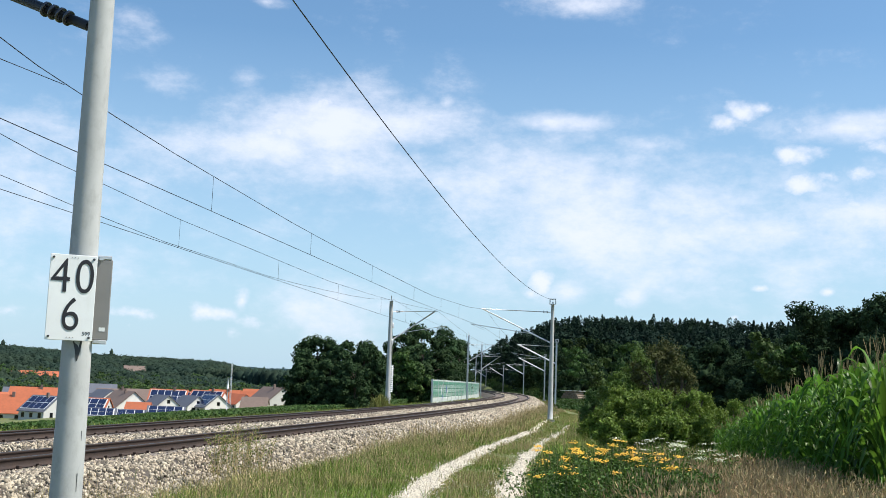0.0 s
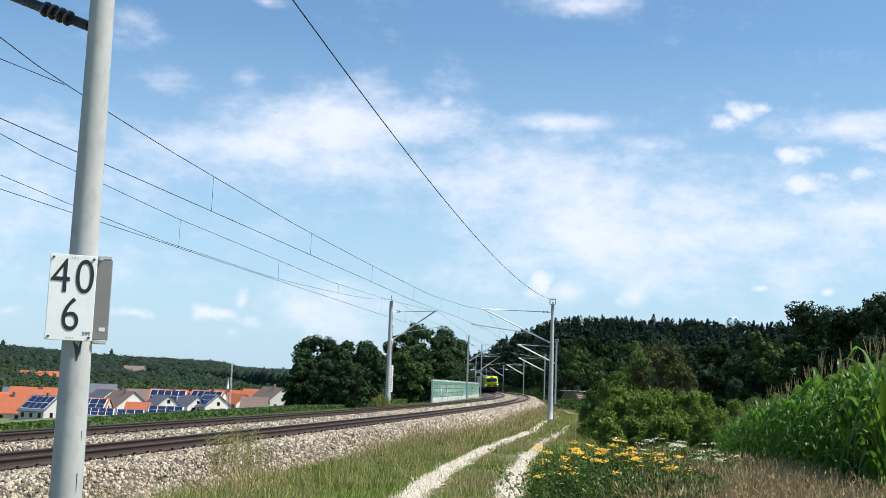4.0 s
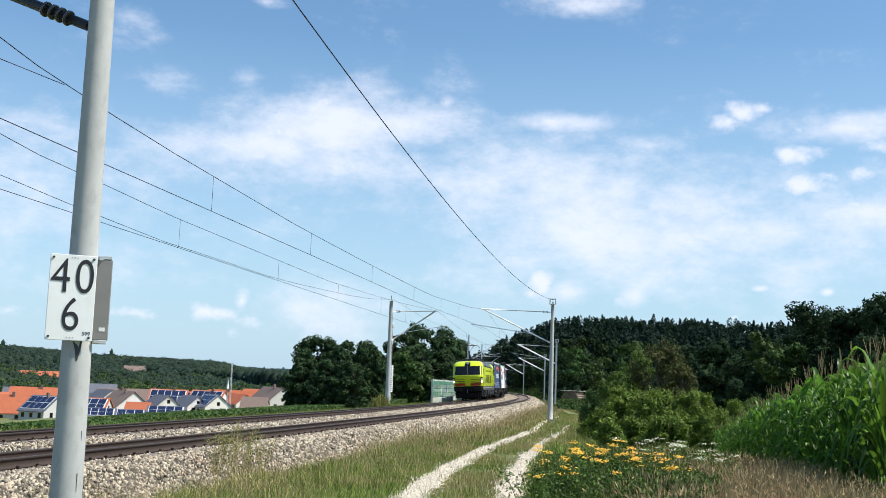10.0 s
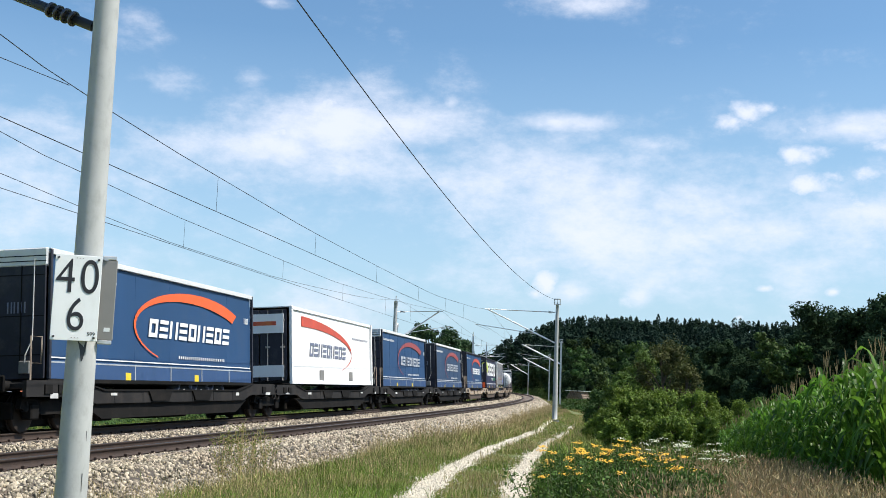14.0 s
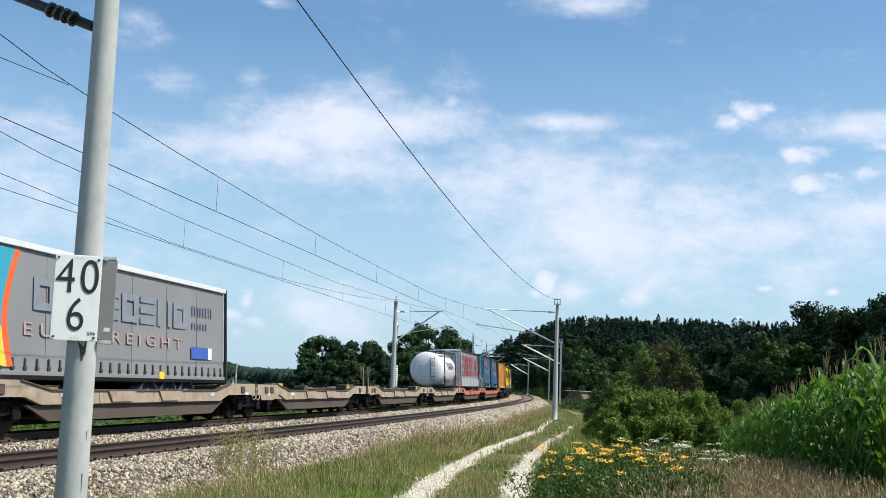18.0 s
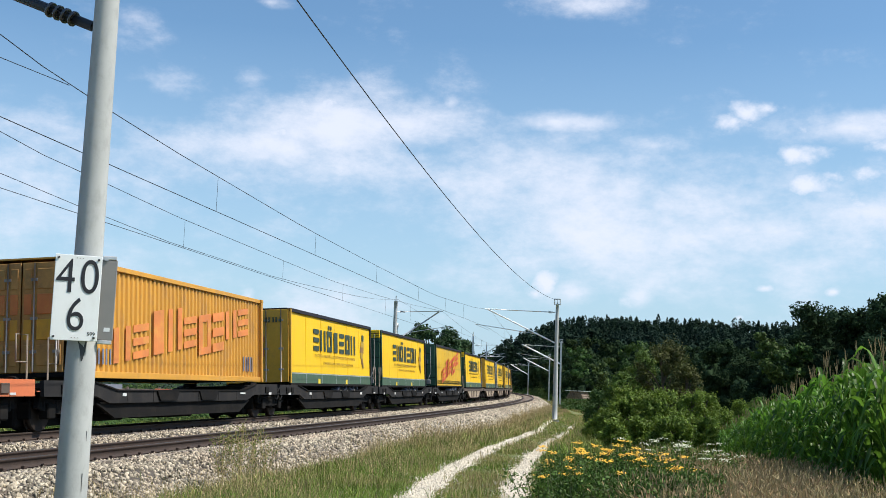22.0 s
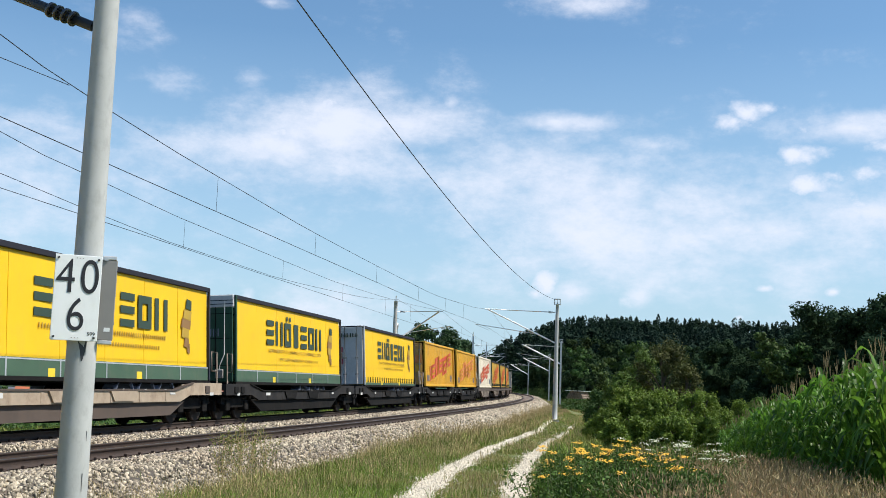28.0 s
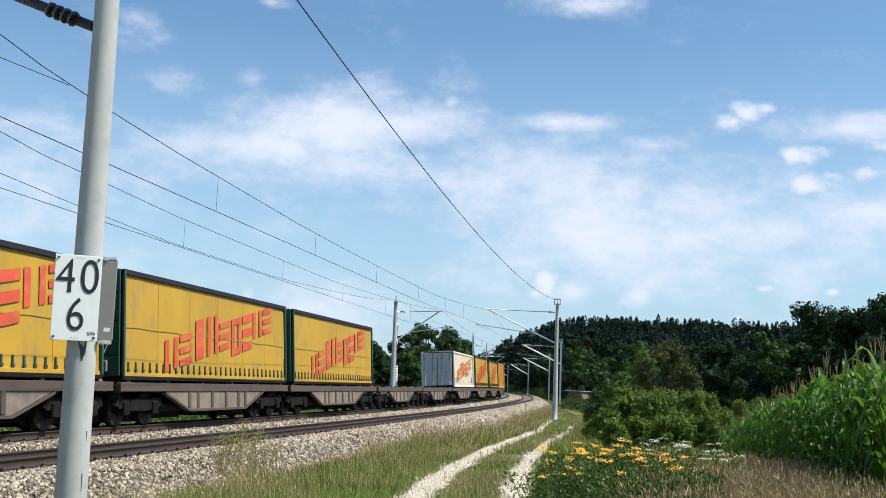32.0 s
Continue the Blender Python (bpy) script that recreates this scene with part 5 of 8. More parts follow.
def pocket_unit(u0, u1, paint, low, shade_label, ends=(True, True), bog=(True, True), group="pocket wagons of the train", empty=False):
    """Half of an articulated pocket wagon: high ends, sunk middle."""
    t, h = vehicle("pocket_wagon", u0, u1, shade_label, "wagon", group)
    e = h - 0.15
    for side in (-1, 1):
        y = side * 1.33
        top = [(-e, 1.17), (-e + 2.3, 1.17), (-e + 3.6, 0.96), (e - 3.6, 0.96), (e - 2.3, 1.17), (e, 1.17), (e, 0.80), (e - 2.5, 0.80), (e - 3.2, 0.62), (-e + 3.2, 0.62), (-e + 2.5, 0.80), (-e, 0.80)]
        sb = part("side_beam", Shape().prism(top, y - 0.05, y + 0.05, "y"), M[paint], t)
        part("top_rail", Shape().prism([(-e + 2.3, 1.18), (-e + 3.6, 0.97), (e - 3.6, 0.97), (e - 2.3, 1.18), (e - 2.3, 1.15), (e - 3.6, 0.93), (-e + 3.6, 0.93), (-e + 2.3, 1.15)], y - 0.09, y + 0.07, "y"), M[low], sb)
        lo = [(-e + 2.7, 0.62), (-e + 3.7, 0.24), (e - 3.7, 0.24), (e - 2.7, 0.62)]
        part("trough", Shape().prism(lo, y * 0.93 - 0.04, y * 0.93 + 0.04, "y"), M[low], t, "sunken trough side in a darker shade")
        rb = Shape()
        for x in np.linspace(-e + 4.2, e - 4.2, 6):
            rb.box(x - 0.05, x + 0.05, min(y, y + side * .06), max(y, y + side * .06), 0.64, 0.95)
        part("rib", rb, M[paint], sb)
    gear = Shape()
    for x in (-1.5, 1.5):
        gear.prism([(x - 0.75, 0.92), (x - 0.55, 0.66), (x + 0.55, 0.66), (x + 0.75, 0.92)], -1.43, -1.385, "y")
    part("side_pocket", gear, M[low if paint == "wagon_dark" else paint], t, "pressed side bracket")
    for x in (-e + 0.9, -e + 1.5, e - 1.2):
        part("end_box", Shape().box(x - 0.16, x + 0.16, -1.42, -1.38, 0.86, 1.08, 0.01), M[low], t)
    for x in (-e + 3.9, e - 3.9, -0.6, 0.9):
        part("under_pipe", Shape().tube([(x - 0.6, -1.15, 0.42), (x + 0.6, -1.15, 0.40)], 0.06, 6), M["underframe"], t)
    fill_underfloor(t, e - 3.4)
    fl = Shape()
    fl.box(-e + 3.6, e - 3.6, -1.2, 1.2, 0.30, 0.36)
    part("pocket_floor", fl, M[low], t)
    for d in (-1, 1):
        pf = Shape().box(*sorted((d * (e - 2.9), d * e)), -1.3, 1.3, 0.98, 1.12, 0.02)
        part("end_platform", pf, M[paint], t)
    for x in (-e + 2.2, e - 2.2):
        for y in (-1.25, 0.95):
            part("support_pad", Shape().box(x - 0.25, x + 0.25, y, y + 0.3, 1.12, 1.24, 0.02), M[low], t)
    pl = Shape()
    g = np.random.default_rng(int(u0 * 10))
    for x in np.linspace(-e + 1.0, e - 1.0, 6):
        pl.box(x, x + g.uniform(0.2, 0.5), -1.392, -1.384, 0.78 + g.uniform(-.03, .05), 0.88)
    part("data_plates", pl, M["bright_plate"], t, "small pale data plates")
    if empty:
        for x in (-e + 3.0, e - 3.0):
            q = Shape()
            for y in (-1.0, 1.0):
                q.box(x - 0.30, x + 0.30, y - 0.25, y + 0.25, 0.96, 1.24, 0.03)
            hb = part("hitch_block", q, M[low], t, "hitch block with yellow hatching")
            st = Shape()
            for k in range(4):
                a = x - 0.28 + k * 0.13
                st.prism([(a, 0.99), (a + 0.05, 0.99), (a + 0.14, 1.22), (a + 0.09, 1.22)], -1.257, -1.249, "y")
            part("hatching", st, M["yellow_part"], hb)
    for d, on in zip((-1, 1), bog):
        if on:
            bogie(t, d * (e - 1.7 if ends[0 if d < 0 else 1] else e + 0.1))
    for d, on in zip((-1, 1), ends):
        if on:
            buffers(t, d * (e - 0.1), d)
            q = Shape()
            x = d * (e - 0.25)
            q.tube([(x, -1.32, 1.1), (x, -1.32, 2.15), (x - d * .45, -1.32, 2.15), (x - d * .45, -1.32, 1.55), (x, -1.32, 1.55)], 0.022, 6)
            part("handrail", q, M["wagon_beige"], t, "bent tube handrail at the wagon's end")
        else:
            q = Shape()
            n = 14
            x = d * (e - 0.05)
            q.tube([(x + .22 * math.cos(6.283 * k / n), -1.36, .85 + .22 * math.sin(6.283 * k / n)) for k in range(n + 1)], 0.02, 5)
            q.tube([(x - .2, -1.36, .85), (x + .2, -1.36, .85)], 0.015, 5)
            part("brake_wheel", q, M[paint], t, "hand brake wheel")
    return t


def deck_unit(u0, u1, paint, panel, label, bog=(True, True), group="container wagons of the train"):
    """Low container wagon with a fish-bellied side."""
    t, h = vehicle("container_wagon", u0, u1, label, "wagon", group)
    e = h - 0.15
    for side in (-1, 1):
        y = side * 1.22
        sill = part("side_sill", Shape().box(-e, e, y - 0.07, y + 0.07, 0.92, 1.16, 0.01), M[paint], t)
        prof = [(-e + 2.9, 0.92), (-e + 4.6, 0.40), (e - 4.6, 0.40), (e - 2.9, 0.92)]
        web = part("belly_panel", Shape().prism(prof, y - 0.03, y + 0.03, "y"), M[panel], sill, "pale worn side panel")
        part("belly_edge", Shape().prism([(-e + 2.85, 0.92), (-e + 4.55, 0.40), (e - 4.55, 0.40), (e - 2.85, 0.92), (e - 2.85, 0.85), (e - 4.6, 0.33), (-e + 4.6, 0.33), (-e + 2.85, 0.85)], y - 0.07, y + 0.07, "y"), M[paint], web)
        for x in (-2.4, -1.75, -.6, .6, 1.75, 2.4):
            part("stake", Shape().box(x - 0.09, x + 0.09, y - 0.06, y + 0.06, 0.42, 1.1, 0.01), M["wagon_brown"], web)
    b = Shape()
    b.box(-e, e, -0.35, 0.35, 0.6, 1.05, 0.02)
    for x in np.linspace(-e + .3, e - .3, 7):
        b.box(x - 0.12, x + 0.12, -1.2, 1.2, 0.9, 1.1)
    part("centre_beam", b, M[paint], t)
    fill_underfloor(t, e - 2.9)
    for x in np.linspace(-e + .6, e - .6, 6):
        for y in (-1.13, 1.13):
            part("container_pin", Shape().box(x - 0.1, x + 0.1, y - 0.1, y + 0.1, 1.16, 1.22, 0.01), M[panel], t)
    for d, on in zip((-1, 1), bog):
        if on:
            bogie(t, d * (e - 1.6))
            buffers(t, d * (e - 0.1), d)
    return t


# ---------------------------------------------------------------- loads
TYRE = Shape().disc((0, 0, 0), (0, 1, 0), 0.50, 0.33, 22).data("wheel", [M["tyre"]])
RIM = Shape().disc((0, 0, 0), (0, 1, 0), 0.27, 0.03, 16).data("rim", [M["bright_plate"]])


def trailer_wheels(t, x0, n=3, z=0.72):
    for k in range(n):
        x = x0 + 1.31 * k
        for e in (-1, 1):
            o = part("wheel", TYRE, None, t, "black road tyre with a pale rim")
            o.matrix_local = Matrix.Translation((x, e * 1.02, z))
            r = part("rim", RIM, None, o)
            r.matrix_local = Matrix.Translation((0, e * 0.17, 0))
        for e in (-1, 1):
            n_ = 8
            arc = [(x + 0.57 * math.cos(math.pi * (0.12 + 0.76 * i / n_)), z + 0.57 * math.sin(math.pi * (0.12 + 0.76 * i / n_))) for i in range(n_ + 1)]
            inn = [(x + 0.545 * math.cos(math.pi * (0.12 + 0.76 * i / n_)), z + 0.545 * math.sin(math.pi * (0.12 + 0.76 * i / n_))) for i in range(n_ + 1)]
            mg = Shape().prism(arc + inn[::-1], *sorted((e * 0.84, e * 1.24)), "y")
            part("mudguard", mg, M["mark_grey"], t, "grey plastic mudguard")
    part("axle_frame", Shape().box(x0 - 0.6, x0 + 1.31 * n - .6, -0.5, 0.5, 0.8, 1.15, 0.03), M["underframe"], t)


def face_doors(t, x, z0, z1, mat, rods="face_steel", panel=None, label="rear doors with locking rods", half=1.24):
    for a, b in ((-half, -0.02), (0.02, half)):
        d = part("end_door", Shape().box(x - 0.035, x, a, b, z0 + 0.04, z1 - 0.05, 0.01), M[mat], t, label)
        for y in ((-0.95, -0.35) if a < 0 else (0.35, 0.95)):
            r = Shape().tube([(x - 0.06, y, z0 + 0.05), (x - 0.06, y, z1 - 0.06)], 0.022, 6)
            for z in (z0 + 0.5, z0 + 1.3, z1 - 0.5):
                r.box(x - 0.075, x - 0.03, y - 0.09, y + 0.09, z, z + 0.07)
            part("locking_rod", r, M[rods], d)
    return d


def curtain(u0, u1, z0, z1, side, face, board, bh, roof, label, trailer=True, face_kind="doors", strap="mark_green_dark", straps=0, group="curtain-sided trailers", header=None, back="face_dark", stripe=None, yellow=True):
    """A curtain-sided trailer or swap body. bh: the height of its side boards."""
    t, h = vehicle("semi_trailer" if trailer else "swap_body", u0, u1, label, "trailer" if trailer else "swap body", group)
    w = 1.275
    nx = 40
    g = np.random.default_rng(int(u0 * 7))
    for e in (-1, 1):
        # curtain with shallow vertical folds
        v, f = [], []
        xs = np.linspace(-h + 0.10, h - 0.10, nx + 1)
        zs = np.linspace(z0 + bh, z1 - 0.10, 7)
        for i, x in enumerate(xs):
            for j, z in enumerate(zs):
                mid = math.sin(math.pi * j / 6)
                dy = (0.010 * math.sin(x * 2.9 + u0) + 0.007 * noise.noise((x * .8, z, u0))) * mid
                v.append((x, e * (w - 0.02 + dy), z))
        k = len(zs)
        for i in range(nx):
            for j in range(k - 1):
                a = (i * k + j, (i + 1) * k + j, (i + 1) * k + j + 1, i * k + j + 1)
                f.append(a if e < 0 else a[::-1])
        c = part("curtain", Shape().add(v, f, 0, True), M[side], t)
        for x in np.linspace(-h + 2.3, h - 2.3, 5):
            part("seam", Shape().box(x - 0.02, x + 0.02, *sorted((e * (w - 0.03), e * (w - 0.014))), z0 + bh, z1 - 0.14), M[side], c)
        if e < 0:
            near = c
        if bh > 0.02:
            b = part("side_board", Shape().box(-h + 0.1, h - 0.1, e * w - 0.025, e * w + 0.02, z0, z0 + bh, 0.008), M[board], t)
            if e < 0 and bh > 0.2:
                s = Shape()
                s.box(-h + .1, h - .1, -w - 0.032, -w - 0.02, z0 + bh - 0.05, z0 + bh - 0.015)
                for x in np.linspace(-h + 2.2, h - 2.2, 5):
                    s.box(x - 0.025, x + 0.025, -w - 0.034, -w - 0.02, z0, z0 + bh)
                part("board_trim", s, M["board_silver"], b)
        part("roof_rail", Shape().box(-h, h, e * w - 0.06, e * w + 0.015, z1 - 0.14, z1, 0.01), M[roof], t, "roof edge rail")
        part("bottom_rail", Shape().box(-h, h, e * w - 0.05, e * w + 0.012, z0 - 0.10, z0, 0.01), M["board_silver" if stripe else "underframe"], t)
        for x in (-h, h - 0.09):
            part("corner_post", Shape().box(x, x + 0.09, e * w - 0.07, e * w + 0.01, z0, z1 - 0.02, 0.012), M[face if x < 0 else back], t)
    part("roof", Shape().prism([(-w, z1 - 0.03), (-w * .9, z1 + 0.015), (w * .9, z1 + 0.015), (w, z1 - 0.03)], -h + 0.01, h - 0.01, "x"), M[roof], t)
    part("floor", Shape().box(-h + .05, h - .05, -1.2, 1.2, z0 - 0.12, z0 - 0.02), M["underframe"], t)
    part("inner_bulkhead", Shape().box(h - 0.06, h - 0.005, -1.22, 1.22, z0, z1 - .02), M[back], t)
    if face_kind == "doors":
        fd = face_doors(t, -h, z0, z1, face)
    else:
        fd = part("front_wall", Shape().box(-h - 0.03, -h + 0.01, -1.23, 1.23, z0, z1 - .02, 0.02), M[face], t, "flat end wall")
        for y in (-0.62, 0.05, 0.70):
            part("seam", Shape().box(-h - 0.042, -h - 0.03, y - 0.012, y + 0.012, z0 + 0.1, z1 - 0.2), M["underframe"], fd)
        for z in (z0 + 0.55, z0 + 1.45, z1 - 0.62):
            part("seam", Shape().box(-h - 0.040, -h - 0.03, -1.2, 1.2, z - 0.010, z + 0.010), M["underframe"], fd)
        part("cable", Shape().tube([(-h - 0.05, -0.95, z1 - 0.2), (-h - 0.05, -0.93, z0 + 0.9), (-h - 0.12, -0.80, z0 + 0.55), (-h - 0.06, -0.75, z0 + 0.2)], 0.014, 5), M["bright_plate"], fd)
        part("socket_box", Shape().box(-h - 0.10, -h - 0.03, -0.9, -0.62, z0 + 0.12, z0 + 0.42, 0.02), M["face_steel"], fd)
        bars(fd, 3, 0.25, 0.75, 0, z0 + 1.52, z0 + 1.78, "mark_grey", 0.25, name="number_mark").matrix_local = Matrix.Translation((-h - .036, 0, 0)) @ Matrix.Rotation(-math.pi / 2, 4, "Z")
    if header:
        part("header", Shape().box(-h - 0.05, -h + 0.25, -1.26, 1.26, z1 - 0.42, z1 + 0.01, 0.03), M[header], t, "pale end header under the roof")
        for z in (z1 - 0.30, z1 - 0.18):
            part("groove", Shape().box(-h - 0.056, -h - 0.048, -1.24, 1.24, z - 0.012, z + 0.012), M["roof_dark"], t)
    if straps:
        s = Shape().box(-0.035, 0.035, -w - 0.012, -w + 0.01, z0 + bh * 0.2, z0 + bh + 0.28)
        s.box(-0.06, 0.06, -w - 0.022, -w + 0.01, z0 + bh + 0.02, z0 + bh + 0.10)
        me = s.data("strap", [M[strap]])
        for x in np.linspace(-h + 0.4, h - 0.4, straps):
            part("strap", me, None, near).matrix_local = Matrix.Translation((x, 0, 0))
    if trailer:
        trailer_wheels(t, (h - 5.6), 3)
        lg = Shape()
        for e in (-1, 1):
            lg.box(-h + 2.3, -h + 2.45, e * 0.9 - 0.08, e * 0.9 + 0.08, 0.55, z0, 0.01)
        part("landing_legs", lg, M["underframe"], t)
        for x in (-h + 4.1, h - 4.9) if yellow else ():
            part("grapple_plate", Shape().box(x - 0.16, x + 0.16, -w - 0.03, -w + 0.02, z0 - 0.06, z0 + 0.2, 0.01), M["yellow_part"], t, "yellow plate where the crane grips")
    return t, h, near, fd


def band(q, outer, inner, y):
    """One connected painted strip between two edges, on the near side."""
    n = len(outer)
    v = [(a, y - 0.004, b) for a, b in outer + inner]
    q.add(v, [(i, i + 1, n + i + 1, n + i) for i in range(n - 1)])
    q.add([(a, y - 0.0045, b) for a, b in outer + inner], [(n + i, n + i + 1, i + 1, i) for i in range(n - 1)])


def brand_oval(near, h, y, mat="mark_orange"):
    """An orange swoosh: a broad arc that thins out round the name."""
    q = Shape()
    n = 26
    outer, inner = [], []
    cx, cz, ax, az = 1.9, 2.72, 4.3, 1.12
    for k in range(n):
        a0, a1 = [radians(38 + 200 * (k + d) / n) for d in (0, 1)]
        w0 = 0.40 * (1 - k / n) ** 1.3 + 0.03
        outer.append((cx + ax * math.cos(a0), cz + az * math.sin(a0)))
        inner.append((cx + (ax - w0 * 1.1) * math.cos(a0), cz + (az - w0) * math.sin(a0)))
    band(q, outer, inner, y)
    part("swoosh", q, M[mat], near, "orange brush-stroke arc")


def container(u0, u1, z0, z1, mat, door, label, ribs=True, group="containers on the train", edge=None, kind="container", dark_top=False):
    """A box container: corrugated sides, posts, castings and doors."""
    t, h = vehicle(kind, u0, u1, label, "container", group)
    w = 1.23
    n = int(round(2 * h / 0.28))
    for e in (-1, 1):
        prof = []
        p = (2 * h - 0.3) / n
        for i in range(n):
            x = -h + 0.15 + i * p
            if ribs:
                prof += [(x, 0), (x + p * .34, 0), (x + p * .46, -0.055), (x + p * .88, -0.055)]
            else:
                prof += [(x, 0)]
        prof.append((h - 0.15, 0))
        v = [(x, e * (w + d - 0.01), z) for x, d in prof for z in (z0 + 0.16, z1 - 0.12)]
        f = [(2 * i, 2 * i + 2, 2 * i + 3, 2 * i + 1) if e < 0 else (2 * i + 1, 2 * i + 3, 2 * i + 2, 2 * i) for i in range(len(prof) - 1)]
        s = part("side_wall", Shape().add(v, f), M[mat], t, "corrugated steel side" if ribs else "smooth side panel")
        if e < 0:
            near = s
        part("top_rail", Shape().box(-h, h, e * w - 0.05, e * w + 0.012, z1 - 0.13, z1, 0.01), M[edge or mat], t)
        part("bottom_rail", Shape().box(-h, h, e * w - 0.05, e * w + 0.012, z0, z0 + 0.17, 0.01), M[edge or mat], t)
        for x in (-h, h - 0.16):
            part("corner_post", Shape().box(x, x + 0.16, e * w - 0.10, e * w + 0.014, z0, z1, 0.012), M[edge or mat], t)
            for z in (z0 - 0.005, z1 - 0.115):
                part("corner_casting", Shape().box(x - 0.006, x + 0.166, e * w - 0.11, e * w + 0.02, z, z + 0.12, 0.012), M[edge or mat], t)
    part("roof", Shape().box(-h + .02, h - .02, -w + .02, w - .02, z1 - 0.05, z1 - 0.01), M[edge or mat], t)
    part("floor", Shape().box(-h + .02, h - .02, -w + .02, w - .02, z0 + 0.03, z0 + 0.13), M["underframe"], t)
    part("back_wall", Shape().box(h - 0.08, h - 0.03, -w + .02, w - .02, z0 + .1, z1 - .06), M[mat], t)
    face_doors(t, -h + 0.03, z0 + 0.1, z1 - 0.08, door, "face_steel", half=1.12, label="end doors with locking rods")
    part("rail_groove", Shape().box(-h + .16, h - .16, -w - 0.016, -w, z0 + 0.105, z0 + 0.125), M["wagon_brown"], t)
    sl = Shape()
    for x in (-1.05, 1.05):
        sl.box(x - 0.18, x + 0.18, -w - 0.016, -w + 0.0, z0 + 0.03, z0 + 0.13)
    part("fork_pockets", sl, M["black_paint"], t)
    return t, h, near


def tank(u0, u1):
    t, h = vehicle("tank_container", u0, u1, "white cylindrical tank in a dark blue frame with ladder", "tank container")
    z0, z1 = 1.28, 3.85
    cz, r = 2.56, 1.24
    q = Shape()
    # the domed ends stand out beyond the frame
    arc = [(0.66, 0.02), (0.65, 0.25), (0.62, 0.5), (0.56, 0.72), (0.46, 0.88), (0.35, 0.965), (0.22, 1.0)]
    xs = [-h - a for a, _ in arc] + [h + a * 1.05 for a, _ in arc[::-1]]
    rs = [r * b for _, b in arc] + [r * b for _, b in arc[::-1]]
    q.tube([(x, 0, cz) for x in xs], rs, 40, ends=False)
    b = part("barrel", q, M["tank_white"], t, "white painted tank barrel")
    for x in np.linspace(-h + 0.8, h - 0.8, 5):
        part("ring", Shape().tube([(x - .02, 0, cz), (x + .02, 0, cz)], r + 0.006, 40, ends=False), M["tank_frame"], b)
    for x in (-h, h - 0.12):
        f = Shape()
        for e in (-1, 1):
            f.box(x, x + 0.10, e * 1.27 - 0.03, e * 1.27 + 0.03, z0, z1, 0.01)
            f.tube([(x + .06, e * 1.15, z0 + 0.85), (x + .06, e * .45, z0 + 0.1)], 0.05, 6)
        f.box(x, x + 0.12, -1.27, 1.27, z0, z0 + 0.14, 0.01).box(x + 0.02, x + 0.12, -1.27, 1.27, z1 - 0.07, z1, 0.01)
        part("end_frame", f, M["tank_frame"], t, "dark blue end frame")
    for e in (-1, 1):
        rl = Shape()
        rl.box(-h, h, e * 1.2 - 0.05, e * 1.2 + 0.05, z0, z0 + 0.12, 0.01)
        rl.box(-h, h, e * 1.0 - 0.09, e * 1.0 + 0.09, z1 - 0.16, z1 + 0.02, 0.01)
        for d in (-1, 1):
            rl.tube([(d * (h - 0.06), e * 1.22, z0 + 0.72), (d * (h - 0.62), e * 1.2, z0 + 0.1)], 0.05, 6)
        part("long_rail", rl, M["tank_frame"], t)
    part("walkway", Shape().box(-h + 0.2, h - 0.2, -0.3, 0.3, z1 - 0.06, z1 - 0.02), M["tank_frame"], t)
    ld = Shape()
    for y in (-0.66, -0.34):
        ld.tube([(-h - 0.62, y, z0 + 0.35), (-h - 0.68, y, cz), (-h - 0.62, y, cz + 0.72), (-h - 0.1, y, z1 + .02)], 0.018, 6)
    for z in np.arange(z0 + 0.45, cz + 0.8, 0.26):
        ld.tube([(-h - 0.67, -0.66, z), (-h - 0.67, -0.34, z)], 0.014, 6)
    part("ladder", ld, M["tank_frame"], t, "narrow ladder")
    n = Shape()
    ro = r + .012
    for i in range(14):
        a = -1.1 + 0.42 * (i // 2) + 0.17 * (i % 2)
        for k in range(3):
            al, be = [radians(-2 + 8 * (k + d)) for d in (0, 1)]
            n.add([(a, -ro * math.cos(al), cz + ro * math.sin(al)), (a + .085, -ro * math.cos(al), cz + ro * math.sin(al)),
                   (a + .085, -ro * math.cos(be), cz + ro * math.sin(be)), (a, -ro * math.cos(be), cz + ro * math.sin(be))], [(0, 1, 2, 3)])
    for k in range(3):
        al, be = radians(12 + 4 * k), radians(14 + 4 * k)
        n.add([(-1.75 + .12 * (2 - k) - .12, -ro * math.cos(al), cz + ro * math.sin(al)), (-1.2, -ro * math.cos(al), cz + ro * math.sin(al)),
               (-1.2, -ro * math.cos(be), cz + ro * math.sin(be)), (-1.75 + .12 * (2 - k) - .12, -ro * math.cos(be), cz + ro * math.sin(be))], [(0, 1, 2, 3)])
    part("lettering", n, M["tank_frame"], b, "row of plain dark bars on the barrel")
    sp = Shape()
    for k, z in enumerate((2.95, 3.05, 3.15, 2.8)):
        xx = -h - .67 + .5 * (1 - math.sqrt(max(0, 1 - ((z + .05 - cz) / r) ** 2 - .1)))
        sp.box(xx, xx + .1, .12, .5, z, z + .035)
        sp.box(xx, xx + .1, -.25, .06, z, z + .035)
    part("data_print", sp, M["mark_grey"], b)
    return t
# ---------------------------------------------------------------- the train, from its head on
DARK = "charcoal articulated pocket wagon with pale data plates"
TAN = "dusty beige articulated pocket wagon with a brown trough"
Z0, Z1 = 1.27, 4.17
NEAR = -1.275 - 0.012


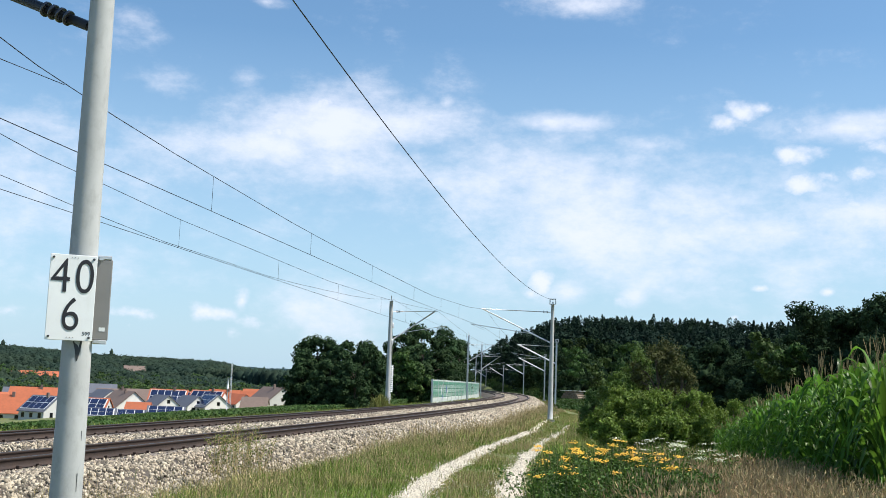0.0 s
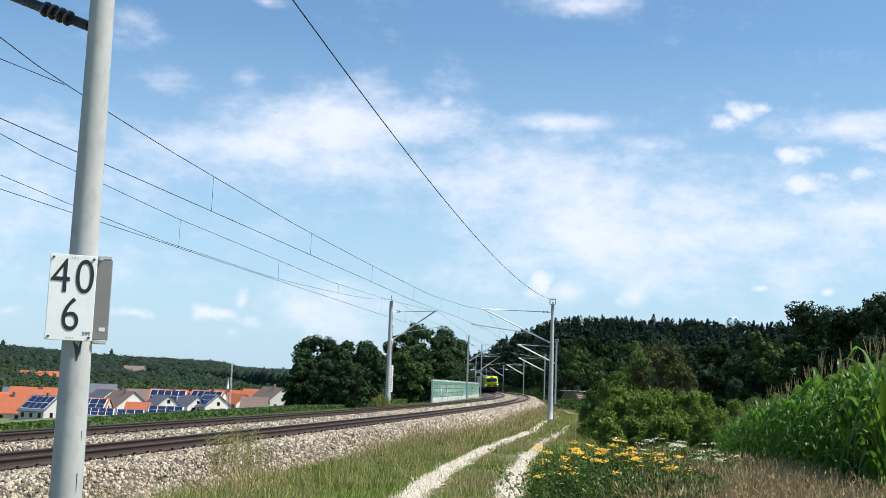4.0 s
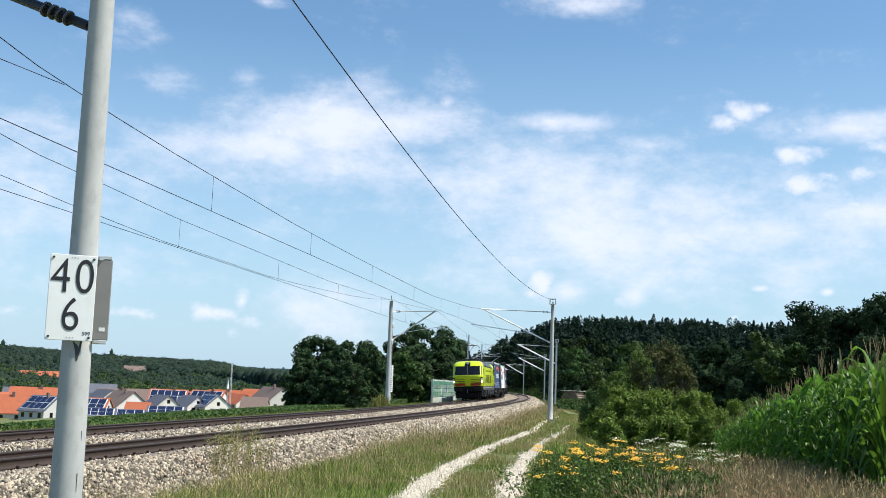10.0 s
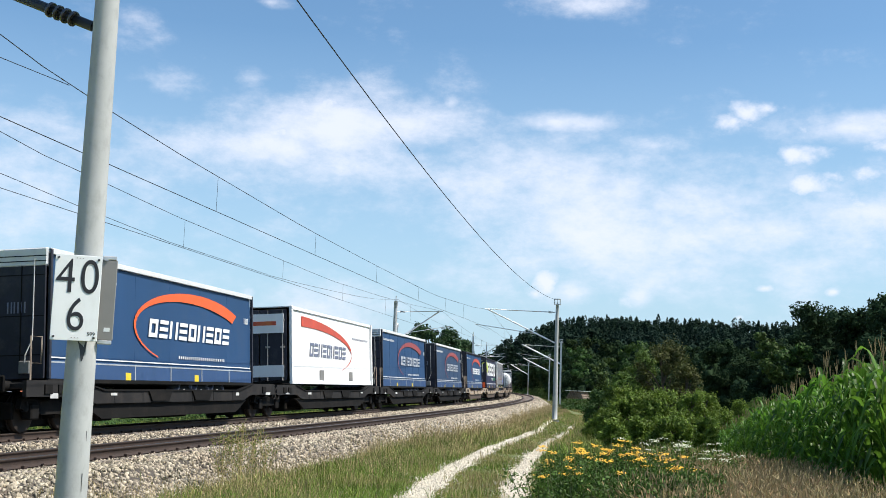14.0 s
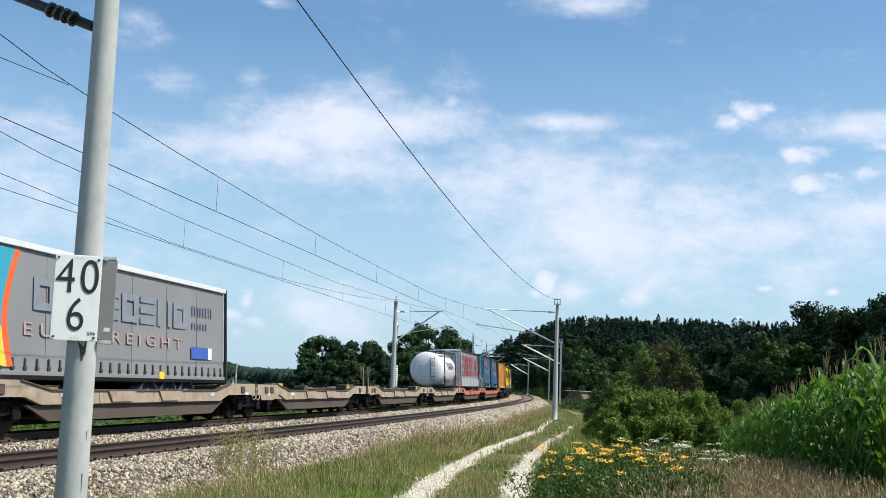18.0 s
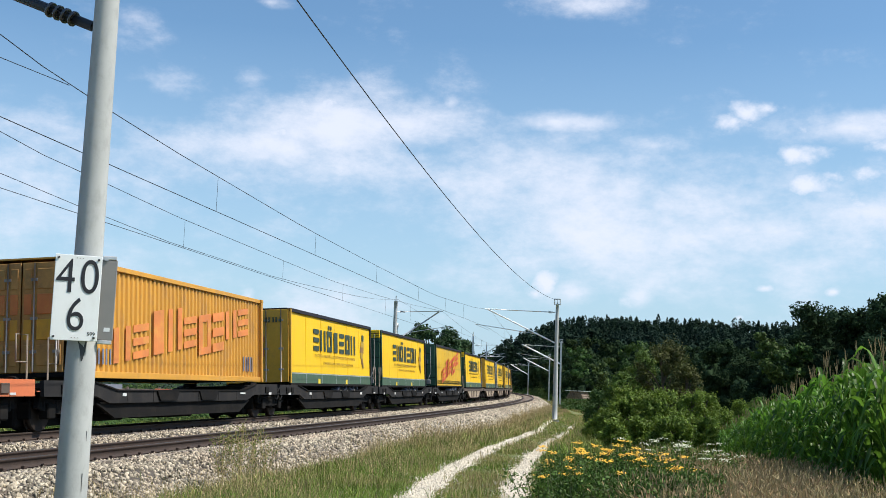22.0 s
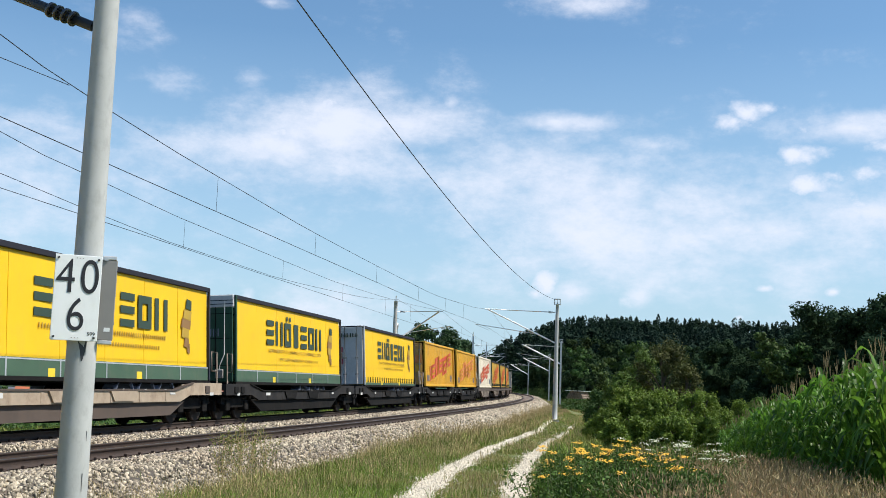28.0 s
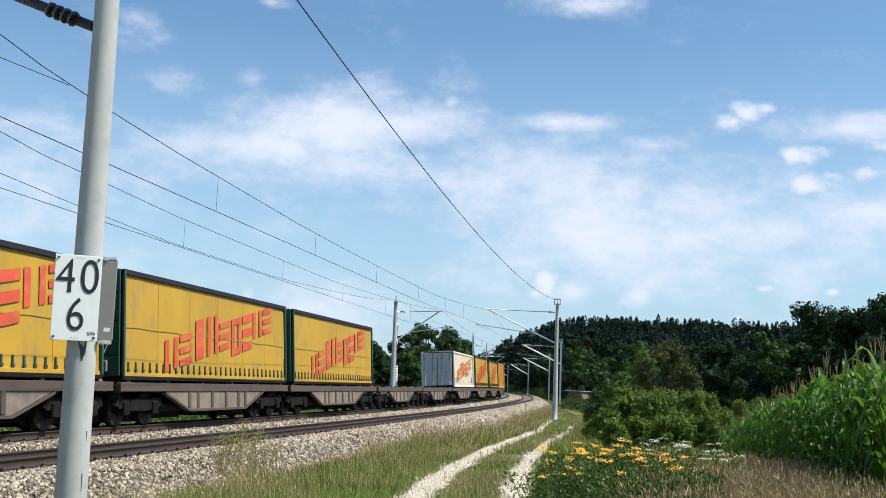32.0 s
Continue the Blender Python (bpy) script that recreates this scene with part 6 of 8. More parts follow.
def pair(a, m, b, paint, low, label, empty=(False, False)):
    pocket_unit(a, m, paint, low, label, (True, False), (True, True), empty=empty[0])
    pocket_unit(m, b, paint, low, label, (False, True), (False, True), empty=empty[1])


pair(18.9, 36.0, 53.2, "wagon_dark", "underframe", DARK)
pair(53.3, 70.2, 88.2, "wagon_dark", "underframe", DARK)
pair(88.3, 105.4, 122.6, "wagon_tan", "wagon_brown", TAN)
pair(122.7, 140.2, 156.6, "wagon_tan", "wagon_brown", "dusty beige pocket wagon with an empty unit", (False, True))
pair(156.8, 174.2, 190.9, "wagon_tan", "wagon_brown", "dusty beige pocket wagon with an empty unit", (True, False))
pocket_unit(191.0, 208.8, "wagon_orange", "wagon_brown", "bright orange pocket wagon with a brown lower side")
pocket_unit(209.0, 232.2, "wagon_orange", "wagon_brown", "bright orange container wagon with a brown lower side")
pair(232.3, 249.0, 265.6, "wagon_dark", "underframe", DARK)
pair(265.7, 282.6, 299.9, "wagon_dark", "underframe", DARK)
for a, b in ((300.0, 317.0), (317.1, 334.5), (334.6, 352.0), (352.1, 369.1)):
    deck_unit(a, b, "wagon_brown", "wagon_tan", "brown container wagon with pale tan side panels")
pair(369.3, 385.9, 402.9, "wagon_tan", "wagon_brown", TAN)
pair(403.0, 420.0, 438.0, "wagon_dark", "underframe", DARK)
pair(438.1, 454.5, 471.0, "wagon_dark", "underframe", DARK)
for a, b in ((471.2, 486.9), (487.0, 502.0), (502.1, 516.4), (516.5, 531.6), (531.8, 545.2), (545.3, 558.8), (559.0, 574.4), (574.5, 589.4), (589.5, 604.4), (604.5, 619.4)):
    deck_unit(a, b, "wagon_brown", "wagon_beige", "grimy brown container wagon with worn beige side panels")


def blue_load(u0, u1, label, face="face_dark", roof="roof_white", bare=False, arc="mark_orange", name="mark_white", cloth="cur_blue"):
    t, h, near, fd = curtain(u0, u1, Z0 - .06, Z1 + 0.06, cloth, face, "board_blue", 0.42, roof, label, header="roof_white" if not bare else None, face_kind="wall", group="blue curtain-sided trailers")
    brand_oval(near, h, NEAR, arc)
    bars(near, 9, -1.55, 4.65, NEAR, 2.42, 2.93, name, 0.20, lean=0.10, form="oeueoueoe", stroke=0.26, label="white shapes of the firm's name")
    bars(near, 14, -h + 0.5, -h + 3.4, NEAR, 3.66, 3.78, "mark_white", 0.3, name="small_print", label="line of small white print")
    bars(near, 12, 0.55, 4.25, NEAR, 1.86, 1.95, "mark_white", 0.3, name="small_print", label="line of small white print")
    bars(near, 2, h - 0.8, h - 0.35, NEAR, 3.2, 3.4, "mark_white", 0.3, name="small_print", label="small white print")
    ln = Shape().box(-h + .15, h - .15, NEAR - .006, NEAR, Z0 + .42, Z0 + .45)
    part("pinstripe", ln, M["mark_white"], near)
    return t


blue_load(20.07, 33.67, "blue curtain-sided trailer with orange arc and white roof edge")
# white hard-sided box
t, h, near = container(38.2, 51.9, Z0 - .05, Z1 + 0.08, "cur_white", "face_dark", "clean white smooth box body with an orange-red arc", ribs=False, edge="cur_white", kind="swap_body")
q = Shape()
P = [(-5.3 + 8.2 * math.sin(f * 2.25), 3.74 - 1.15 * (1 - math.cos(f * 2.25)), 0.20 * (1 - f) ** 1.2 + 0.01) for f in np.linspace(0, 1, 19)]
band(q, [(a, b + c) for a, b, c in P], [(a, b - c) for a, b, c in P], -1.243)
part("swoosh", q, M["mark_faded_red"], near, "orange-red arc")
bars(near, 9, -4.2, 1.8, -1.243, 2.37, 2.93, "mark_grey", 0.22, lean=0.1, form="oeueoueoe", stroke=0.22, label="dark grey shapes of the firm's name")
bars(near, 16, 3.0, 6.2, -1.243, 3.34, 3.44, "mark_grey", 0.35, name="small_print")
for x in (-2.3, 2.7):
    part("grip_recess", Shape().box(x - .32, x + .32, -1.25, -1.238, Z0, Z0 + .55), M["grey_paint"], near, "grey recess for the crane's grip")
pn = Shape().box(-h - .05, -h - .02, -1.0, 1.0, 3.2, 3.95).box(-h - .05, -h - .02, -1.0, 1.0, 1.5, 1.95)
part("door_panel", pn, M["mark_white"], t)
part("door_stripe", Shape().box(-h - .056, -h - .05, -.7, .8, 3.5, 3.66), M["mark_red"], t)

blue_load(54.31, 67.93, "blue curtain-sided trailer with faded red arc beside white box", arc="mark_dull_red", name="mark_silver")
blue_load(72.35, 86.1, "blue curtain-sided trailer with dark sooty end wall", bare=True, arc="mark_dull_red", name="mark_silver", cloth="cur_blue_grey")
blue_load(89.7, 103.1, "sooty dark blue curtain-sided trailer on beige wagon", roof="roof_dark", bare=True, arc="mark_faded_red")

# navy trailer
t, h, near, fd = curtain(107.6, 121.25, Z0 - .03, Z1 + .06, "cur_navy", "face_dark", "cur_navy", 0.42, "roof_dark", "navy curtain-sided trailer with big white bars and lime leaf", face_kind="wall", group="curtain-sided trailers")
bars(near, 8, -4.7, 6.0, NEAR, 2.47, 3.78, "mark_white", 0.12, form="oeueoeuo", stroke=0.30, label="big white shapes of the firm's name")
def leaf_points():
    for tip in ((-1.25, 0.75), (-0.95, 0.12), (-1.05, -0.38), (0.75, 0.10), (0.55, -0.30), (-0.15, -0.55), (0.25, 0.40)):
        n = Vector((-tip[1], tip[0])).normalized() * 0.13
        yield [(-0.2 - n.x, -n.y), (tip[0] * .5 - n.x * 1.2, tip[1] * .5 - n.y * 1.2), tip, (tip[0] * .5 + n.x * 1.2, tip[1] * .5 + n.y * 1.2), (-0.2 + n.x, n.y)]


for k, pts in enumerate(leaf_points()):
    part("leaf_mark", Shape().prism([(-4.6 + a, 3.2 + b) for a, b in pts], NEAR - .01 - .001 * k, NEAR - .003, "y"), M["mark_lime"], near, "lime-green feather of the mark")
    part("leaf_mark", Shape().prism([(-0.25 + a * .8, 3.2 + b * .8) for a, b in pts], -h - .05 - .001 * k, -h - .04, "x"), M["mark_lime"], t, "lime-green feather of the mark")
words(near, "LOGISTICS.", 0.7, 3.1, NEAR, 2.0, 2.28, "mark_white", "slogan", "white slogan")
words(near, "TOMORROW.", 3.3, 5.7, NEAR, 2.0, 2.28, "mark_green", "slogan", "green slogan")
part("pinstripe", Shape().box(-h + .15, h - .15, NEAR - .006, NEAR, Z0 + .38, Z0 + .42), M["mark_white"], near)
part("green_label", Shape().box(h - .8, h - .42, NEAR - .006, NEAR, 3.15, 3.5), M["mark_green"], near)
bars(t, 8, -1.0, 1.0, 0, 1.9, 2.1, "mark_grey", 0.2).matrix_local = Matrix.Translation((-h - .035, 0, 0)) @ Matrix.Rotation(-math.pi / 2, 4, "Z")
bars(t, 1, -0.2, 1.05, 0, 2.75, 3.65, "face_grey", 0.0, name="face_mark").matrix_local = Matrix.Translation((-h - .035, 0, 0)) @ Matrix.Rotation(-math.pi / 2, 4, "Z")
part("foot_board", Shape().box(-h - .045, -h - .03, -1.2, -.5, Z0, Z0 + .5), M["mark_orange"], t, "orange-red foot board")

# grey trailer with a coloured arc at its head
t, h, near, fd = curtain(124.1, 137.5, Z0, Z1 + .05, "cur_grey", "cur_white", "cur_grey", 0.10, "roof_white", "grey curtain-sided trailer with teal and orange arc", face_kind="doors", straps=26, group="curtain-sided trailers")
bars(near, 8, -5.1, 3.6, NEAR, 2.75, 3.5, "mark_slate", 0.14, form="oeueoeuo", stroke=0.27, label="slate blue shapes of the firm's name")
bars(near, 4, 3.9, 5.6, NEAR, 3.2, 3.5, "mark_grey", 0.35, name="small_print")
bars(near, 3, 3.9, 5.2, NEAR, 2.8, 3.0, "mark_grey", 0.35, name="small_print")
words(near, "E U R O F R E I G H T", -5.4, 3.2, NEAR, 2.16, 2.46, "mark_faint_red", "lettering", "widely spaced thin red capitals")
part("flag", Shape().box(3.9, 5.2, NEAR - .006, NEAR, 1.9, 2.25), M["mark_flag"], near, "small blue flag")
part("flag", Shape().box(5.22, 5.5, NEAR - .006, NEAR, 1.9, 2.25), M["mark_white"], near, "white flag stripe")
q1, q2, q3 = Shape(), Shape(), Shape()
for k in range(12):
    z0, z1 = [1.45 + (Z1 - .15 - 1.45) * (k + d) / 12 for d in (0, 1)]
    e0, e1 = [0.35 + 1.1 * (abs((k + d) / 12 - 0.42)) ** 1.6 * 1.3 for d in (0, 1)]
    x = -h + 0.12
    q1.prism([(x, z0), (x + e0 * .8, z0), (x + e1 * .8, z1), (x, z1)], NEAR - .004, NEAR + .002, "y")
    q2.prism([(x + e0 * .8, z0), (x + e0 * .8 + .22, z0), (x + e1 * .8 + .22, z1), (x + e1 * .8, z1)], NEAR - .004, NEAR + .002, "y")
    if k < 4:
        q3.prism([(x, z0), (x + e0 * .75, z0), (x + e1 * .75, z1), (x, z1)], NEAR - .008, NEAR - .004, "y")
part("teal_arc", q1, M["mark_teal"], near)
part("orange_arc", q2, M["mark_orange"], near)
part("yellow_arc", q3, M["yellow_part"], near)

tank(183.0, 189.06)

# silver trailer with crimson name
t, h, near, fd = curtain(192.3, 205.95, Z0 + .05, Z1 + .12, "cur_grey", "face_grey", "board_silver", 0.68, "roof_dark", "silver-grey curtain trailer with big crimson name bars", face_kind="wall", header="roof_white", group="curtain-sided trailers")
bars(near, 6, -6.1, 2.8, NEAR, 2.22, 3.82, "mark_crimson", 0.12, form="eoueoe", stroke=0.32, label="big crimson shapes of the firm's name")
bars(near, 2, 3.6, 6.3, NEAR, 2.28, 3.7, "mark_crimson", 0.12, form="oe", stroke=0.32, label="big crimson shapes of the firm's name")

for a, b in ((212.2, 219.9), (222.65, 230.35)):
    t, h, near, fd = curtain(a, b, Z0 + .03, Z1 + .2, "cur_dusty_blue", "face_sky", "cur_dusty_blue", 0.10, "roof_dark", "short blue curtain swap body with mountain picture end", trailer=False, face_kind="wall", straps=16, strap="cur_navy", group="blue swap bodies")
    q = Shape()
    P = [(-2.9 + 5.2 * math.sin(f * 1.5), 3.7 - 1.5 * (1 - math.cos(f * 1.5)), 0.19 * (1 - f) ** 1.1 + 0.01) for f in np.linspace(0, 1, 15)]
    band(q, [(a_, b_ + c_) for a_, b_, c_ in P], [(a_, b_ - c_) for a_, b_, c_ in P], NEAR)
    part("swoosh", q, M["mark_faded_red"], near, "orange-red brush-stroke arc")
    bars(near, 9, -2.4, 2.0, NEAR, 2.58, 2.98, "mark_slate", 0.18, lean=0.08, form="oeueoueoe", label="faded shapes of the firm's name")
    for x in (-2.0, 2.2):
        part("grapple_plate", Shape().box(x - .16, x + .16, NEAR - .02, NEAR, Z0 - .05, Z0 + .3), M["yellow_part"], t, "yellow plate where the crane grips")
    mt = Shape()
    for k in range(5):
        y = -1.1 + .44 * k
        mt.prism([(y, 2.1), (y + .6, 2.0), (y + .3, 2.75 + .25 * (k % 2))], -h - .04, -h - .034, "x")
    part("picture", mt, M["face_grey"], t, "pale mountain shapes on the end wall")
    bars(t, 5, -0.9, 0.9, 0, 3.1, 3.5, "mark_pale_red", 0.2).matrix_local = Matrix.Translation((-h - .035, 0, 0)) @ Matrix.Rotation(-math.pi / 2, 4, "Z")


def diag_name(near, y, h, mat, x0, x1, z0, hh, rise):
    bars(near, 9, x0, x1, y, z0, z0 + hh, mat, 0.14, rise, label="orange-red shapes of the firm's name, rising", tall=(2, 3), deep=(5, 6), form="ueiueoeue", stroke=0.30)


def old_box(u0, u1, mat, door, label, mark="mark_red", z1=Z1):
    t, h, near = container(u0, u1, Z0 - .02, z1, mat, door, label, group="corrugated containers")
    diag_name(near, -1.244, h, mark, -4.6, 5.6, 1.62, 0.92, 1.25)
    g = np.random.default_rng(int(u0))
    if door in ("face_wood", "face_cream"):
        paints = ("face_wood", "face_orange", "mark_pale_red", "face_wood") if door == "face_wood" else ("face_wood", "box_white", "mark_pale_red", "box_white")
        zs = np.linspace(Z0 + 0.22, z1 - 0.22, 5)
        for k in range(4):
            for a, b in ((-1.06, -0.98), (-0.88, -0.42), (-0.28, -0.08), (0.08, 0.28), (0.42, 0.88)):
                part("door_panel", Shape().box(-h - 0.03, -h - 0.008, a, b, zs[k] + 0.06, zs[k + 1] - 0.06, 0.012), M[paints[k]], t, "pressed steel door panel")
    bars(near, 3, -5.8, -4.6, -1.244, 1.6, 2.0, "mark_grey", 0.25, name="graffiti", label="smeared dark graffiti")
    bars(near, 3, 5.0, 6.0, -1.244, 1.6, 2.1, "mark_grey", 0.3, name="graffiti", label="smeared dark graffiti")
    return t


old_box(233.75, 247.45, "box_orange", "face_wood", "orange-yellow corrugated container with faded red bars", "mark_pale_red")


def yellow_trailer(u0, u1, label, face="face_orange", kind="doors", green=0.42, straps=0, header=None, z0=Z0):
    t, h, near, fd = curtain(u0, u1, z0 - .02, Z1 - .02, "cur_yellow", face, "board_green", green, "roof_dark", label, face_kind=kind, straps=straps, header=header, group="yellow curtain-sided trailers")
    bars(near, 7, -3.6, 3.8, NEAR, 2.62, 3.52, "mark_green_dark", 0.22, form="euoieou", stroke=0.29, label="dark green shapes of the firm's name")
    dots = Shape()
    for x in (-1.15, -.78):
        dots.box(x, x + .2, NEAR - .004, NEAR + .002, 3.60, 3.76, 0)
    part("name_dots", dots, M["mark_green_dark"], near)
    bars(near, 26, -3.3, 3.6, NEAR, 2.36, 2.48, "mark_ochre", 0.3, name="small_print", label="line of small ochre print")
    bars(near, 18, -2.0, 3.2, NEAR, 2.08, 2.18, "mark_ochre", 0.3, name="small_print", label="line of small ochre print")
    lg = Shape()
    for k, (x, z, w, mm) in enumerate(((5.2, 3.38, .42, "mark_green_dark"), (5.1, 3.06, .62, "mark_ochre"), (5.0, 2.80, .72, "mark_brown"), (4.95, 2.52, .55, "mark_ochre"), (5.05, 2.24, .36, "mark_brown"), (5.2, 2.08, .2, "mark_brown"))):
        lg = Shape().prism([(x - w * .5, z), (x + w * .45, z - .05), (x + w * .5, z + .24), (x - w * .35, z + .29)], NEAR - .004, NEAR + .002, "y")
        part("map_emblem", lg, M[mm], near, "patch of a tall ochre and brown emblem")
    if face in ("face_orange", "face_grey"):
        bars(t, 7, -1.0, 1.0, 0, 3.6, 3.8, "mark_green_dark", 0.2).matrix_local = Matrix.Translation((-h - .09, 0, 0)) @ Matrix.Rotation(-math.pi / 2, 4, "Z")
        for (y, z, w, m) in ((.12, 3.25, .16, "mark_green_dark"), (0, 3.0, .26, "mark_crimson"), (.08, 2.7, .3, "mark_brown"), (-.05, 2.42, .22, "mark_crimson"), (.02, 2.1, .18, "mark_brown")):
            part("emblem_patch", Shape().box(-h - .095, -h - .085, y - w, y + w, z - .14, z + .12), M[m], t)
    return t


def green_yellow(u0, u1, label, wagon_only=False):
    cloth = "cur_worn_yellow" if wagon_only else "cur_old_yellow"
    t, h, near, fd = curtain(u0, u1, Z0 + .05, Z1 - .03, cloth, "face_green", cloth, 0.10, "roof_dark", label, face_kind="wall", straps=30, trailer=not wagon_only, group="dark green and yellow trailers", back="face_green", yellow=False)
    diag_name(near, NEAR, h, "mark_red", -4.2, 5.3, 1.45, 0.90, 1.65)
    ln = Shape().prism([(-h + .2, 2.62), (h - .2, 2.60), (h - .2, 2.625), (-h + .2, 2.645)], NEAR - .003, NEAR + .001, "y")
    part("seam_line", ln, M["mark_ochre"], near)
    return t


yellow_trailer(250.7, 264.3, "yellow curtain trailer with green boards and orange end")
yellow_trailer(266.8, 280.4, "yellow curtain trailer with dark green end, yellow header", "face_green", "wall", header="cur_yellow")
green_yellow(285.0, 298.7, "worn yellow curtain trailer with green end, red bars")
yellow_trailer(301.3, 314.9, "yellow curtain trailer with dark green end wall", "face_green", "wall", header="cur_yellow")
yellow_trailer(319.35, 332.98, "yellow curtain trailer with printed orange end", "face_orange")
yellow_trailer(336.1, 349.72, "yellow curtain trailer with grey end and dark straps", "face_grey", "wall", 0.12, 22, header="face_grey")
yellow_trailer(354.6, 368.3, "yellow curtain trailer with printed orange end", "face_orange")
yellow_trailer(369.9, 383.47, "yellow curtain trailer with a row of dark straps", "face_grey", "wall", 0.12, 22)
yellow_trailer(388.35, 401.9, "yellow curtain trailer with printed orange end, beige wagon", "face_orange")
yellow_trailer(404.2, 417.8, "yellow curtain trailer with a dark end wall", "face_green", "wall", header="face_grey")
yellow_trailer(422.35, 436.0, "yellow curtain trailer with grey printed rear doors", "face_grey", "doors", 0.12, 24)
old_box(439.9, 453.6, "box_yellow", "face_wood", "golden corrugated container with red bars and rusty doors")
old_box(455.35, 469.1, "box_yellow", "face_wood", "golden corrugated container with faded red name bars", "mark_pale_red")
old_box(472.5, 486.2, "box_white", "face_cream", "grimy white corrugated container with red name bars", "mark_red")
green_yellow(487.4, 501.2, "worn yellow curtain body with green posts, red bars", True)
green_yellow(502.3, 515.95, "worn yellow curtain body with green posts, red bars", True)
green_yellow(516.9, 530.5, "faded yellow curtain body with dark green posts", True)
old_box(560.1, 573.9, "box_white", "face_grey", "white ribbed container with grey doors", "mark_pale_red", 4.0)
green_yellow(575.2, 588.8, "faded yellow curtain body with dark green posts", True)
green_yellow(590.2, 603.8, "faded yellow curtain body with dark green posts", True)
old_box(605.2, 618.9, "box_orange", "face_wood", "orange corrugated steel container at the train's end", "mark_pale_red")


# ---------------------------------------------------------------- the run
def motions():
    for ob, u, z in MOVING:
        walk(ob, [(float(t), track_pose(train_s(u, t), z=z)) for t in range(0, 33, 2)])
# ---------------------------------------------------------------- plants and the wider place
def place(px, py, d):
    """The point that stands d metres ahead in a given direction of view."""
    w = sky_way(px, py)
    return EYE + w * (d / w.y)


def lump(sub):
    bm = bmesh.new()
    bmesh.ops.create_icosphere(bm, subdivisions=sub, radius=1.0)
    v = np.array([v.co[:] for v in bm.verts])
    f = np.array([[v.index for v in f.verts] for f in bm.faces])
    bm.free()
    return v, f


def broadleaf(name, x, y, height, width, mat, label, group="", seed=0, n=5200, leaf=0.22, base=None, lobes=16, low=0.12, category="tree", clump=1.0, jitter=0.012):
    """A tree or bush: tapered trunk, limbs and a crown of leaf clumps with gaps."""
    g = np.random.default_rng(seed)
    z = float(ground_z(np.array([x]), np.array([y]))[0]) if base is None else base
    t = thing(name, Matrix.Translation((x, y, z - 0.1)), label, category, group)
    c = []
    for k in range(lobes):
        a, f = g.uniform(0, 2 * math.pi), g.random()
        h = low + (0.93 - low) * ((k + 0.5) / lobes)
        spread = math.sin(math.pi * min(1, 0.18 + 0.78 * (h - low) / (1 - low))) ** 0.7
        r = width * 0.5 * spread * g.uniform(0.35, 0.85)
        c.append((r * math.cos(a), r * math.sin(a), height * h))
    c = np.array(c)
    rad = clump * width * g.uniform(0.15, 0.27, lobes) * (1.1 - 0.35 * c[:, 2] / height)
    limbs = Shape()
    r0 = 0.022 * height + 0.03
    limbs.tube([(0, 0, 0), (0.03 * height * g.normal() * .3, 0.0, height * 0.3), (0.02 * height * g.normal() * .4, 0.02, height * 0.62), (0, 0, height * 0.86)], [r0, r0 * .8, r0 * .45, r0 * .12], 8)
    part("trunk", limbs, M["bark"], t)
    lb = Shape()
    for k in range(0, lobes, 2):
        zz = max(0.15 * height, c[k][2] - 0.22 * height)
        lb.tube([(0, 0, zz), (c[k][0] * .5, c[k][1] * .5, (zz + c[k][2]) / 2 + .05 * height), tuple(c[k])], [r0 * .4, r0 * .25, r0 * .08], 5)
    part("branching", lb, M["bark"], t)
    p, out = crown_cloud(c, rad, int(n * 1.7), g)
    p = p + g.normal(0, jitter * width, p.shape) * (g.random((len(p), 1)) < 0.5)
    k = p[:, 2] > 0.05
    v, f = foliage(p[k], out[k], leaf, g)
    part("crown", quick_mesh("crown", v, f, [M[mat]]), None, t)
    v0, f0 = lump(2)
    V = [v0 * g.uniform(0.45, 1.1, (len(v0), 1)) * (0.50 * r_) + c_ for c_, r_ in zip(c, rad)]
    F = [f0 + k * len(v0) for k in range(lobes)]
    part("inner_foliage", quick_mesh("inner_foliage", np.concatenate(V), np.concatenate(F), [M[mat]], None, True), None, t)
    return t


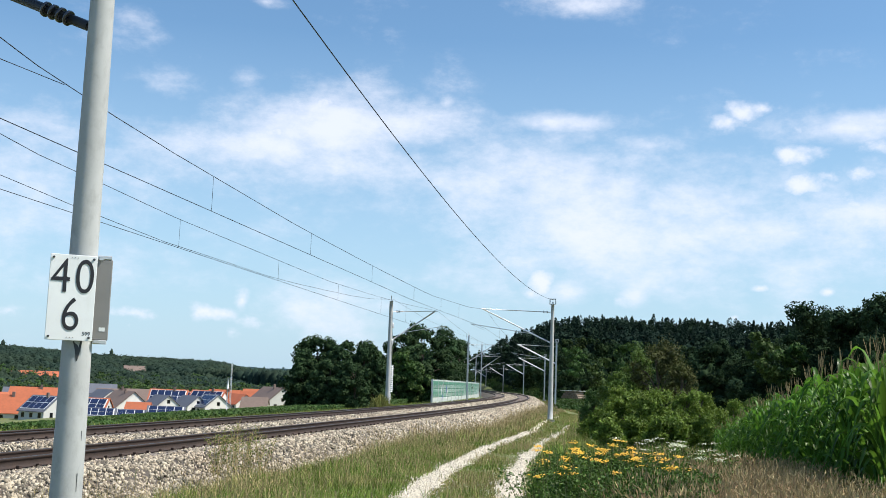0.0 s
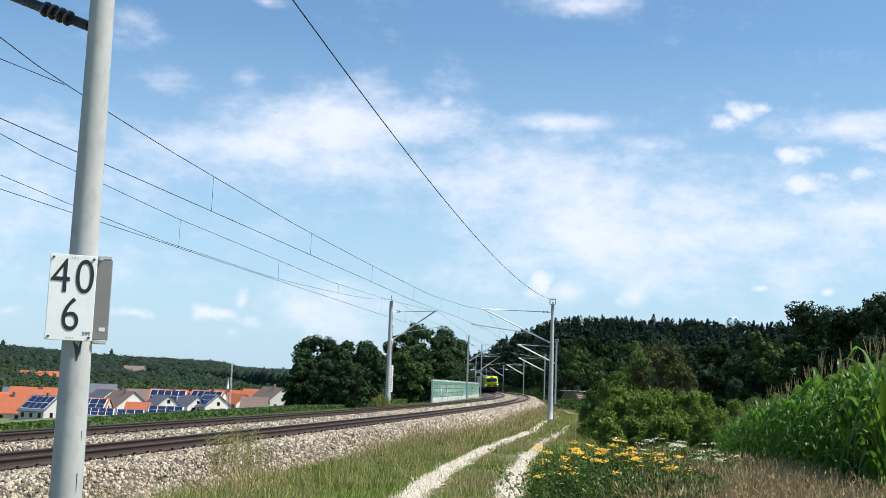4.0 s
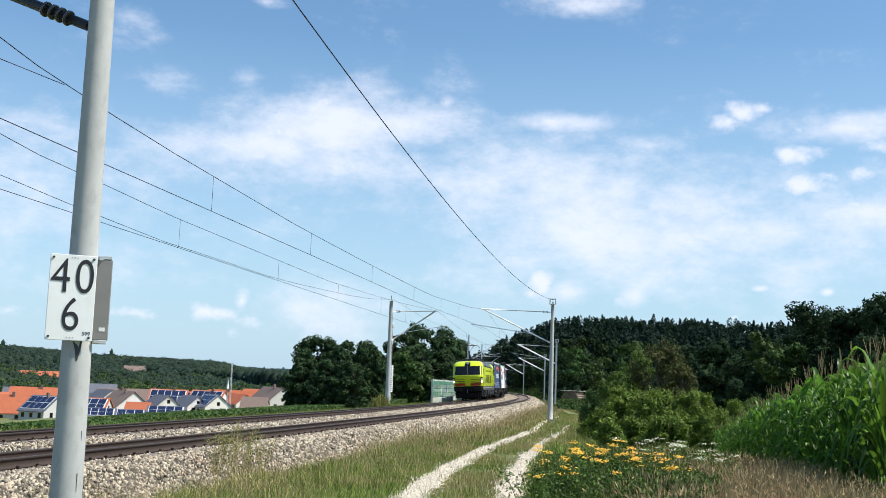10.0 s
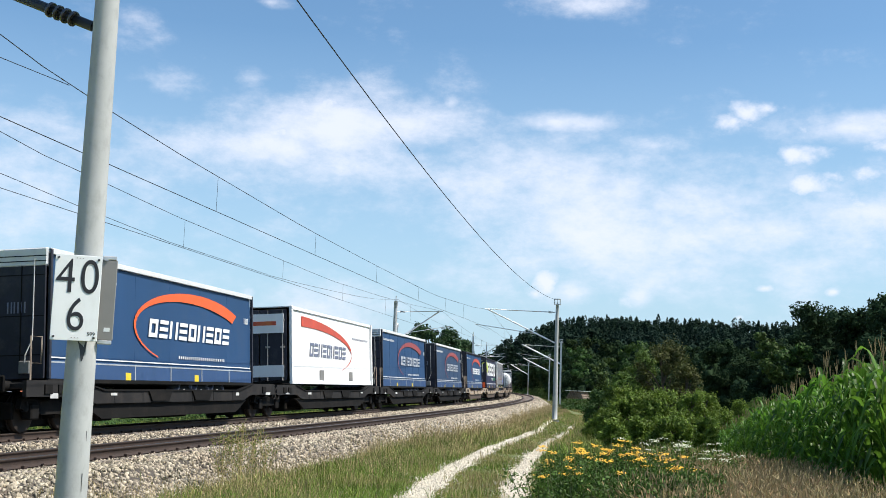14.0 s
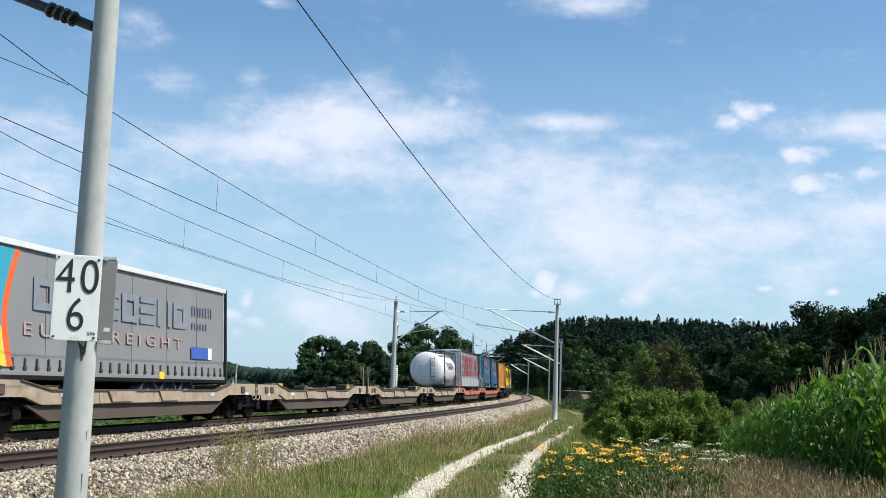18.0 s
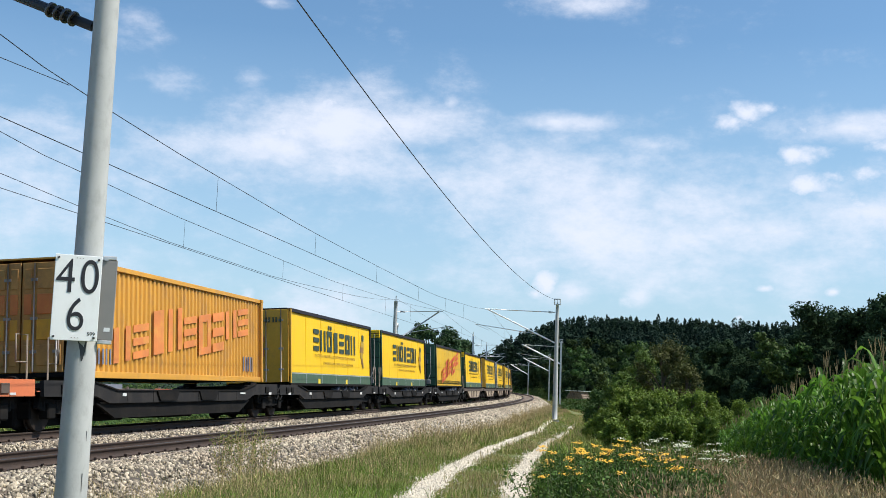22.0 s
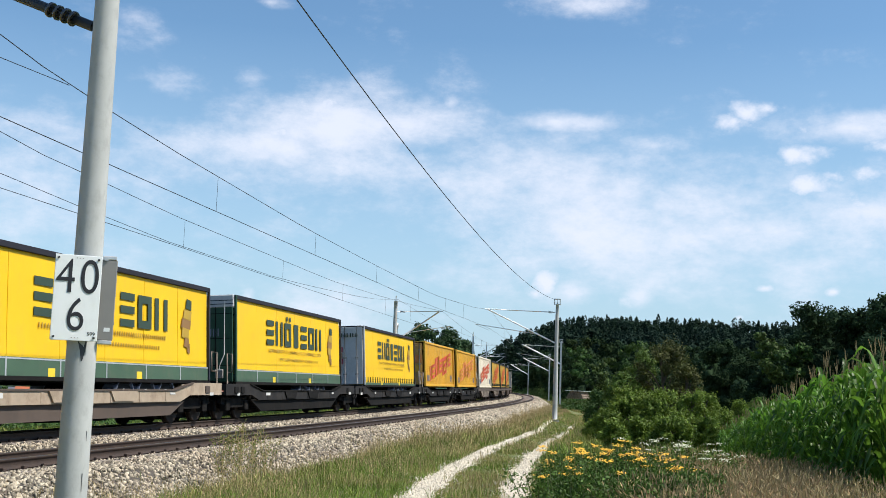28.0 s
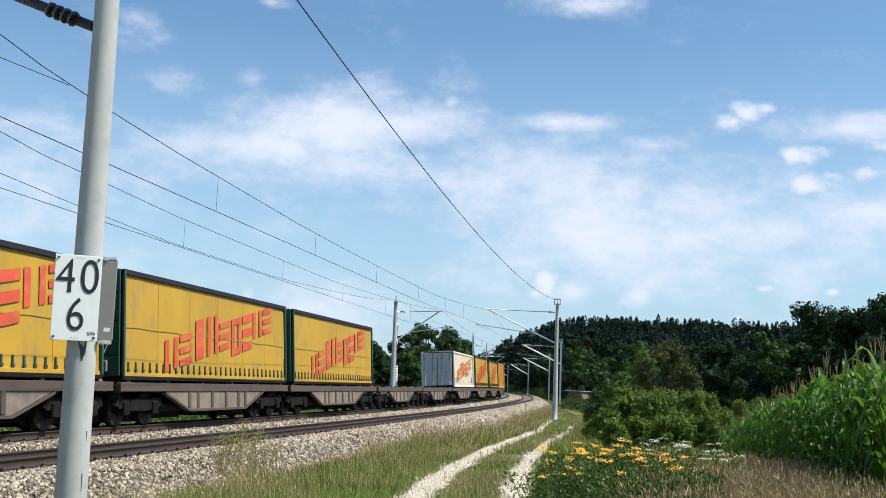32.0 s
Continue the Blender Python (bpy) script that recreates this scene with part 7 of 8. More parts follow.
def build_near_trees():
    # clump beyond the far track, left of the wall
    for k, (px, ytop, d, w, m, low) in enumerate(((563, 597, 101, 5.0, "leaf_clump", .02), (612, 602, 99, 4.6, "leaf_clump", .02), (646, 608, 104, 4.4, "leaf_clump", .02), (536, 634, 98, 3.4, "leaf_clump", .0),
                                              (585, 640, 95, 4.2, "leaf_clump", .0), (664, 634, 97, 2.6, "leaf_clump", .0), (630, 645, 94, 3.8, "leaf_clump", .0))):
        top = place(px, ytop, d)
        gz = float(ground_z(np.array([top.x]), np.array([top.y]))[0])
        broadleaf("tree", top.x, top.y, (top.z - gz) * 1.02, w, m, "dark green broadleaf tree in a dense clump beside the line", "clump beyond the tracks", 30 + k, 8500, 0.11, low=low, lobes=26)
    for k, (px, ytop, d, w, m) in enumerate(((715, 588, 136, 6.5, "leaf_clump"), (752, 576, 146, 7.0, "leaf_clump"), (792, 580, 178, 8.2, "leaf_clump"), (814, 598, 222, 6.6, "leaf_clump"), (706, 622, 128, 4.6, "leaf_mid"), (735, 640, 128, 4.2, "leaf_mid"), (775, 625, 165, 6.0, "leaf_clump"), (808, 640, 205, 6.0, "leaf_clump"), (818, 650, 262, 6, "leaf_clump"), (814, 622, 275, 6.5, "leaf_clump"), (690, 640, 134, 3.8, "leaf_clump"))):
        top = place(px, ytop, d)
        gz = float(ground_z(np.array([top.x]), np.array([top.y]))[0])
        broadleaf("tree", top.x, top.y, (top.z - gz) * 1.02, w, m, "tall broadleaf tree behind the green noise wall", "trees behind the wall", 50 + k, 8500, 0.14, low=0.05, lobes=30)
    # shrubs between path and field
    for k, (px, ytop, d, w, m) in enumerate(((1165, 604, 58, 3.2, "leaf_russet"), (1122, 616, 60, 2.4, "leaf_bush"), (1206, 640, 56, 2.2, "leaf_russet"), (1088, 655, 66, 2.2, "leaf_bush"), (1105, 684, 48, 2.2, "leaf_light"), (1155, 690, 46, 2.3, "leaf_light"),
                                              (1215, 694, 48, 1.9, "leaf_light"), (1066, 722, 46, 1.2, "leaf_light"), (1052, 690, 76, 2.0, "leaf_mid"), (1248, 704, 60, 1.6, "leaf_light"), (1040, 738, 52, 0.9, "leaf_light"), (1080, 740, 38, 1.0, "leaf_light"), (1180, 735, 40, 1.7, "leaf_light"), (1125, 738, 41, 1.3, "leaf_light"), (1245, 735, 46, 1.2, "leaf_light"), (1262, 750, 44, 1.0, "leaf_light"), (1272, 722, 50, 1.2, "leaf_light"), (1286, 738, 52, 1.0, "leaf_light"), (1238, 690, 50, 1.5, "leaf_light"), (1300, 706, 78, 2.2, "leaf_light"), (1335, 704, 84, 2.2, "leaf_bush"), (1365, 703, 88, 2.2, "leaf_light"))):
        top = place(px, ytop, d)
        gz = float(ground_z(np.array([top.x]), np.array([top.y]))[0])
        broadleaf("shrub", top.x, top.y, max(0.8, (top.z - gz) * 1.03), w, m, "olive-green willow shrub beside the field path", "shrubs by the path", 70 + k, 8500, 0.047, lobes=34, clump=0.8, jitter=0.05, low=0.04, category="shrub")


build_near_trees()


def wood(name, trees, mat, label, seed, count, leaf, conifer=False, low=0.25, wild=0.6, even=0.0):
    """A far wood: many crowns in one mesh. trees: x, y, foot, height, radius."""
    g = np.random.default_rng(seed)
    allp, allo, size = [], [], []
    for x, y, z, h, r in trees:
        n = count
        if conifer:
            f = g.random(n) ** 0.8
            a = g.uniform(0, 2 * math.pi, n)
            tier = 0.70 + 0.30 * np.abs(np.sin(f * 17 + g.uniform(0, 3)))
            blunt = g.uniform(0.35, 0.75)
            rr = r * (1 - f) ** blunt * tier * np.sqrt(g.uniform(0.35, 1, n)) * (0.8 + 0.4 * np.sin(a * 2 + x) ** 2) + 0.03
            p = np.stack([x + rr * np.cos(a), y + rr * np.sin(a), z + h * (0.06 + 0.94 * f)], -1)
            o = np.stack([np.cos(a), np.sin(a), np.full(n, 0.45)], -1)
            size.append(leaf * (1.2 - 0.6 * f))
        else:
            k = 11
            zc = g.uniform(low, 0.88, k)
            wd = r * (0.55 - 0.45 * np.abs(zc - 0.45))
            c = np.stack([g.normal(0, 1, k) * wd, g.normal(0, 1, k) * wd, h * zc], -1) + [x, y, z]
            p, o = crown_cloud(c, r * g.uniform(0.32, 0.5, k), n, g)
            size.append(np.full(n, leaf))
        allp.append(p)
        allo.append(o)
    out = np.concatenate(allo) * (1 - even) + np.array([0.25, -0.35, 0.8]) * even
    v, f = foliage(np.concatenate(allp), out, np.concatenate(size), g, wild)
    ob = new(name, quick_mesh(name, v, f, [M[mat]]))
    return tagged(ob, label, "wood", kind="stuff")


def far_crowns(name, trees, mat, label, sub=1, lumpy=(0.6, 1.4)):
    """Crowns too far off to show leaves: lumpy rounded masses, joined."""
    g = np.random.default_rng(18)
    v0, f0 = lump(sub)
    V, F = [], []
    for k, (x, y, z, h, r) in enumerate(trees):
        v = v0 * g.uniform(*lumpy, (len(v0), 1)) * [r, r, h * 0.5]
        V.append(v + [x, y, z + h * 0.55])
        F.append(f0 + k * len(v0))
    ob = new(name, quick_mesh(name, np.concatenate(V), np.concatenate(F), [M[mat]], None, True))
    return tagged(ob, label, "wood", kind="stuff")


def build_woods():
    g = np.random.default_rng(12)
    gz = lambda x, y: float(ground_z(np.array([x]), np.array([y]))[0])

    def at(px, ytop, d, h, r, jit=1.0):
        top = place(px + g.normal() * 2 * jit, ytop, d)
        return (top.x, top.y, top.z - h, h, r)

    sky = [(840, 640), (870, 608), (900, 595), (950, 577), (1000, 563), (1080, 560), (1200, 566), (1300, 570), (1400, 574), (1440, 560), (1568, 556), (1640, 560)]
    top = lambda px: float(np.interp(px, [a for a, _ in sky], [b for _, b in sky]))
    con = []
    for row, (d, dy) in enumerate(((400, 0), (385, 6), (370, 14), (350, 26))):
        for px in np.sort(np.concatenate([g.uniform(868, 1640, 130), np.arange(868, 1640, 8)])):
            h = g.uniform(15, 21)
            up = -7 * g.random() if g.random() < 0.12 else abs(g.normal()) * 4
            con.append(at(px, top(px) - 4 + dy + up, d, h, g.uniform(3.2, 5.2)))
    # the same wood goes on behind the bend
    for d, lo, hi, dy in ((430, 846, 930, 2), (455, 838, 925, 6), (480, 828, 915, 16), (425, 850, 930, 40), (450, 838, 925, 44), (475, 826, 915, 46)):
        for px in np.arange(lo, hi, 4.5):
            con.append(at(px, max(top(px), 604) - 2 + dy + abs(g.normal()) * 4, d, g.uniform(15, 20) if dy < 30 else g.uniform(11, 14), g.uniform(3.2, 4.8)))
    g.shuffle(con)

    def off_line(trees):
        """Those that leave the line and its masts clear."""
        lat = nearest([a[0] for a in trees], [a[1] for a in trees])[1]
        return [a for a, w in zip(trees, lat) if w > 9.0 + a[4] or w < -8.5]

    con = off_line(con)
    k = int(len(con) * 0.6)
    wood("spruce_wood", [(x, y, z, h, r * 0.72) for x, y, z, h, r in con[:k]], "leaf_conifer_haze", "dark spruces that stand out of the wood on the hill", 13, 420, 0.44, True)
    wood("hill_wood", [(x, y, z, h * 0.98, r * 1.1) for x, y, z, h, r in con[k:]], "leaf_conifer_haze", "dark mixed wood on the hill", 23, 460, 0.50, low=0.2)
    dec = []
    for d, dy in ((320, 42), (290, 60), (260, 78), (235, 95)):
        for px in np.arange(868, 1640, 21):
            if d < 300 and px < 985:
                continue
            dec.append(at(px, top(px) + dy + g.uniform(-8, 10), d, g.uniform(11, 15), g.uniform(3.2, 4.6)))
    dec = off_line(dec)
    # masses added to close the gaps between leaves, with shade in their colour
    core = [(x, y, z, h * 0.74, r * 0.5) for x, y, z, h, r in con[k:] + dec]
    far_crowns("inner_wood", core, "leaf_shade_tone", "inner foliage filling the slope's wood, shade put into its colour", 2, (0.5, 1.15))
    # one wood, split by bearing into lit and shaded leaf colours
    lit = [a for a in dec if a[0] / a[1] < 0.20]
    wood("broadleaf_wood", [a for a in dec if a[0] / a[1] >= 0.20], "leaf_shade_tone", "broadleaf wood covering the slope, shade put into its leaf colour", 14, 1300, 0.34)
    wood("sunlit_wood", lit, "leaf_dark", "broadleaf wood on the slope, lit part in its own colour", 24, 1300, 0.34)
    # edge of the wood behind the clearing
    edge = []
    for px, yt, d, h, r in ((1255, 606, 190, 11, 4.4), (1290, 600, 185, 12, 4.8), (1330, 596, 178, 12, 4.8), (1372, 588, 172, 12.5, 4.6), (1400, 590, 165, 12, 4.2), (1432, 548, 162, 14, 5.2), (1452, 535, 156, 14.5, 5.2), (1470, 528, 140, 13.5, 5.6), (1492, 522, 137, 14, 5.6), (1510, 516, 132, 14, 5.6), (1530, 516, 129, 14, 5.4), (1545, 520, 126, 13.5, 5.4), (1568, 522, 124, 14, 5.4), (1590, 520, 120, 14, 5.6), (1640, 515, 118, 14, 6),
                            (1275, 650, 170, 7, 4.0), (1320, 648, 165, 7, 4.0), (1365, 645, 158, 7.5, 4.0), (1410, 640, 146, 8, 4.0), (1455, 620, 136, 9, 4), (1500, 610, 126, 9, 4), (1550, 610, 118, 9, 4), (1225, 640, 200, 9, 4.5), (1600, 600, 112, 9, 4)):
        edge.append(at(px, yt + (2 if yt < 560 else 0), d, h, r, 0))
    # same filler inside the edge trees, shade again in the colour
    far_crowns("inner_edge", [(x, y, z, h * 0.6, r * 0.4) for x, y, z, h, r in edge], "leaf_shade_tone", "inner foliage filling the wood's edge, shade put into its colour", 3, (0.5, 1.2))
    wood("wood_edge", edge, "leaf_shade_tone", "broadleaf wood's edge behind the clearing, shade in its leaf colour", 15, 9000, 0.19, low=0.02)
    light = [at(1020, 606, 230, 9, 2.4), at(1058, 640, 200, 7, 2.5), at(1350, 584, 134, 8, 2.5), at(1388, 576, 130, 8.5, 2.5), at(1370, 614, 128, 6, 2.4), at(1108, 592, 180, 9, 2.6)]
    wood("light_trees", light, "leaf_mid", "lighter green trees in front of the dark wood", 16, 2600, 0.19)
    # woods on both sides of the line where it bends out of sight
    bend = []
    for s in np.arange(215, 420, 9):
        for lat in (-9, -17, -27):
            out = lat - (2.5 if s < 330 else 0)
            p = along(s + g.normal() * 2, out + g.normal() * 0.8)
            bend.append((p[0], p[1], gz(p[0], p[1]), g.uniform(10, 13.5), g.uniform(3, 4)))
        for lat in (14.5, 23, 32):
            p = along(s + g.normal() * 2 + 30, lat + g.normal() * 1.5)
            bend.append((p[0], p[1], gz(p[0], p[1]), g.uniform(8, 12), g.uniform(3, 4)))
    wood("lineside_wood", bend, "leaf_dark", "dark wood on both sides of the bend", 17, 900, 0.34)
    # bushes and young trees between the curve and the path's far end
    low = []
    pile = place(1015, 699, 118)
    for s in np.arange(78, 262, 2.2):
        for lat in (8.8, 10.5, 13, 16, 20):
            p = along(s + g.normal() * 1.2, D + lat - 4 + g.normal() * .6 + 0.02 * (s - 78))
            if (p[1] < 150 and abs(p[0] - float(path_at(np.array([p[1]]))[0])) < 1.7) or math.hypot(p[0] - pile.x, p[1] - pile.y) < 5 or (pile.y - 45 < p[1] < pile.y and abs(p[0] / p[1] - pile.x / pile.y) < 0.022):
                continue
            h = g.uniform(0.5, 1.0) * np.interp(lat, [8, 20], [.7, 2.6])
            low.append((p[0], p[1], gz(p[0], p[1]) - .1, h, h * 0.9))
    for s in np.arange(262, 440, 2.0):
        for lat in (10.2, 12, 14):
            p = along(s + g.normal(), lat + g.normal() * .5)
            h = g.uniform(0.9, 1.5) * np.interp(lat, [10, 14], [.9, 2.0])
            low.append((p[0], p[1], gz(p[0], p[1]) - .1, h, h * 0.9))
    wood("lineside_bushes", low, "leaf_mid", "low green bushes beside the curve", 27, 200, 0.13, low=0.05)
    # far valley slope on the left
    hill, ridge = [], []
    for k in range(5200):
        az, r = radians(g.uniform(-27, -5.0)), 520 + 900 * g.random() ** 0.6
        x, y = r * math.sin(az), r * math.cos(az)
        h = g.uniform(5, 9)
        hill.append((x, y, gz(x, y) - 2.5, h, g.uniform(2.4, 5.0)))
    for k in range(900):
        az, r = radians(g.uniform(-14, -4.5)), g.uniform(620, 1400)
        x, y = r * math.sin(az), r * math.cos(az)
        hill.append((x, y, gz(x, y) - 2, g.uniform(5, 9), g.uniform(2.0, 4.4)))
    for a in np.arange(420, 1060, 5):
        for lat in (-9, 10):
            p = along(a + g.normal() * 2, lat + g.normal())
            foot = gz(p[0], p[1]) - 1
            hill.append((p[0], p[1], foot, g.uniform(5.0, 8.0) - foot, g.uniform(3.0, 5.5)))
    for k in range(12):
        az, r = radians(g.uniform(-25.3, -23.6) if k < 8 else g.uniform(-24, -14)), 1330
        x, y = r * math.sin(az), r * math.cos(az)
        hill.append((x, y, gz(x, y) - 1, g.uniform(11, 15), g.uniform(2.0, 2.8)))
    for k in range(1400):
        az, r = radians(g.uniform(-12, -4)), g.uniform(1400, 2350)
        x, y = r * math.sin(az), r * math.cos(az)
        hill.append((x, y, gz(x, y) - 2, g.uniform(6, 9), g.uniform(4, 9)))
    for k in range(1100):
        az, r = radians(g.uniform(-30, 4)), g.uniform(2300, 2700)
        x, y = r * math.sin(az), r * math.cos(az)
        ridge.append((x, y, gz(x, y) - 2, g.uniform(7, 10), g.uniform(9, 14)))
    far_crowns("valley_wood", hill, "leaf_far_haze", "green wooded slope across the valley", 1, (0.8, 1.12))
    wood("valley_leafage", [(x, y, z, h * 1.12, r * 1.25) for x, y, z, h, r in hill if y < 1300], "leaf_far_haze", "outer leafage of the wooded slope", 29, 42, 0.72, low=0.45, wild=0.25, even=0.6)
    o = far_crowns("backdrop", ridge, "leaf_ridge_haze", "wooded ridge on the horizon, haze put into its blue-green colour", 1, (0.85, 1.1))
    o["kind"] = "structure"
    slope = []
    for k in range(520):
        az, r = radians(g.uniform(-26, -8.5)), 560 + 330 * g.random() ** 1.4
        x, y = r * math.sin(az), r * math.cos(az)
        slope.append((x, y, gz(x, y) - 1, g.uniform(5, 9), g.uniform(2.2, 4.0)))
    wood("slope_trees", slope, "leaf_mid", "lighter green trees at the foot of the wooded slope", 31, 260, 0.5, low=0.1, wild=0.35, even=0.4)
    # gardens between the houses
    gard = []
    for k in range(60):
        px = g.uniform(-20, 520)
        p = place(px, 700, g.uniform(345, 430))
        gard.append((p.x, p.y, gz(p.x, p.y), g.uniform(3, 6), g.uniform(1.6, 3.0)))
    wood("garden_trees", gard, "leaf_mid", "garden trees and hedges of the village", 19, 420, 0.34)


build_woods()


# ---------------------------------------------------------------- grass
def blades(name, p, height, width, mat, g, label, lean=0.35, heads=None):
    n = len(p)
    a = g.uniform(0, 2 * math.pi, n)
    w = np.stack([np.cos(a), np.sin(a), np.zeros(n)], -1) * (width * g.uniform(0.6, 1.4, n))[:, None]
    hh = height * g.uniform(0.55, 1.25, n)
    b = g.uniform(0, 2 * math.pi, n)
    k = np.abs(g.normal(0, lean, n)) * hh
    tip = p + np.stack([np.cos(b) * k, np.sin(b) * k, hh * (1 - 0.12 * np.minimum(1, k / hh))], -1)
    mid = p + np.stack([np.cos(b) * k * .3, np.sin(b) * k * .3, hh * 0.58], -1)
    v = np.stack([p - w, p + w, mid + w * .75, mid - w * .75, tip], 1).reshape(-1, 3)
    i = np.arange(n)[:, None] * 5
    f = np.concatenate([i + [[0, 1, 2]], i + [[0, 2, 3]], i + [[3, 2, 4]]])
    idx = np.zeros(len(f), int)
    mats = [M[mat]]
    if heads:
        d = (tip - mid) / (np.linalg.norm(tip - mid, axis=1)[:, None] + 1e-9)
        side = np.cross(d, g.normal(size=(n, 3)))
        side *= (width * 1.5 * g.uniform(0.6, 1.5, n) / (np.linalg.norm(side, axis=1) + 1e-9))[:, None]
        ln = (0.065 * hh * g.uniform(0.5, 1.4, n))[:, None]
        hv = np.stack([tip - d * ln, tip + side, tip + d * ln * 0.8, tip - side], 1).reshape(-1, 3)
        hf = np.arange(4 * n).reshape(n, 4)
        o = len(v)
        v = np.concatenate([v, hv])
        hf3 = np.concatenate([hf[:, [0, 1, 2]], hf[:, [0, 2, 3]]]) + o
        f = np.concatenate([f, hf3])
        idx = np.concatenate([idx, np.ones(len(hf3), int)])
        mats.append(M[heads])
    ob = new(name, quick_mesh(name, v, f, mats, idx))
    return tagged(ob, label, "grass", kind="stuff")


def off_path(x, y):
    d = np.abs(x - path_at(y))
    e = np.abs(d - 0.79)
    return (e > 0.24) | ((e > 0.17) & (np.sin(x * 31 + y * 17) > 0.8)) | ((y > 60) & (np.sin(y * 9 + x * 23) > np.interp(y, [60, 85], [0.9, -0.3])))


def build_grass():
    g = np.random.default_rng(41)

    def field(n, y0, y1, xfun, pw=1.5):
        y = y0 + (y1 - y0) * g.random(n) ** pw
        x = xfun(y, g.random(n))
        return x, y

    # between the ballast and the path, and on its crown
    def verge(y, r):
        c, th = along(np.interp(y, _ty, _s), D + 2.35), 0
        lo = c[:, 0]
        return lo + (path_at(y) + 1.9 - lo) * r

    for n, y0, y1, h, w, pw in ((80000, 12, 40, 0.19, 0.0065, 1.2), (52000, 35, 125, 0.22, 0.016, 1.3)):
        x, y = field(n, y0, y1, verge, pw)
        k = off_path(x, y)
        x, y = x[k], y[k]
        s, lat = nearest(x, y)
        crown = np.abs(x - path_at(y)) < 0.6
        hh = np.where(crown, 0.5, 1.0) * (1 + 0.7 * (np.abs(lat - D - 3.6) < 0.9)) * h
        patch = np.array([noise.noise((a * .55, b * .35, 3)) for a, b in zip(x, y)])
        fine = np.array([noise.noise((a * 2.1, b * 1.3, 8)) for a, b in zip(x, y)])
        thin = sm(2.4, 3.4, lat - D + 0.5 * fine)
        hh = hh * (1 + 0.9 * np.clip(patch, -.5, .8) + 0.5 * fine) * (0.6 + 0.4 * thin)
        keep = g.random(len(x)) < 0.06 + 0.94 * thin
        x, y, hh, patch = x[keep], y[keep], hh[keep], patch[keep]
        foot = sm(1.6, 0.2, nearest(x, y)[1] - D - 3.0) * np.interp(y, [18, 34, 60], [0.0, 0.2, 0.55])
        tall = g.random(len(x)) < np.clip(0.15 + 0.28 * patch + foot, 0.03, 0.7)
        p = np.stack([x, y, ground_z(x, y) - 0.01], -1)
        blades("verge_grass", p[~tall], hh[~tall], w, "grass", g, "green and straw-coloured grass between ballast and path", 0.6)
        blades("verge_hay", p[tall], hh[tall] * 1.45, w * .6, "dry_grass", g, "thin dry grass stalks on the verge", 0.25, heads="dry_grass")
    # straw-coloured strip at the foot of the ballast and beside the far path
    s = 24 + 75 * g.random(15000)
    p = along(s, D + 3.2 + np.abs(g.normal(0, 0.55, 15000)) + 0.012 * s)
    k = np.abs(p[:, 0] - path_at(p[:, 1])) > 1.0
    p[:, 2] = ground_z(p[:, 0], p[:, 1]) - 0.02
    k &= np.array([noise.noise((a * .25, b * .12, 5)) > -0.15 for a, b in p[:, :2]])
    blades("straw_strip", p[k], 0.30, 0.012, "dry_grass", g, "strip of dry straw-coloured grass at the foot of the ballast", 0.5)
    s = 70 + 200 * g.random(26000)
    lat = D + 2.7 + 4.5 * g.random(26000)
    p = along(s, lat)
    k = np.abs(p[:, 0] - path_at(p[:, 1])) > 1.2
    p[:, 2] = ground_z(p[:, 0], p[:, 1]) - 0.02
    p = p[k]
    dry = g.random(len(p)) < np.interp(p[:, 1], [100, 180], [0.7, 0.3])
    blades("curve_grass", p[~dry], 0.30, 0.026, "grass", g, "rough grass along the ballast of the curve", 0.5)
    blades("curve_hay", p[dry], 0.34, 0.022, "hay", g, "dry pale grass along the ballast of the curve", 0.5)
    # right of the path: dry meadow in front of the maize
    x, y = field(98000, 10.5, 24, lambda y, r: path_at(y) + 1.25 + (9.5 - 1.25) * r, 1.3)
    k = x > 0.20 * y - 0.6
    x, y = x[k], y[k]
    p = np.stack([x, y, ground_z(x, y) - 0.02], -1)
    dry = g.random(len(x)) < np.clip((x - 1.6) / 1.4, 0.22, 0.56)
    q = p[dry]
    red = np.array([noise.noise((a * .8, b * .6, 4)) for a, b in q[:, :2]]) + g.normal(0, .35, len(q)) > 0
    blades("dry_meadow", q[~red], 0.74, 0.0042, "hay", g, "tall straw-coloured meadow grass with seed heads", 0.5, heads="hay")
    blades("brown_meadow", q[red], 0.66, 0.0042, "brown_grass", g, "tall reddish-brown dry meadow grass with seed heads", 0.5, heads="brown_head")
    blades("meadow_grass", p[~dry], 0.52, 0.005, "grass", g, "tall green meadow grass among dry stalks", 0.35)
    x, y = field(45000, 22, 140, lambda y, r: path_at(y) + 1.2 + (4 + 0.28 * y) * r, 1.2)
    p = np.stack([x, y, ground_z(x, y) - 0.02], -1)
    blades("rough_meadow", p, 0.45, 0.022, "grass", g, "rough green meadow beside the shrubs", 0.4)
    # bank beyond the far track
    s = -45 + 200 * g.random(45000) ** 1.25
    lat = -3.3 - 13 * g.random(45000) ** 1.4
    h = np.interp(lat, [-16, -12, -9, -6, -3.3], [0.12, 0.25, 0.45, 0.5, 0.25]) * np.interp(s, [-40, 0, 60, 150], [1.0, 0.85, .7, .7])
    p = along(s, lat)
    p[:, 2] = ground_z(p[:, 0], p[:, 1]) - 0.02
    blades("bank_grass", p, h, 0.022, "grass", g, "tall weeds and grass on the bank beyond the tracks", 0.35)
    # field crop farther down
    s = 10 + 95 * g.random(80000)
    lat = -8 - 4 * g.random(80000)
    p = along(s, lat)
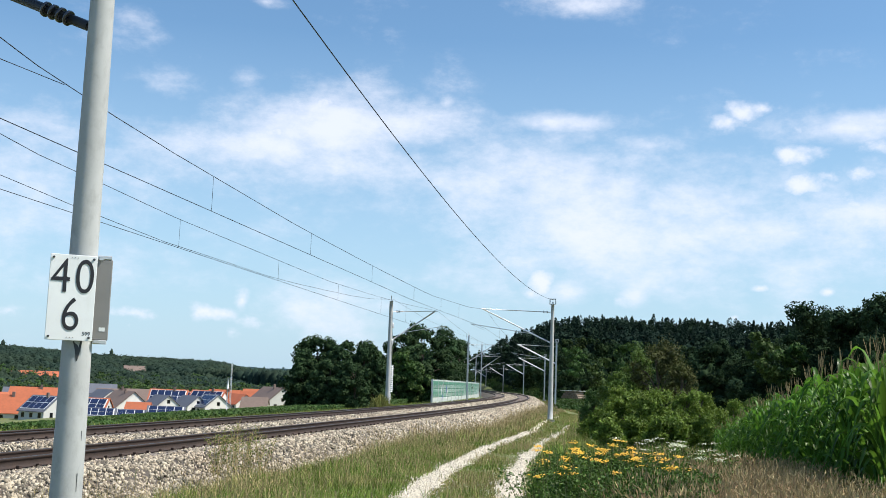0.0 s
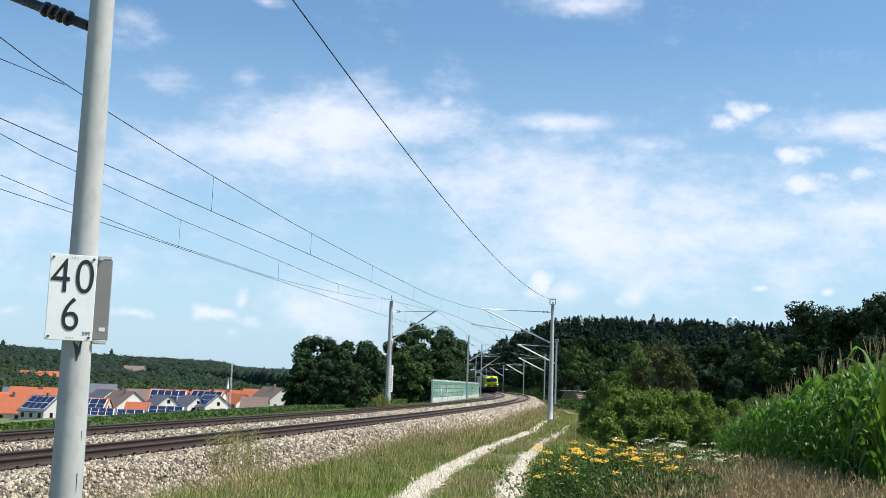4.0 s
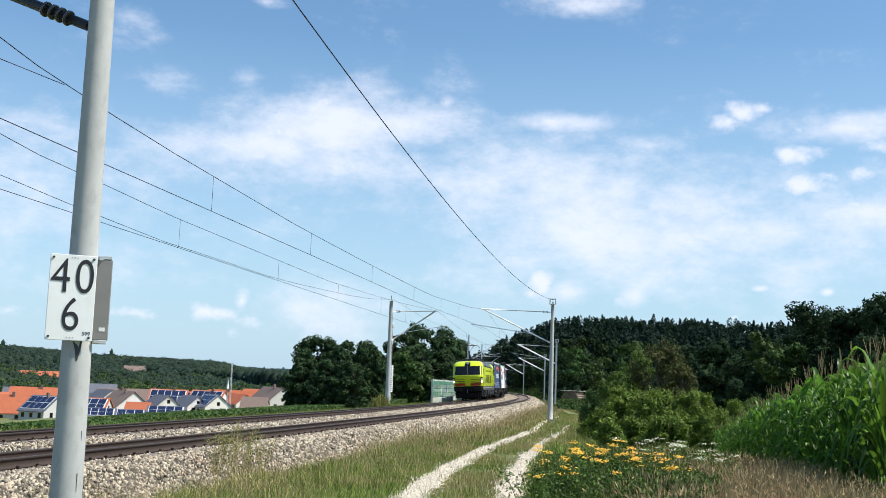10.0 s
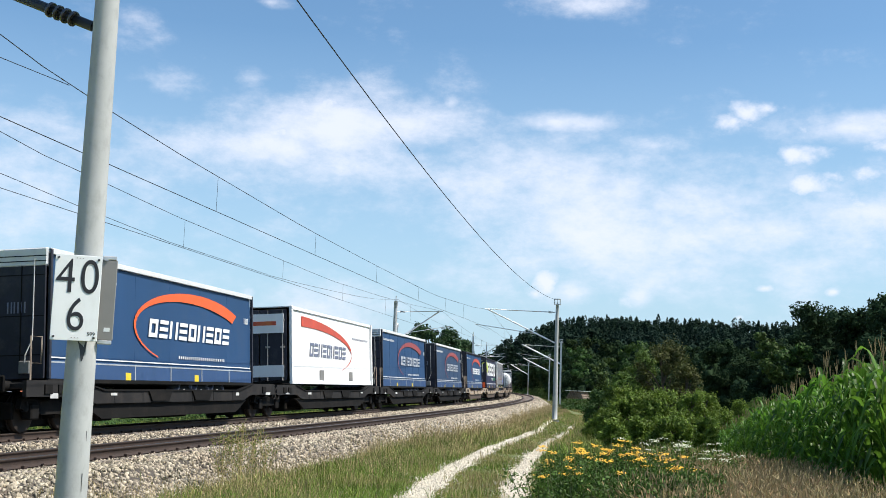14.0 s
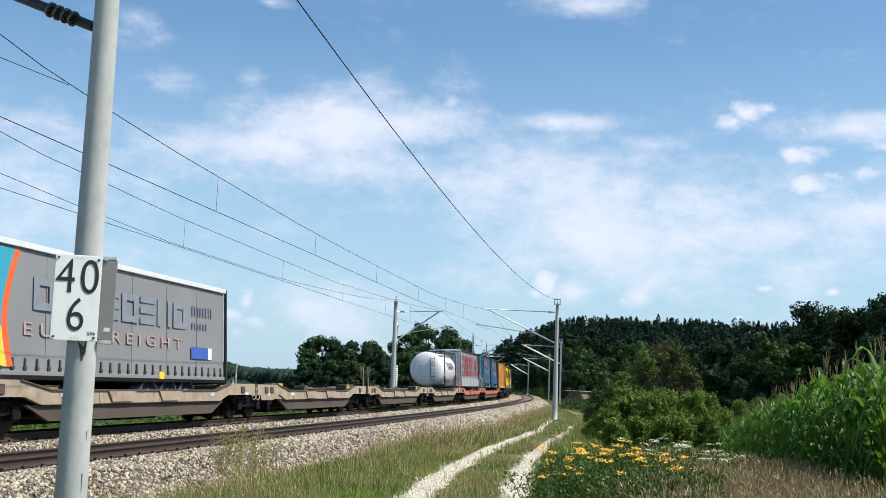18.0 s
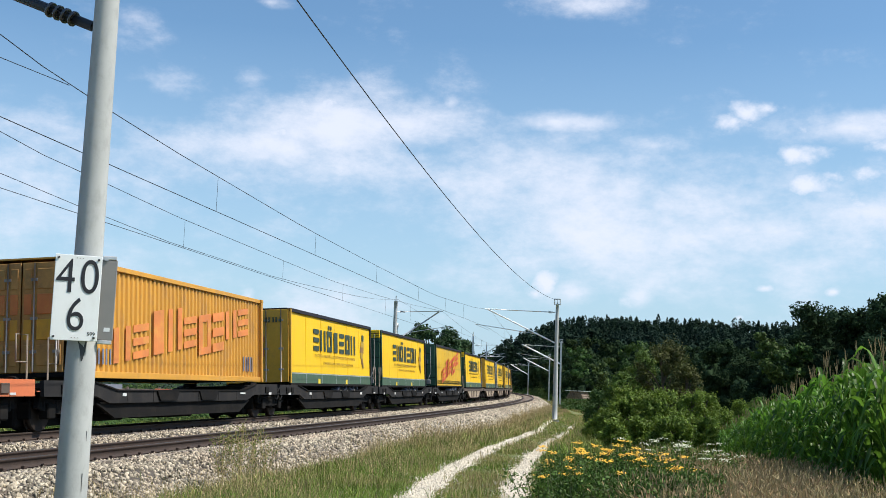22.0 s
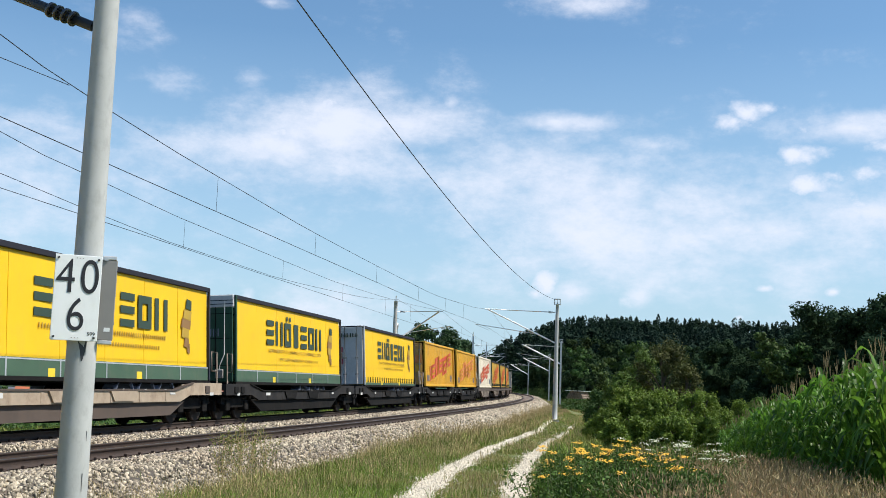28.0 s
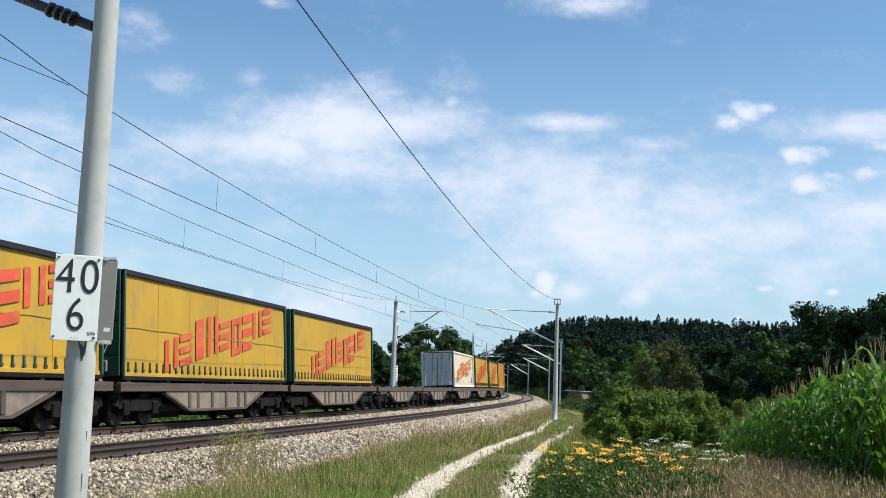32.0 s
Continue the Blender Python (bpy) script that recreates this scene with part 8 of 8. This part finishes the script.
    p[:, 2] = ground_z(p[:, 0], p[:, 1])
    up = g.random(len(s)) ** 0.6
    p[:, 2] += up * np.interp(lat, [-12, -8], [0.42, 0.58]) * np.interp(s, [10, 25, 60, 90], [.6, 1, 1, 1.3])
    v, f = foliage(p, np.tile([0.1, -0.35, 0.6], (len(p), 1)), 0.085, g, 0.5)
    tagged(new("field_crop", quick_mesh("field_crop", v, f, [M["leaf_crop"]])), "dense dark green field crop between line and village", "crop", kind="stuff")
    # olive tuft at the foot of the anchor mast
    c = place(676, 716, 84)
    s = g.normal(0, 1, (1500, 2)) * [0.36, 0.35]
    p = np.stack([c.x + s[:, 0], c.y + s[:, 1], ground_z(c.x + s[:, 0], c.y + s[:, 1])], -1)
    blades("grass_tuft", p, np.clip(1.45 - 0.9 * np.abs(s[:, 0]), 0.3, 2), 0.03, "olive_grass", g, "tall olive tuft of grass at the foot of a mast", 0.22)
    # weeds in the ballast
    s = -25 + 80 * g.random(900)
    l = D + 1.9 + 1.3 * g.random(900) ** .5
    p = along(s, l, bed_z(l))
    blades("ballast_weeds", p, 0.16, 0.008, "stem_green", g, "small green weeds in the ballast", 0.5)


build_grass()


def weed(px, py_top, d, seed, height):
    """A tall branching dry weed at the ballast's foot."""
    g = np.random.default_rng(seed)
    top = place(px, py_top, d)
    z = top.z - height
    t = thing("dry_weed", Matrix.Translation((top.x, top.y, z)), "tall branching half-dry weed at the foot of the ballast", "weed", "weeds by the ballast")
    pts = []
    for k in range(5):
        st = Shape()
        b = Vector((g.normal() * .12, g.normal() * .12, 0))
        e = Vector((b.x + g.normal() * .10, b.y + g.normal() * .10, height * g.uniform(.7, 1)))
        st.tube([b, b.lerp(e, .5) + Vector((g.normal() * .02, g.normal() * .02, 0)), e], [0.008, 0.006, 0.003], 4)
        for j in range(18):
            f = g.uniform(.12, 1)
            a = b.lerp(e, f)
            w = a + Vector((g.normal() * .10, g.normal() * .10, g.uniform(.03, .13)))
            st.tube([a, w], [0.004, 0.002], 3)
            for m in range(4):
                pts.append(a.lerp(w, g.random()) + Vector(g.normal(0, .018, 3)))
        part("stalk", st, M["dry_grass"], t)
    v, f = leaves(np.array(pts), 0.017, g)
    part("leafage", quick_mesh("leafage", v, f, [M["grass"]]), None, t)["kind"] = "stuff"


for k, (px, yt, d, h) in enumerate(((402, 742, 21, 1.15), (462, 752, 22, 1.0), (415, 752, 20.6, .95), (450, 762, 21.6, .9), (395, 760, 21.3, .85))):
    weed(px, yt, d, 90 + k, h)


# ---------------------------------------------------------------- flowers and maize
def flower_plant(x, y, height, seed, yellow=True, heads=4):
    g = np.random.default_rng(seed)
    z = float(ground_z(np.array([x]), np.array([y]))[0])
    nm, lb = ("tansy_plant", "bushy green plant with flat clusters of yellow button flowers") if yellow else ("umbel_plant", "green plant with flat white flower umbels")
    t = thing(nm, Matrix.Translation((x, y, z - .03)), lb, "flowers", "flowers in the meadow")
    lp = []
    r = 0.0145 if yellow else 0.012
    disc = np.array([(1, 0, 0), (.5, .87, 0), (-.5, .87, 0), (-1, 0, 0), (-.5, -.87, 0), (.5, -.87, 0), (0, 0, .6)]) * r
    tri = np.array([(i, (i + 1) % 6, 6) for i in range(6)])
    for k in range(16 if yellow else 9):
        e = Vector((g.normal() * .20, g.normal() * .20, height * g.uniform(.78, 1.0)))
        b = Vector((e.x * .3, e.y * .3, 0))
        stalk = part("stalk", Shape().tube([b, b.lerp(e, .55), e], [0.006, .005, .003], 4), M["stem_green"], t)
        for j in range(150):
            f = g.uniform(.05, .93)
            lp.append(b.lerp(e, f) + Vector((g.normal() * .06, g.normal() * .06, g.normal() * .03)))
        if k < heads:
            hp = np.array([e + Vector((g.normal() * (.034 if yellow else .055), g.normal() * (.042 if yellow else .06), .010 * g.normal())) for j in range(22)])
            v = (hp[:, None] + disc[None] * g.uniform(.8, 1.3, (len(hp), 1, 1))).reshape(-1, 3)
            f = (np.arange(len(hp))[:, None, None] * 7 + tri[None]).reshape(-1, 3)
            part("flower_head", quick_mesh("flower_head", v, f, [M["tansy" if yellow else "umbel"]]), None, stalk, "flat head of yellow button flowers" if yellow else "flat white umbel")["kind"] = "stuff"
    v, f = leaves(np.array(lp), 0.027, g, aspect=0.45)
    part("foliage", quick_mesh("foliage", v, f, [M["leaf_tansy" if yellow else "leaf_bush"]]), None, t)["kind"] = "stuff"


def build_flowers():
    g = np.random.default_rng(77)
    k = 0
    for px, yt, d in ((984, 797, 13), (994, 788, 13.5), (1005, 788, 14), (1022, 782, 14.5), (1045, 778, 14.5), (1060, 782, 15), (1078, 776, 15), (1098, 784, 15), (1090, 800, 13.2), (1012, 812, 12.4), (984, 818, 12.2), (1050, 806, 12.8),
                      (1130, 788, 14.5), (1150, 790, 14.8), (1168, 793, 14.2), (1190, 803, 13.8), (1205, 808, 13.5), (1218, 816, 13.0), (1150, 812, 13), (1010, 850, 11.2), (1105, 825, 12), (1215, 838, 12.2)):
        p = place(px, yt, d)
        z = float(ground_z(np.array([p.x]), np.array([p.y]))[0])
        flower_plant(p.x, p.y, max(.5, p.z - z), 200 + k, True, 5 if yt < 795 else 1 if yt < 820 else 0)
        k += 1
    for px, yt, d in ((1135, 776, 19), (1160, 774, 20), (1190, 772, 21), (1215, 776, 20), (1240, 778, 20), (1265, 790, 19), (1180, 780, 18), (1222, 786, 18.5), (1275, 800, 17.5)):
        p = place(px, yt, d)
        z = float(ground_z(np.array([p.x]), np.array([p.y]))[0])
        flower_plant(p.x, p.y, max(.5, p.z - z), 300 + k, False, 3)
        k += 1


build_flowers()


def build_maize():
    g = np.random.default_rng(88)
    a, b = np.array([6.35, 15.9]), np.array([11.0, 45.0])
    dirn = (b - a) / np.linalg.norm(b - a)
    nrm = np.array([dirn[1], -dirn[0]])
    L = np.linalg.norm(b - a)
    V, F, I = [], [], []
    o = 0

    def ribbon(pts, wd, side, mi):
        nonlocal o
        n = len(pts)
        v = np.concatenate([pts - side * wd[:, None], pts + side * wd[:, None]])
        V.append(v)
        F.extend((o + i, o + i + 1, o + n + i + 1, o + n + i) for i in range(n - 1))
        I.extend([mi] * (n - 1))
        o += 2 * n

    def blade(pts, wd, side):
        """A leaf with its two halves folded up from the midrib."""
        nonlocal o
        n = len(pts)
        up = np.array([0, 0, 1.0]) * wd[:, None] * 0.5
        V.append(np.concatenate([pts - side * wd[:, None] + up, pts, pts + side * wd[:, None] + up]))
        for c in (0, n):
            F.extend((o + c + i, o + c + i + 1, o + c + n + i + 1, o + c + n + i) for i in range(n - 1))
        I.extend([0] * (2 * n - 2))
        o += 3 * n

    for row in range(6):
        step = 0.17 if row < 3 else 0.34
        for q in np.arange(0.2, L, step):
            f = q / L
            xy = a + dirn * (q + g.normal() * .05) + nrm * (row * 0.72 + g.normal() * .06)
            h = np.interp(f, [0, 0.1, 0.31, 0.57, 0.9, 1.0], [2.56, 2.46, 2.18, 1.80, 1.12, 0.9]) * g.uniform(0.9, 1.08) * (1 + 0.02 * row)
            z = float(-0.10 - 0.0135 * min(max(xy[1], -5), 62) - 0.045 * min(max(xy[0] - 4, 0), 14))
            base = np.array([xy[0], xy[1], z])
            tilt = g.normal(0, .04, 2)
            stem = np.array([base + np.array([tilt[0] * t, tilt[1] * t, h * t]) for t in (0, .5, 1.0)])
            for e in ((1, 0, 0), (0, 1, 0)):
                ribbon(stem, np.array([.014, .011, .004]), np.array(e, float), 0)
            n = 13
            az0 = g.uniform(0, math.pi)
            for k in range(n):
                t = 0.08 + 0.80 * k / n
                az = az0 + math.pi * (k % 2) + g.normal() * .5
                d = np.array([math.cos(az), math.sin(az), 0])
                ln = h * g.uniform(.19, .29) * (1.1 - 0.7 * abs(t - .45))
                u = np.linspace(0, 1, 7)
                top = g.uniform(1.0, 1.8)
                root = base + np.array([tilt[0] * t, tilt[1] * t, h * t])
                pts = root + d[None] * (ln * (u * .8 + .1 * u * u))[:, None] + np.array([0, 0, 1.])[None] * (ln * (top * 1.5 * u - (top * 1.5 - 0.45 + g.uniform(-.35, .75)) * u ** 2.6))[:, None]
                sd = np.cross(d, [0, 0, 1.0]) + np.array([0, 0, g.normal() * .3])
                blade(pts, np.array([.018, .033, .041, .039, .031, .018, .002]) * (0.4 + 0.6 * h / 2.4), sd)
            if row < 5:
                for k in range(3):
                    e = np.array([g.normal() * .035, g.normal() * .035, g.uniform(.16, .30)]) * h / 2.3
                    ribbon(np.array([stem[-1], stem[-1] + e * .6, stem[-1] + e]), np.array([.0035, .005, .002]), np.array([1., 0, 0]), 1)
    ob = new("maize_field", quick_mesh("maize_field", np.concatenate(V), np.array(F), [M["corn_leaf"], M["corn_tassel"]], I, True))
    tagged(ob, "tall glossy green maize with drooping leaves and pale tassels", "maize", kind="stuff")


build_maize()
# ---------------------------------------------------------------- noise wall, village, small things
mk("wall_green", (0.065, 0.235, 0.15), 0.6, var=0.12, scale=1.0, dirt=(0.25, 0.30, 0.24), dirt_amt=0.5)
mk("wall_pale", (0.50, 0.54, 0.50), 0.7, var=0.12, scale=1.0)
mk("plaster", (0.70, 0.68, 0.64), 0.85, var=0.06, scale=0.6)
mk("plaster_grey", (0.52, 0.52, 0.50), 0.85, var=0.06, scale=0.6)
mk("tile_orange", (0.44, 0.125, 0.055), 0.75, var=0.15, scale=1.2)
mk("tile_brown", (0.20, 0.145, 0.12), 0.8, var=0.15, scale=1.2)
mk("tile_slate", (0.12, 0.13, 0.16), 0.7, var=0.15, scale=1.2)
mk("solar_panel", (0.025, 0.04, 0.10), 0.2, 0.3, var=0.15, scale=0.7)
mk("timber", (0.20, 0.155, 0.12), 0.85, var=0.25, scale=3)
mk("steel_white", (0.62, 0.63, 0.63), 0.5, var=0.08)


def build_noise_wall():
    t = thing("noise_wall", Matrix(), "green and white lineside noise wall of stacked panels between steel posts", "wall", kind="structure")
    for s in np.arange(88.5, 197, 5.0):
        lat = float(np.interp(s, [88, 195], [-5.0, -3.95]))
        m = track_pose(s, 0, lat, 0, False) @ Matrix.Rotation(-0.0099, 4, "Z")
        part("post", Shape().box(-0.09, 0.09, -0.10, 0.10, -1.0, 2.02, 0.01), M["galvanised"], t).matrix_local = m
        for i, (z0, z1, mt) in enumerate(((-0.95, 0.0, "wall_pale"), (0.01, 0.49, "wall_green"), (0.50, 0.98, "wall_green"), (0.99, 1.47, "wall_green"), (1.48, 1.80, "wall_green"), (1.81, 1.97, "wall_pale"))):
            o = part("panel", Shape().box(0.1, 4.9, -0.06, 0.06, z0, z1, 0.02), M[mt], t)
            o.matrix_local = m
            if mt == "wall_green" and i < 4:
                r = Shape()
                for z in (z0 + .12, z0 + .24, z0 + .36):
                    r.box(0.15, 4.85, -0.085, -0.06, z, z + .03)
                part("ridges", r, M["wall_pale"], o)
    for s, z0, z1, mt in ((96.2, 0.2, 1.45, "mark_white"), (97.0, -0.5, 0.35, "mark_flag"), (101.2, 0.35, 1.5, "mark_flag"), (102.0, -0.3, 1.1, "mark_white")):
        lat = float(np.interp(s, [88, 195], [-5.0, -3.95]))
        tag = Shape()
        for k in range(5):
            a, b = 0.16 * k, z0 + (z1 - z0) * ((k * 0.37) % 0.5)
            tag.prism([(a, b), (a + 0.14, b + 0.05), (a + 0.24, b + (z1 - z0) * 0.55), (a + 0.08, b + (z1 - z0) * 0.5)], -0.094, -0.088, "y")
        part("sprayed_mark", tag, M[mt], t, "sprayed paint marks").matrix_local = track_pose(s, 0, lat, 0, False) @ Matrix.Rotation(-0.0099, 4, "Z")


build_noise_wall()


def house(px, yr, d, gable, length, yaw, walls, roof, label, solar=0, tall=8.0, chimney=True, seed=0):
    """A village house: gabled roof with eaves, windows, chimney and solar panels. yaw turns its ridge; 0 is across the view."""
    p = place(px, yr, d)
    h = tall
    m = Matrix.Translation((p.x, p.y, p.z - h)) @ Matrix.Rotation(radians(yaw) - math.atan2(p.x, p.y), 4, "Z")
    t = thing("house", m, label, "house", "houses of the village")
    g, l = gable / 2, length / 2
    rise = g * 0.80
    e = h - rise
    w = Shape().prism([(-g, 0), (g, 0), (g, e), (0, h - 0.1), (-g, e)], -l, l, "x")
    wall = part("wall_block", w, M[walls], t)
    for sgn in (-1, 1):
        k = 0.35
        q = Shape().prism([(sgn * (g + 0.5), e - 0.5 * 0.8), (0, h), (0, h + 0.18), (sgn * (g + 0.5), e - 0.5 * 0.8 + 0.18)], -l - k, l + k, "x")
        side = part("roof_side", q, M[roof], t, "tiled roof slope")
        if solar and (sgn < 0 or solar > 1):
            n = max(2, int(length / 1.9))
            bk = [(sgn * g * 0.09, h - rise * 0.09 + 0.205), (sgn * g * 0.95, h - rise * 0.95 + 0.205), (sgn * g * 0.95, h - rise * 0.95 + 0.235), (sgn * g * 0.09, h - rise * 0.09 + 0.235)]
            part("panel_rack", Shape().prism(bk, -l + 0.15, l - 0.15, "x"), M["steel_white"], side, "pale metal rack of the solar panels")
            for i in range(n):
                for j in range(2):
                    f0, f1 = (0.12 + 0.42 * j), (0.12 + 0.42 * j + 0.38)
                    x0 = -l + 0.3 + i * (2 * l - .6) / n
                    a = (sgn * (g * f0), h - rise * f0 + 0.24)
                    b = (sgn * (g * f1), h - rise * f1 + 0.24)
                    part("solar_panel", Shape().prism([a, b, (b[0], b[1] + .05), (a[0], a[1] + .05)], x0, x0 + (2 * l - .6) / n - .16, "x"), M["solar_panel"], side, "dark blue solar panel")
    for sgn in (-1, 1):
        for y in (-g * .45, g * .45):
            for z in (e - 1.7, e - 4.2):
                part("window", Shape().box(*sorted((sgn * (l + .02), sgn * (l - .05))), y - .5, y + .5, z, z + 1.2), M["dark_glass"], wall)
        part("window", Shape().box(*sorted((sgn * (l + .02), sgn * (l - .05))), -.45, .45, e + .3, e + 1.3), M["dark_glass"], wall)
        for x in np.linspace(-l + 1.5, l - 1.5, 3):
            part("window", Shape().box(x - .55, x + .55, *sorted((sgn * (g + .02), sgn * (g - .05))), e - 1.8, e - .6), M["dark_glass"], wall)
    if chimney:
        part("chimney", Shape().box(l * .3 - .35, l * .3 + .35, -.9, -.3, h - 1.2, h + 0.9, 0.04), M["tile_brown"], t)
    return t


def build_village():
    O, B, S_ = "tile_orange", "tile_brown", "tile_slate"
    rows = [(14, 699, 300, 11, 11, -14, "plaster", O, 0), (56, 702, 305, 7.5, 10, -62, "plaster", O, 0), (62, 686, 350, 11, 14, -10, "plaster", O, 0), (82, 701, 290, 9, 9, -48, "plaster_grey", S_, 1), (-25, 694, 330, 9, 12, 10, "plaster", O, 0), (25, 686, 365, 8, 6, -8, "plaster", S_, 0),
            (172, 680, 370, 7, 12, 3, "plaster_grey", S_, 0), (186, 690, 335, 8, 10, -66, "plaster", S_, 0), (164, 705, 300, 8, 9, -20, "plaster_grey", O, 1), (221, 693, 325, 10.5, 12, -64, "plaster", B, 0), (207, 689, 360, 9, 12, -5, "plaster", B, 0), (262, 690, 352, 9, 13, -8, "plaster", B, 0),
            (246, 713, 300, 7, 6, -12, "plaster_grey", O, 0), (300, 690, 345, 10, 11, -10, "plaster", O, 1), (287, 700, 315, 6, 9, -66, "plaster", S_, 0), (337, 694, 345, 9.5, 11, -20, "plaster", O, 1), (338, 701, 318, 6.5, 9, -62, "plaster", S_, 0),
            (370, 692, 335, 9, 10, -24, "plaster", O, 1), (376, 699, 315, 8, 8, -64, "plaster", S_, 1), (398, 691, 345, 9, 9, -14, "plaster", O, 0), (422, 698, 335, 6.5, 9, -60, "plaster", O, 0), (437, 693, 345, 8, 8, -18, "plaster", O, 0), (457, 690, 365, 8, 9, -6, "plaster", O, 0), (484, 686, 330, 10.5, 12, -62, "plaster_grey", B, 0), (452, 704, 320, 7.5, 7, -8, "plaster_grey", B, 0), (295, 720, 290, 5, 9, -6, "plaster_grey", S_, 1), (176, 723, 290, 5, 8, -6, "plaster_grey", S_, 1), (232, 726, 288, 5, 7, -6, "plaster_grey", S_, 1)]
    for i, (px, yr, d, gw, ln, yaw, wl, rf, so) in enumerate(rows):
        col = {O: "orange-red tiled", B: "brown tiled", S_: "dark slate"}[rf]
        house(px, yr, d, gw, ln, yaw, wl, rf, ("pale rendered village house with %s roof" % col) + (" and solar panels" if so else ""), so, 5.0 if gw < 7 else 8.0, gw > 8, i)
    for px, yr, d, ln in ((70, 657, 760, 26), (86, 660, 740, 18), (40, 658, 780, 14), (238, 648, 900, 16)):
        house(px, yr, d, 11, ln, 6, "plaster", O if px < 200 else B, "distant farmhouse with %s roof on the wooded slope" % ("an orange" if px < 200 else "a brown"), 0, 8)
    # lattice aerial and thin pole
    p = place(411, 645, 330)
    a = thing("aerial_mast", Matrix.Translation((p.x, p.y, p.z - 14)), "white lattice aerial mast among the village roofs", "mast")
    for e in ((-.25, -.25), (.25, -.25), (0, .25)):
        part("leg", Shape().tube([(e[0], e[1], 0), (e[0] * .6, e[1] * .6, 14)], 0.05, 5), M["steel_white"], a)
    z = Shape()
    for k in range(18):
        s1 = 1 if k % 2 else -1
        z.tube([(-.25 * s1, -.25, k * .75), (.25 * s1, -.25, k * .75 + .75)], 0.03, 4)
    part("bracing", z, M["steel_white"], a)
    ant = Shape()
    for k in range(6):
        ant.box(-.22, .22, -.3, -.2, 8 + k, 8.35 + k)
    part("antennas", ant, M["steel_white"], a)
    p = place(404, 668, 70)
    gz = float(ground_z(np.array([p.x]), np.array([p.y]))[0])
    q = thing("marker_pole", Matrix.Translation((p.x, p.y, gz)), "thin grey pole with a pale cap on the bank", "pole")
    part("rod", Shape().tube([(0, 0, 0), (0, 0, p.z - gz)], 0.035, 6), M["galvanised"], q)
    part("cap", Shape().tube([(0, 0, p.z - gz - .7), (0, 0, p.z - gz)], 0.06, 8), M["steel_white"], q)


build_village()


def build_logs():
    g = np.random.default_rng(5)
    c = place(1015, 699, 118)
    t = thing("log_pile", Matrix.Translation((c.x, c.y, c.z)) @ Matrix.Rotation(1.1, 4, "Z") @ Matrix.Scale(0.85, 4), "low pile of pale stacked timber at the wood's edge", "log pile")
    for row in range(4):
        for k in range(9 - row):
            z = -0.35 + 0.23 * row
            part("log", Shape().tube([(-1.3 + g.normal() * .1, -1.0 + .25 * k + .12 * row, z), (1.4 + g.normal() * .1, -1.0 + .25 * k + .12 * row, z)], 0.12, 8), M["timber"], t)
    part("cover", Shape().box(-1.5, 1.5, -1.1, 1.15, 0.45, 0.50, 0.02), M["wall_pale"], t, "pale sheet laid over the logs")


build_logs()

motions()
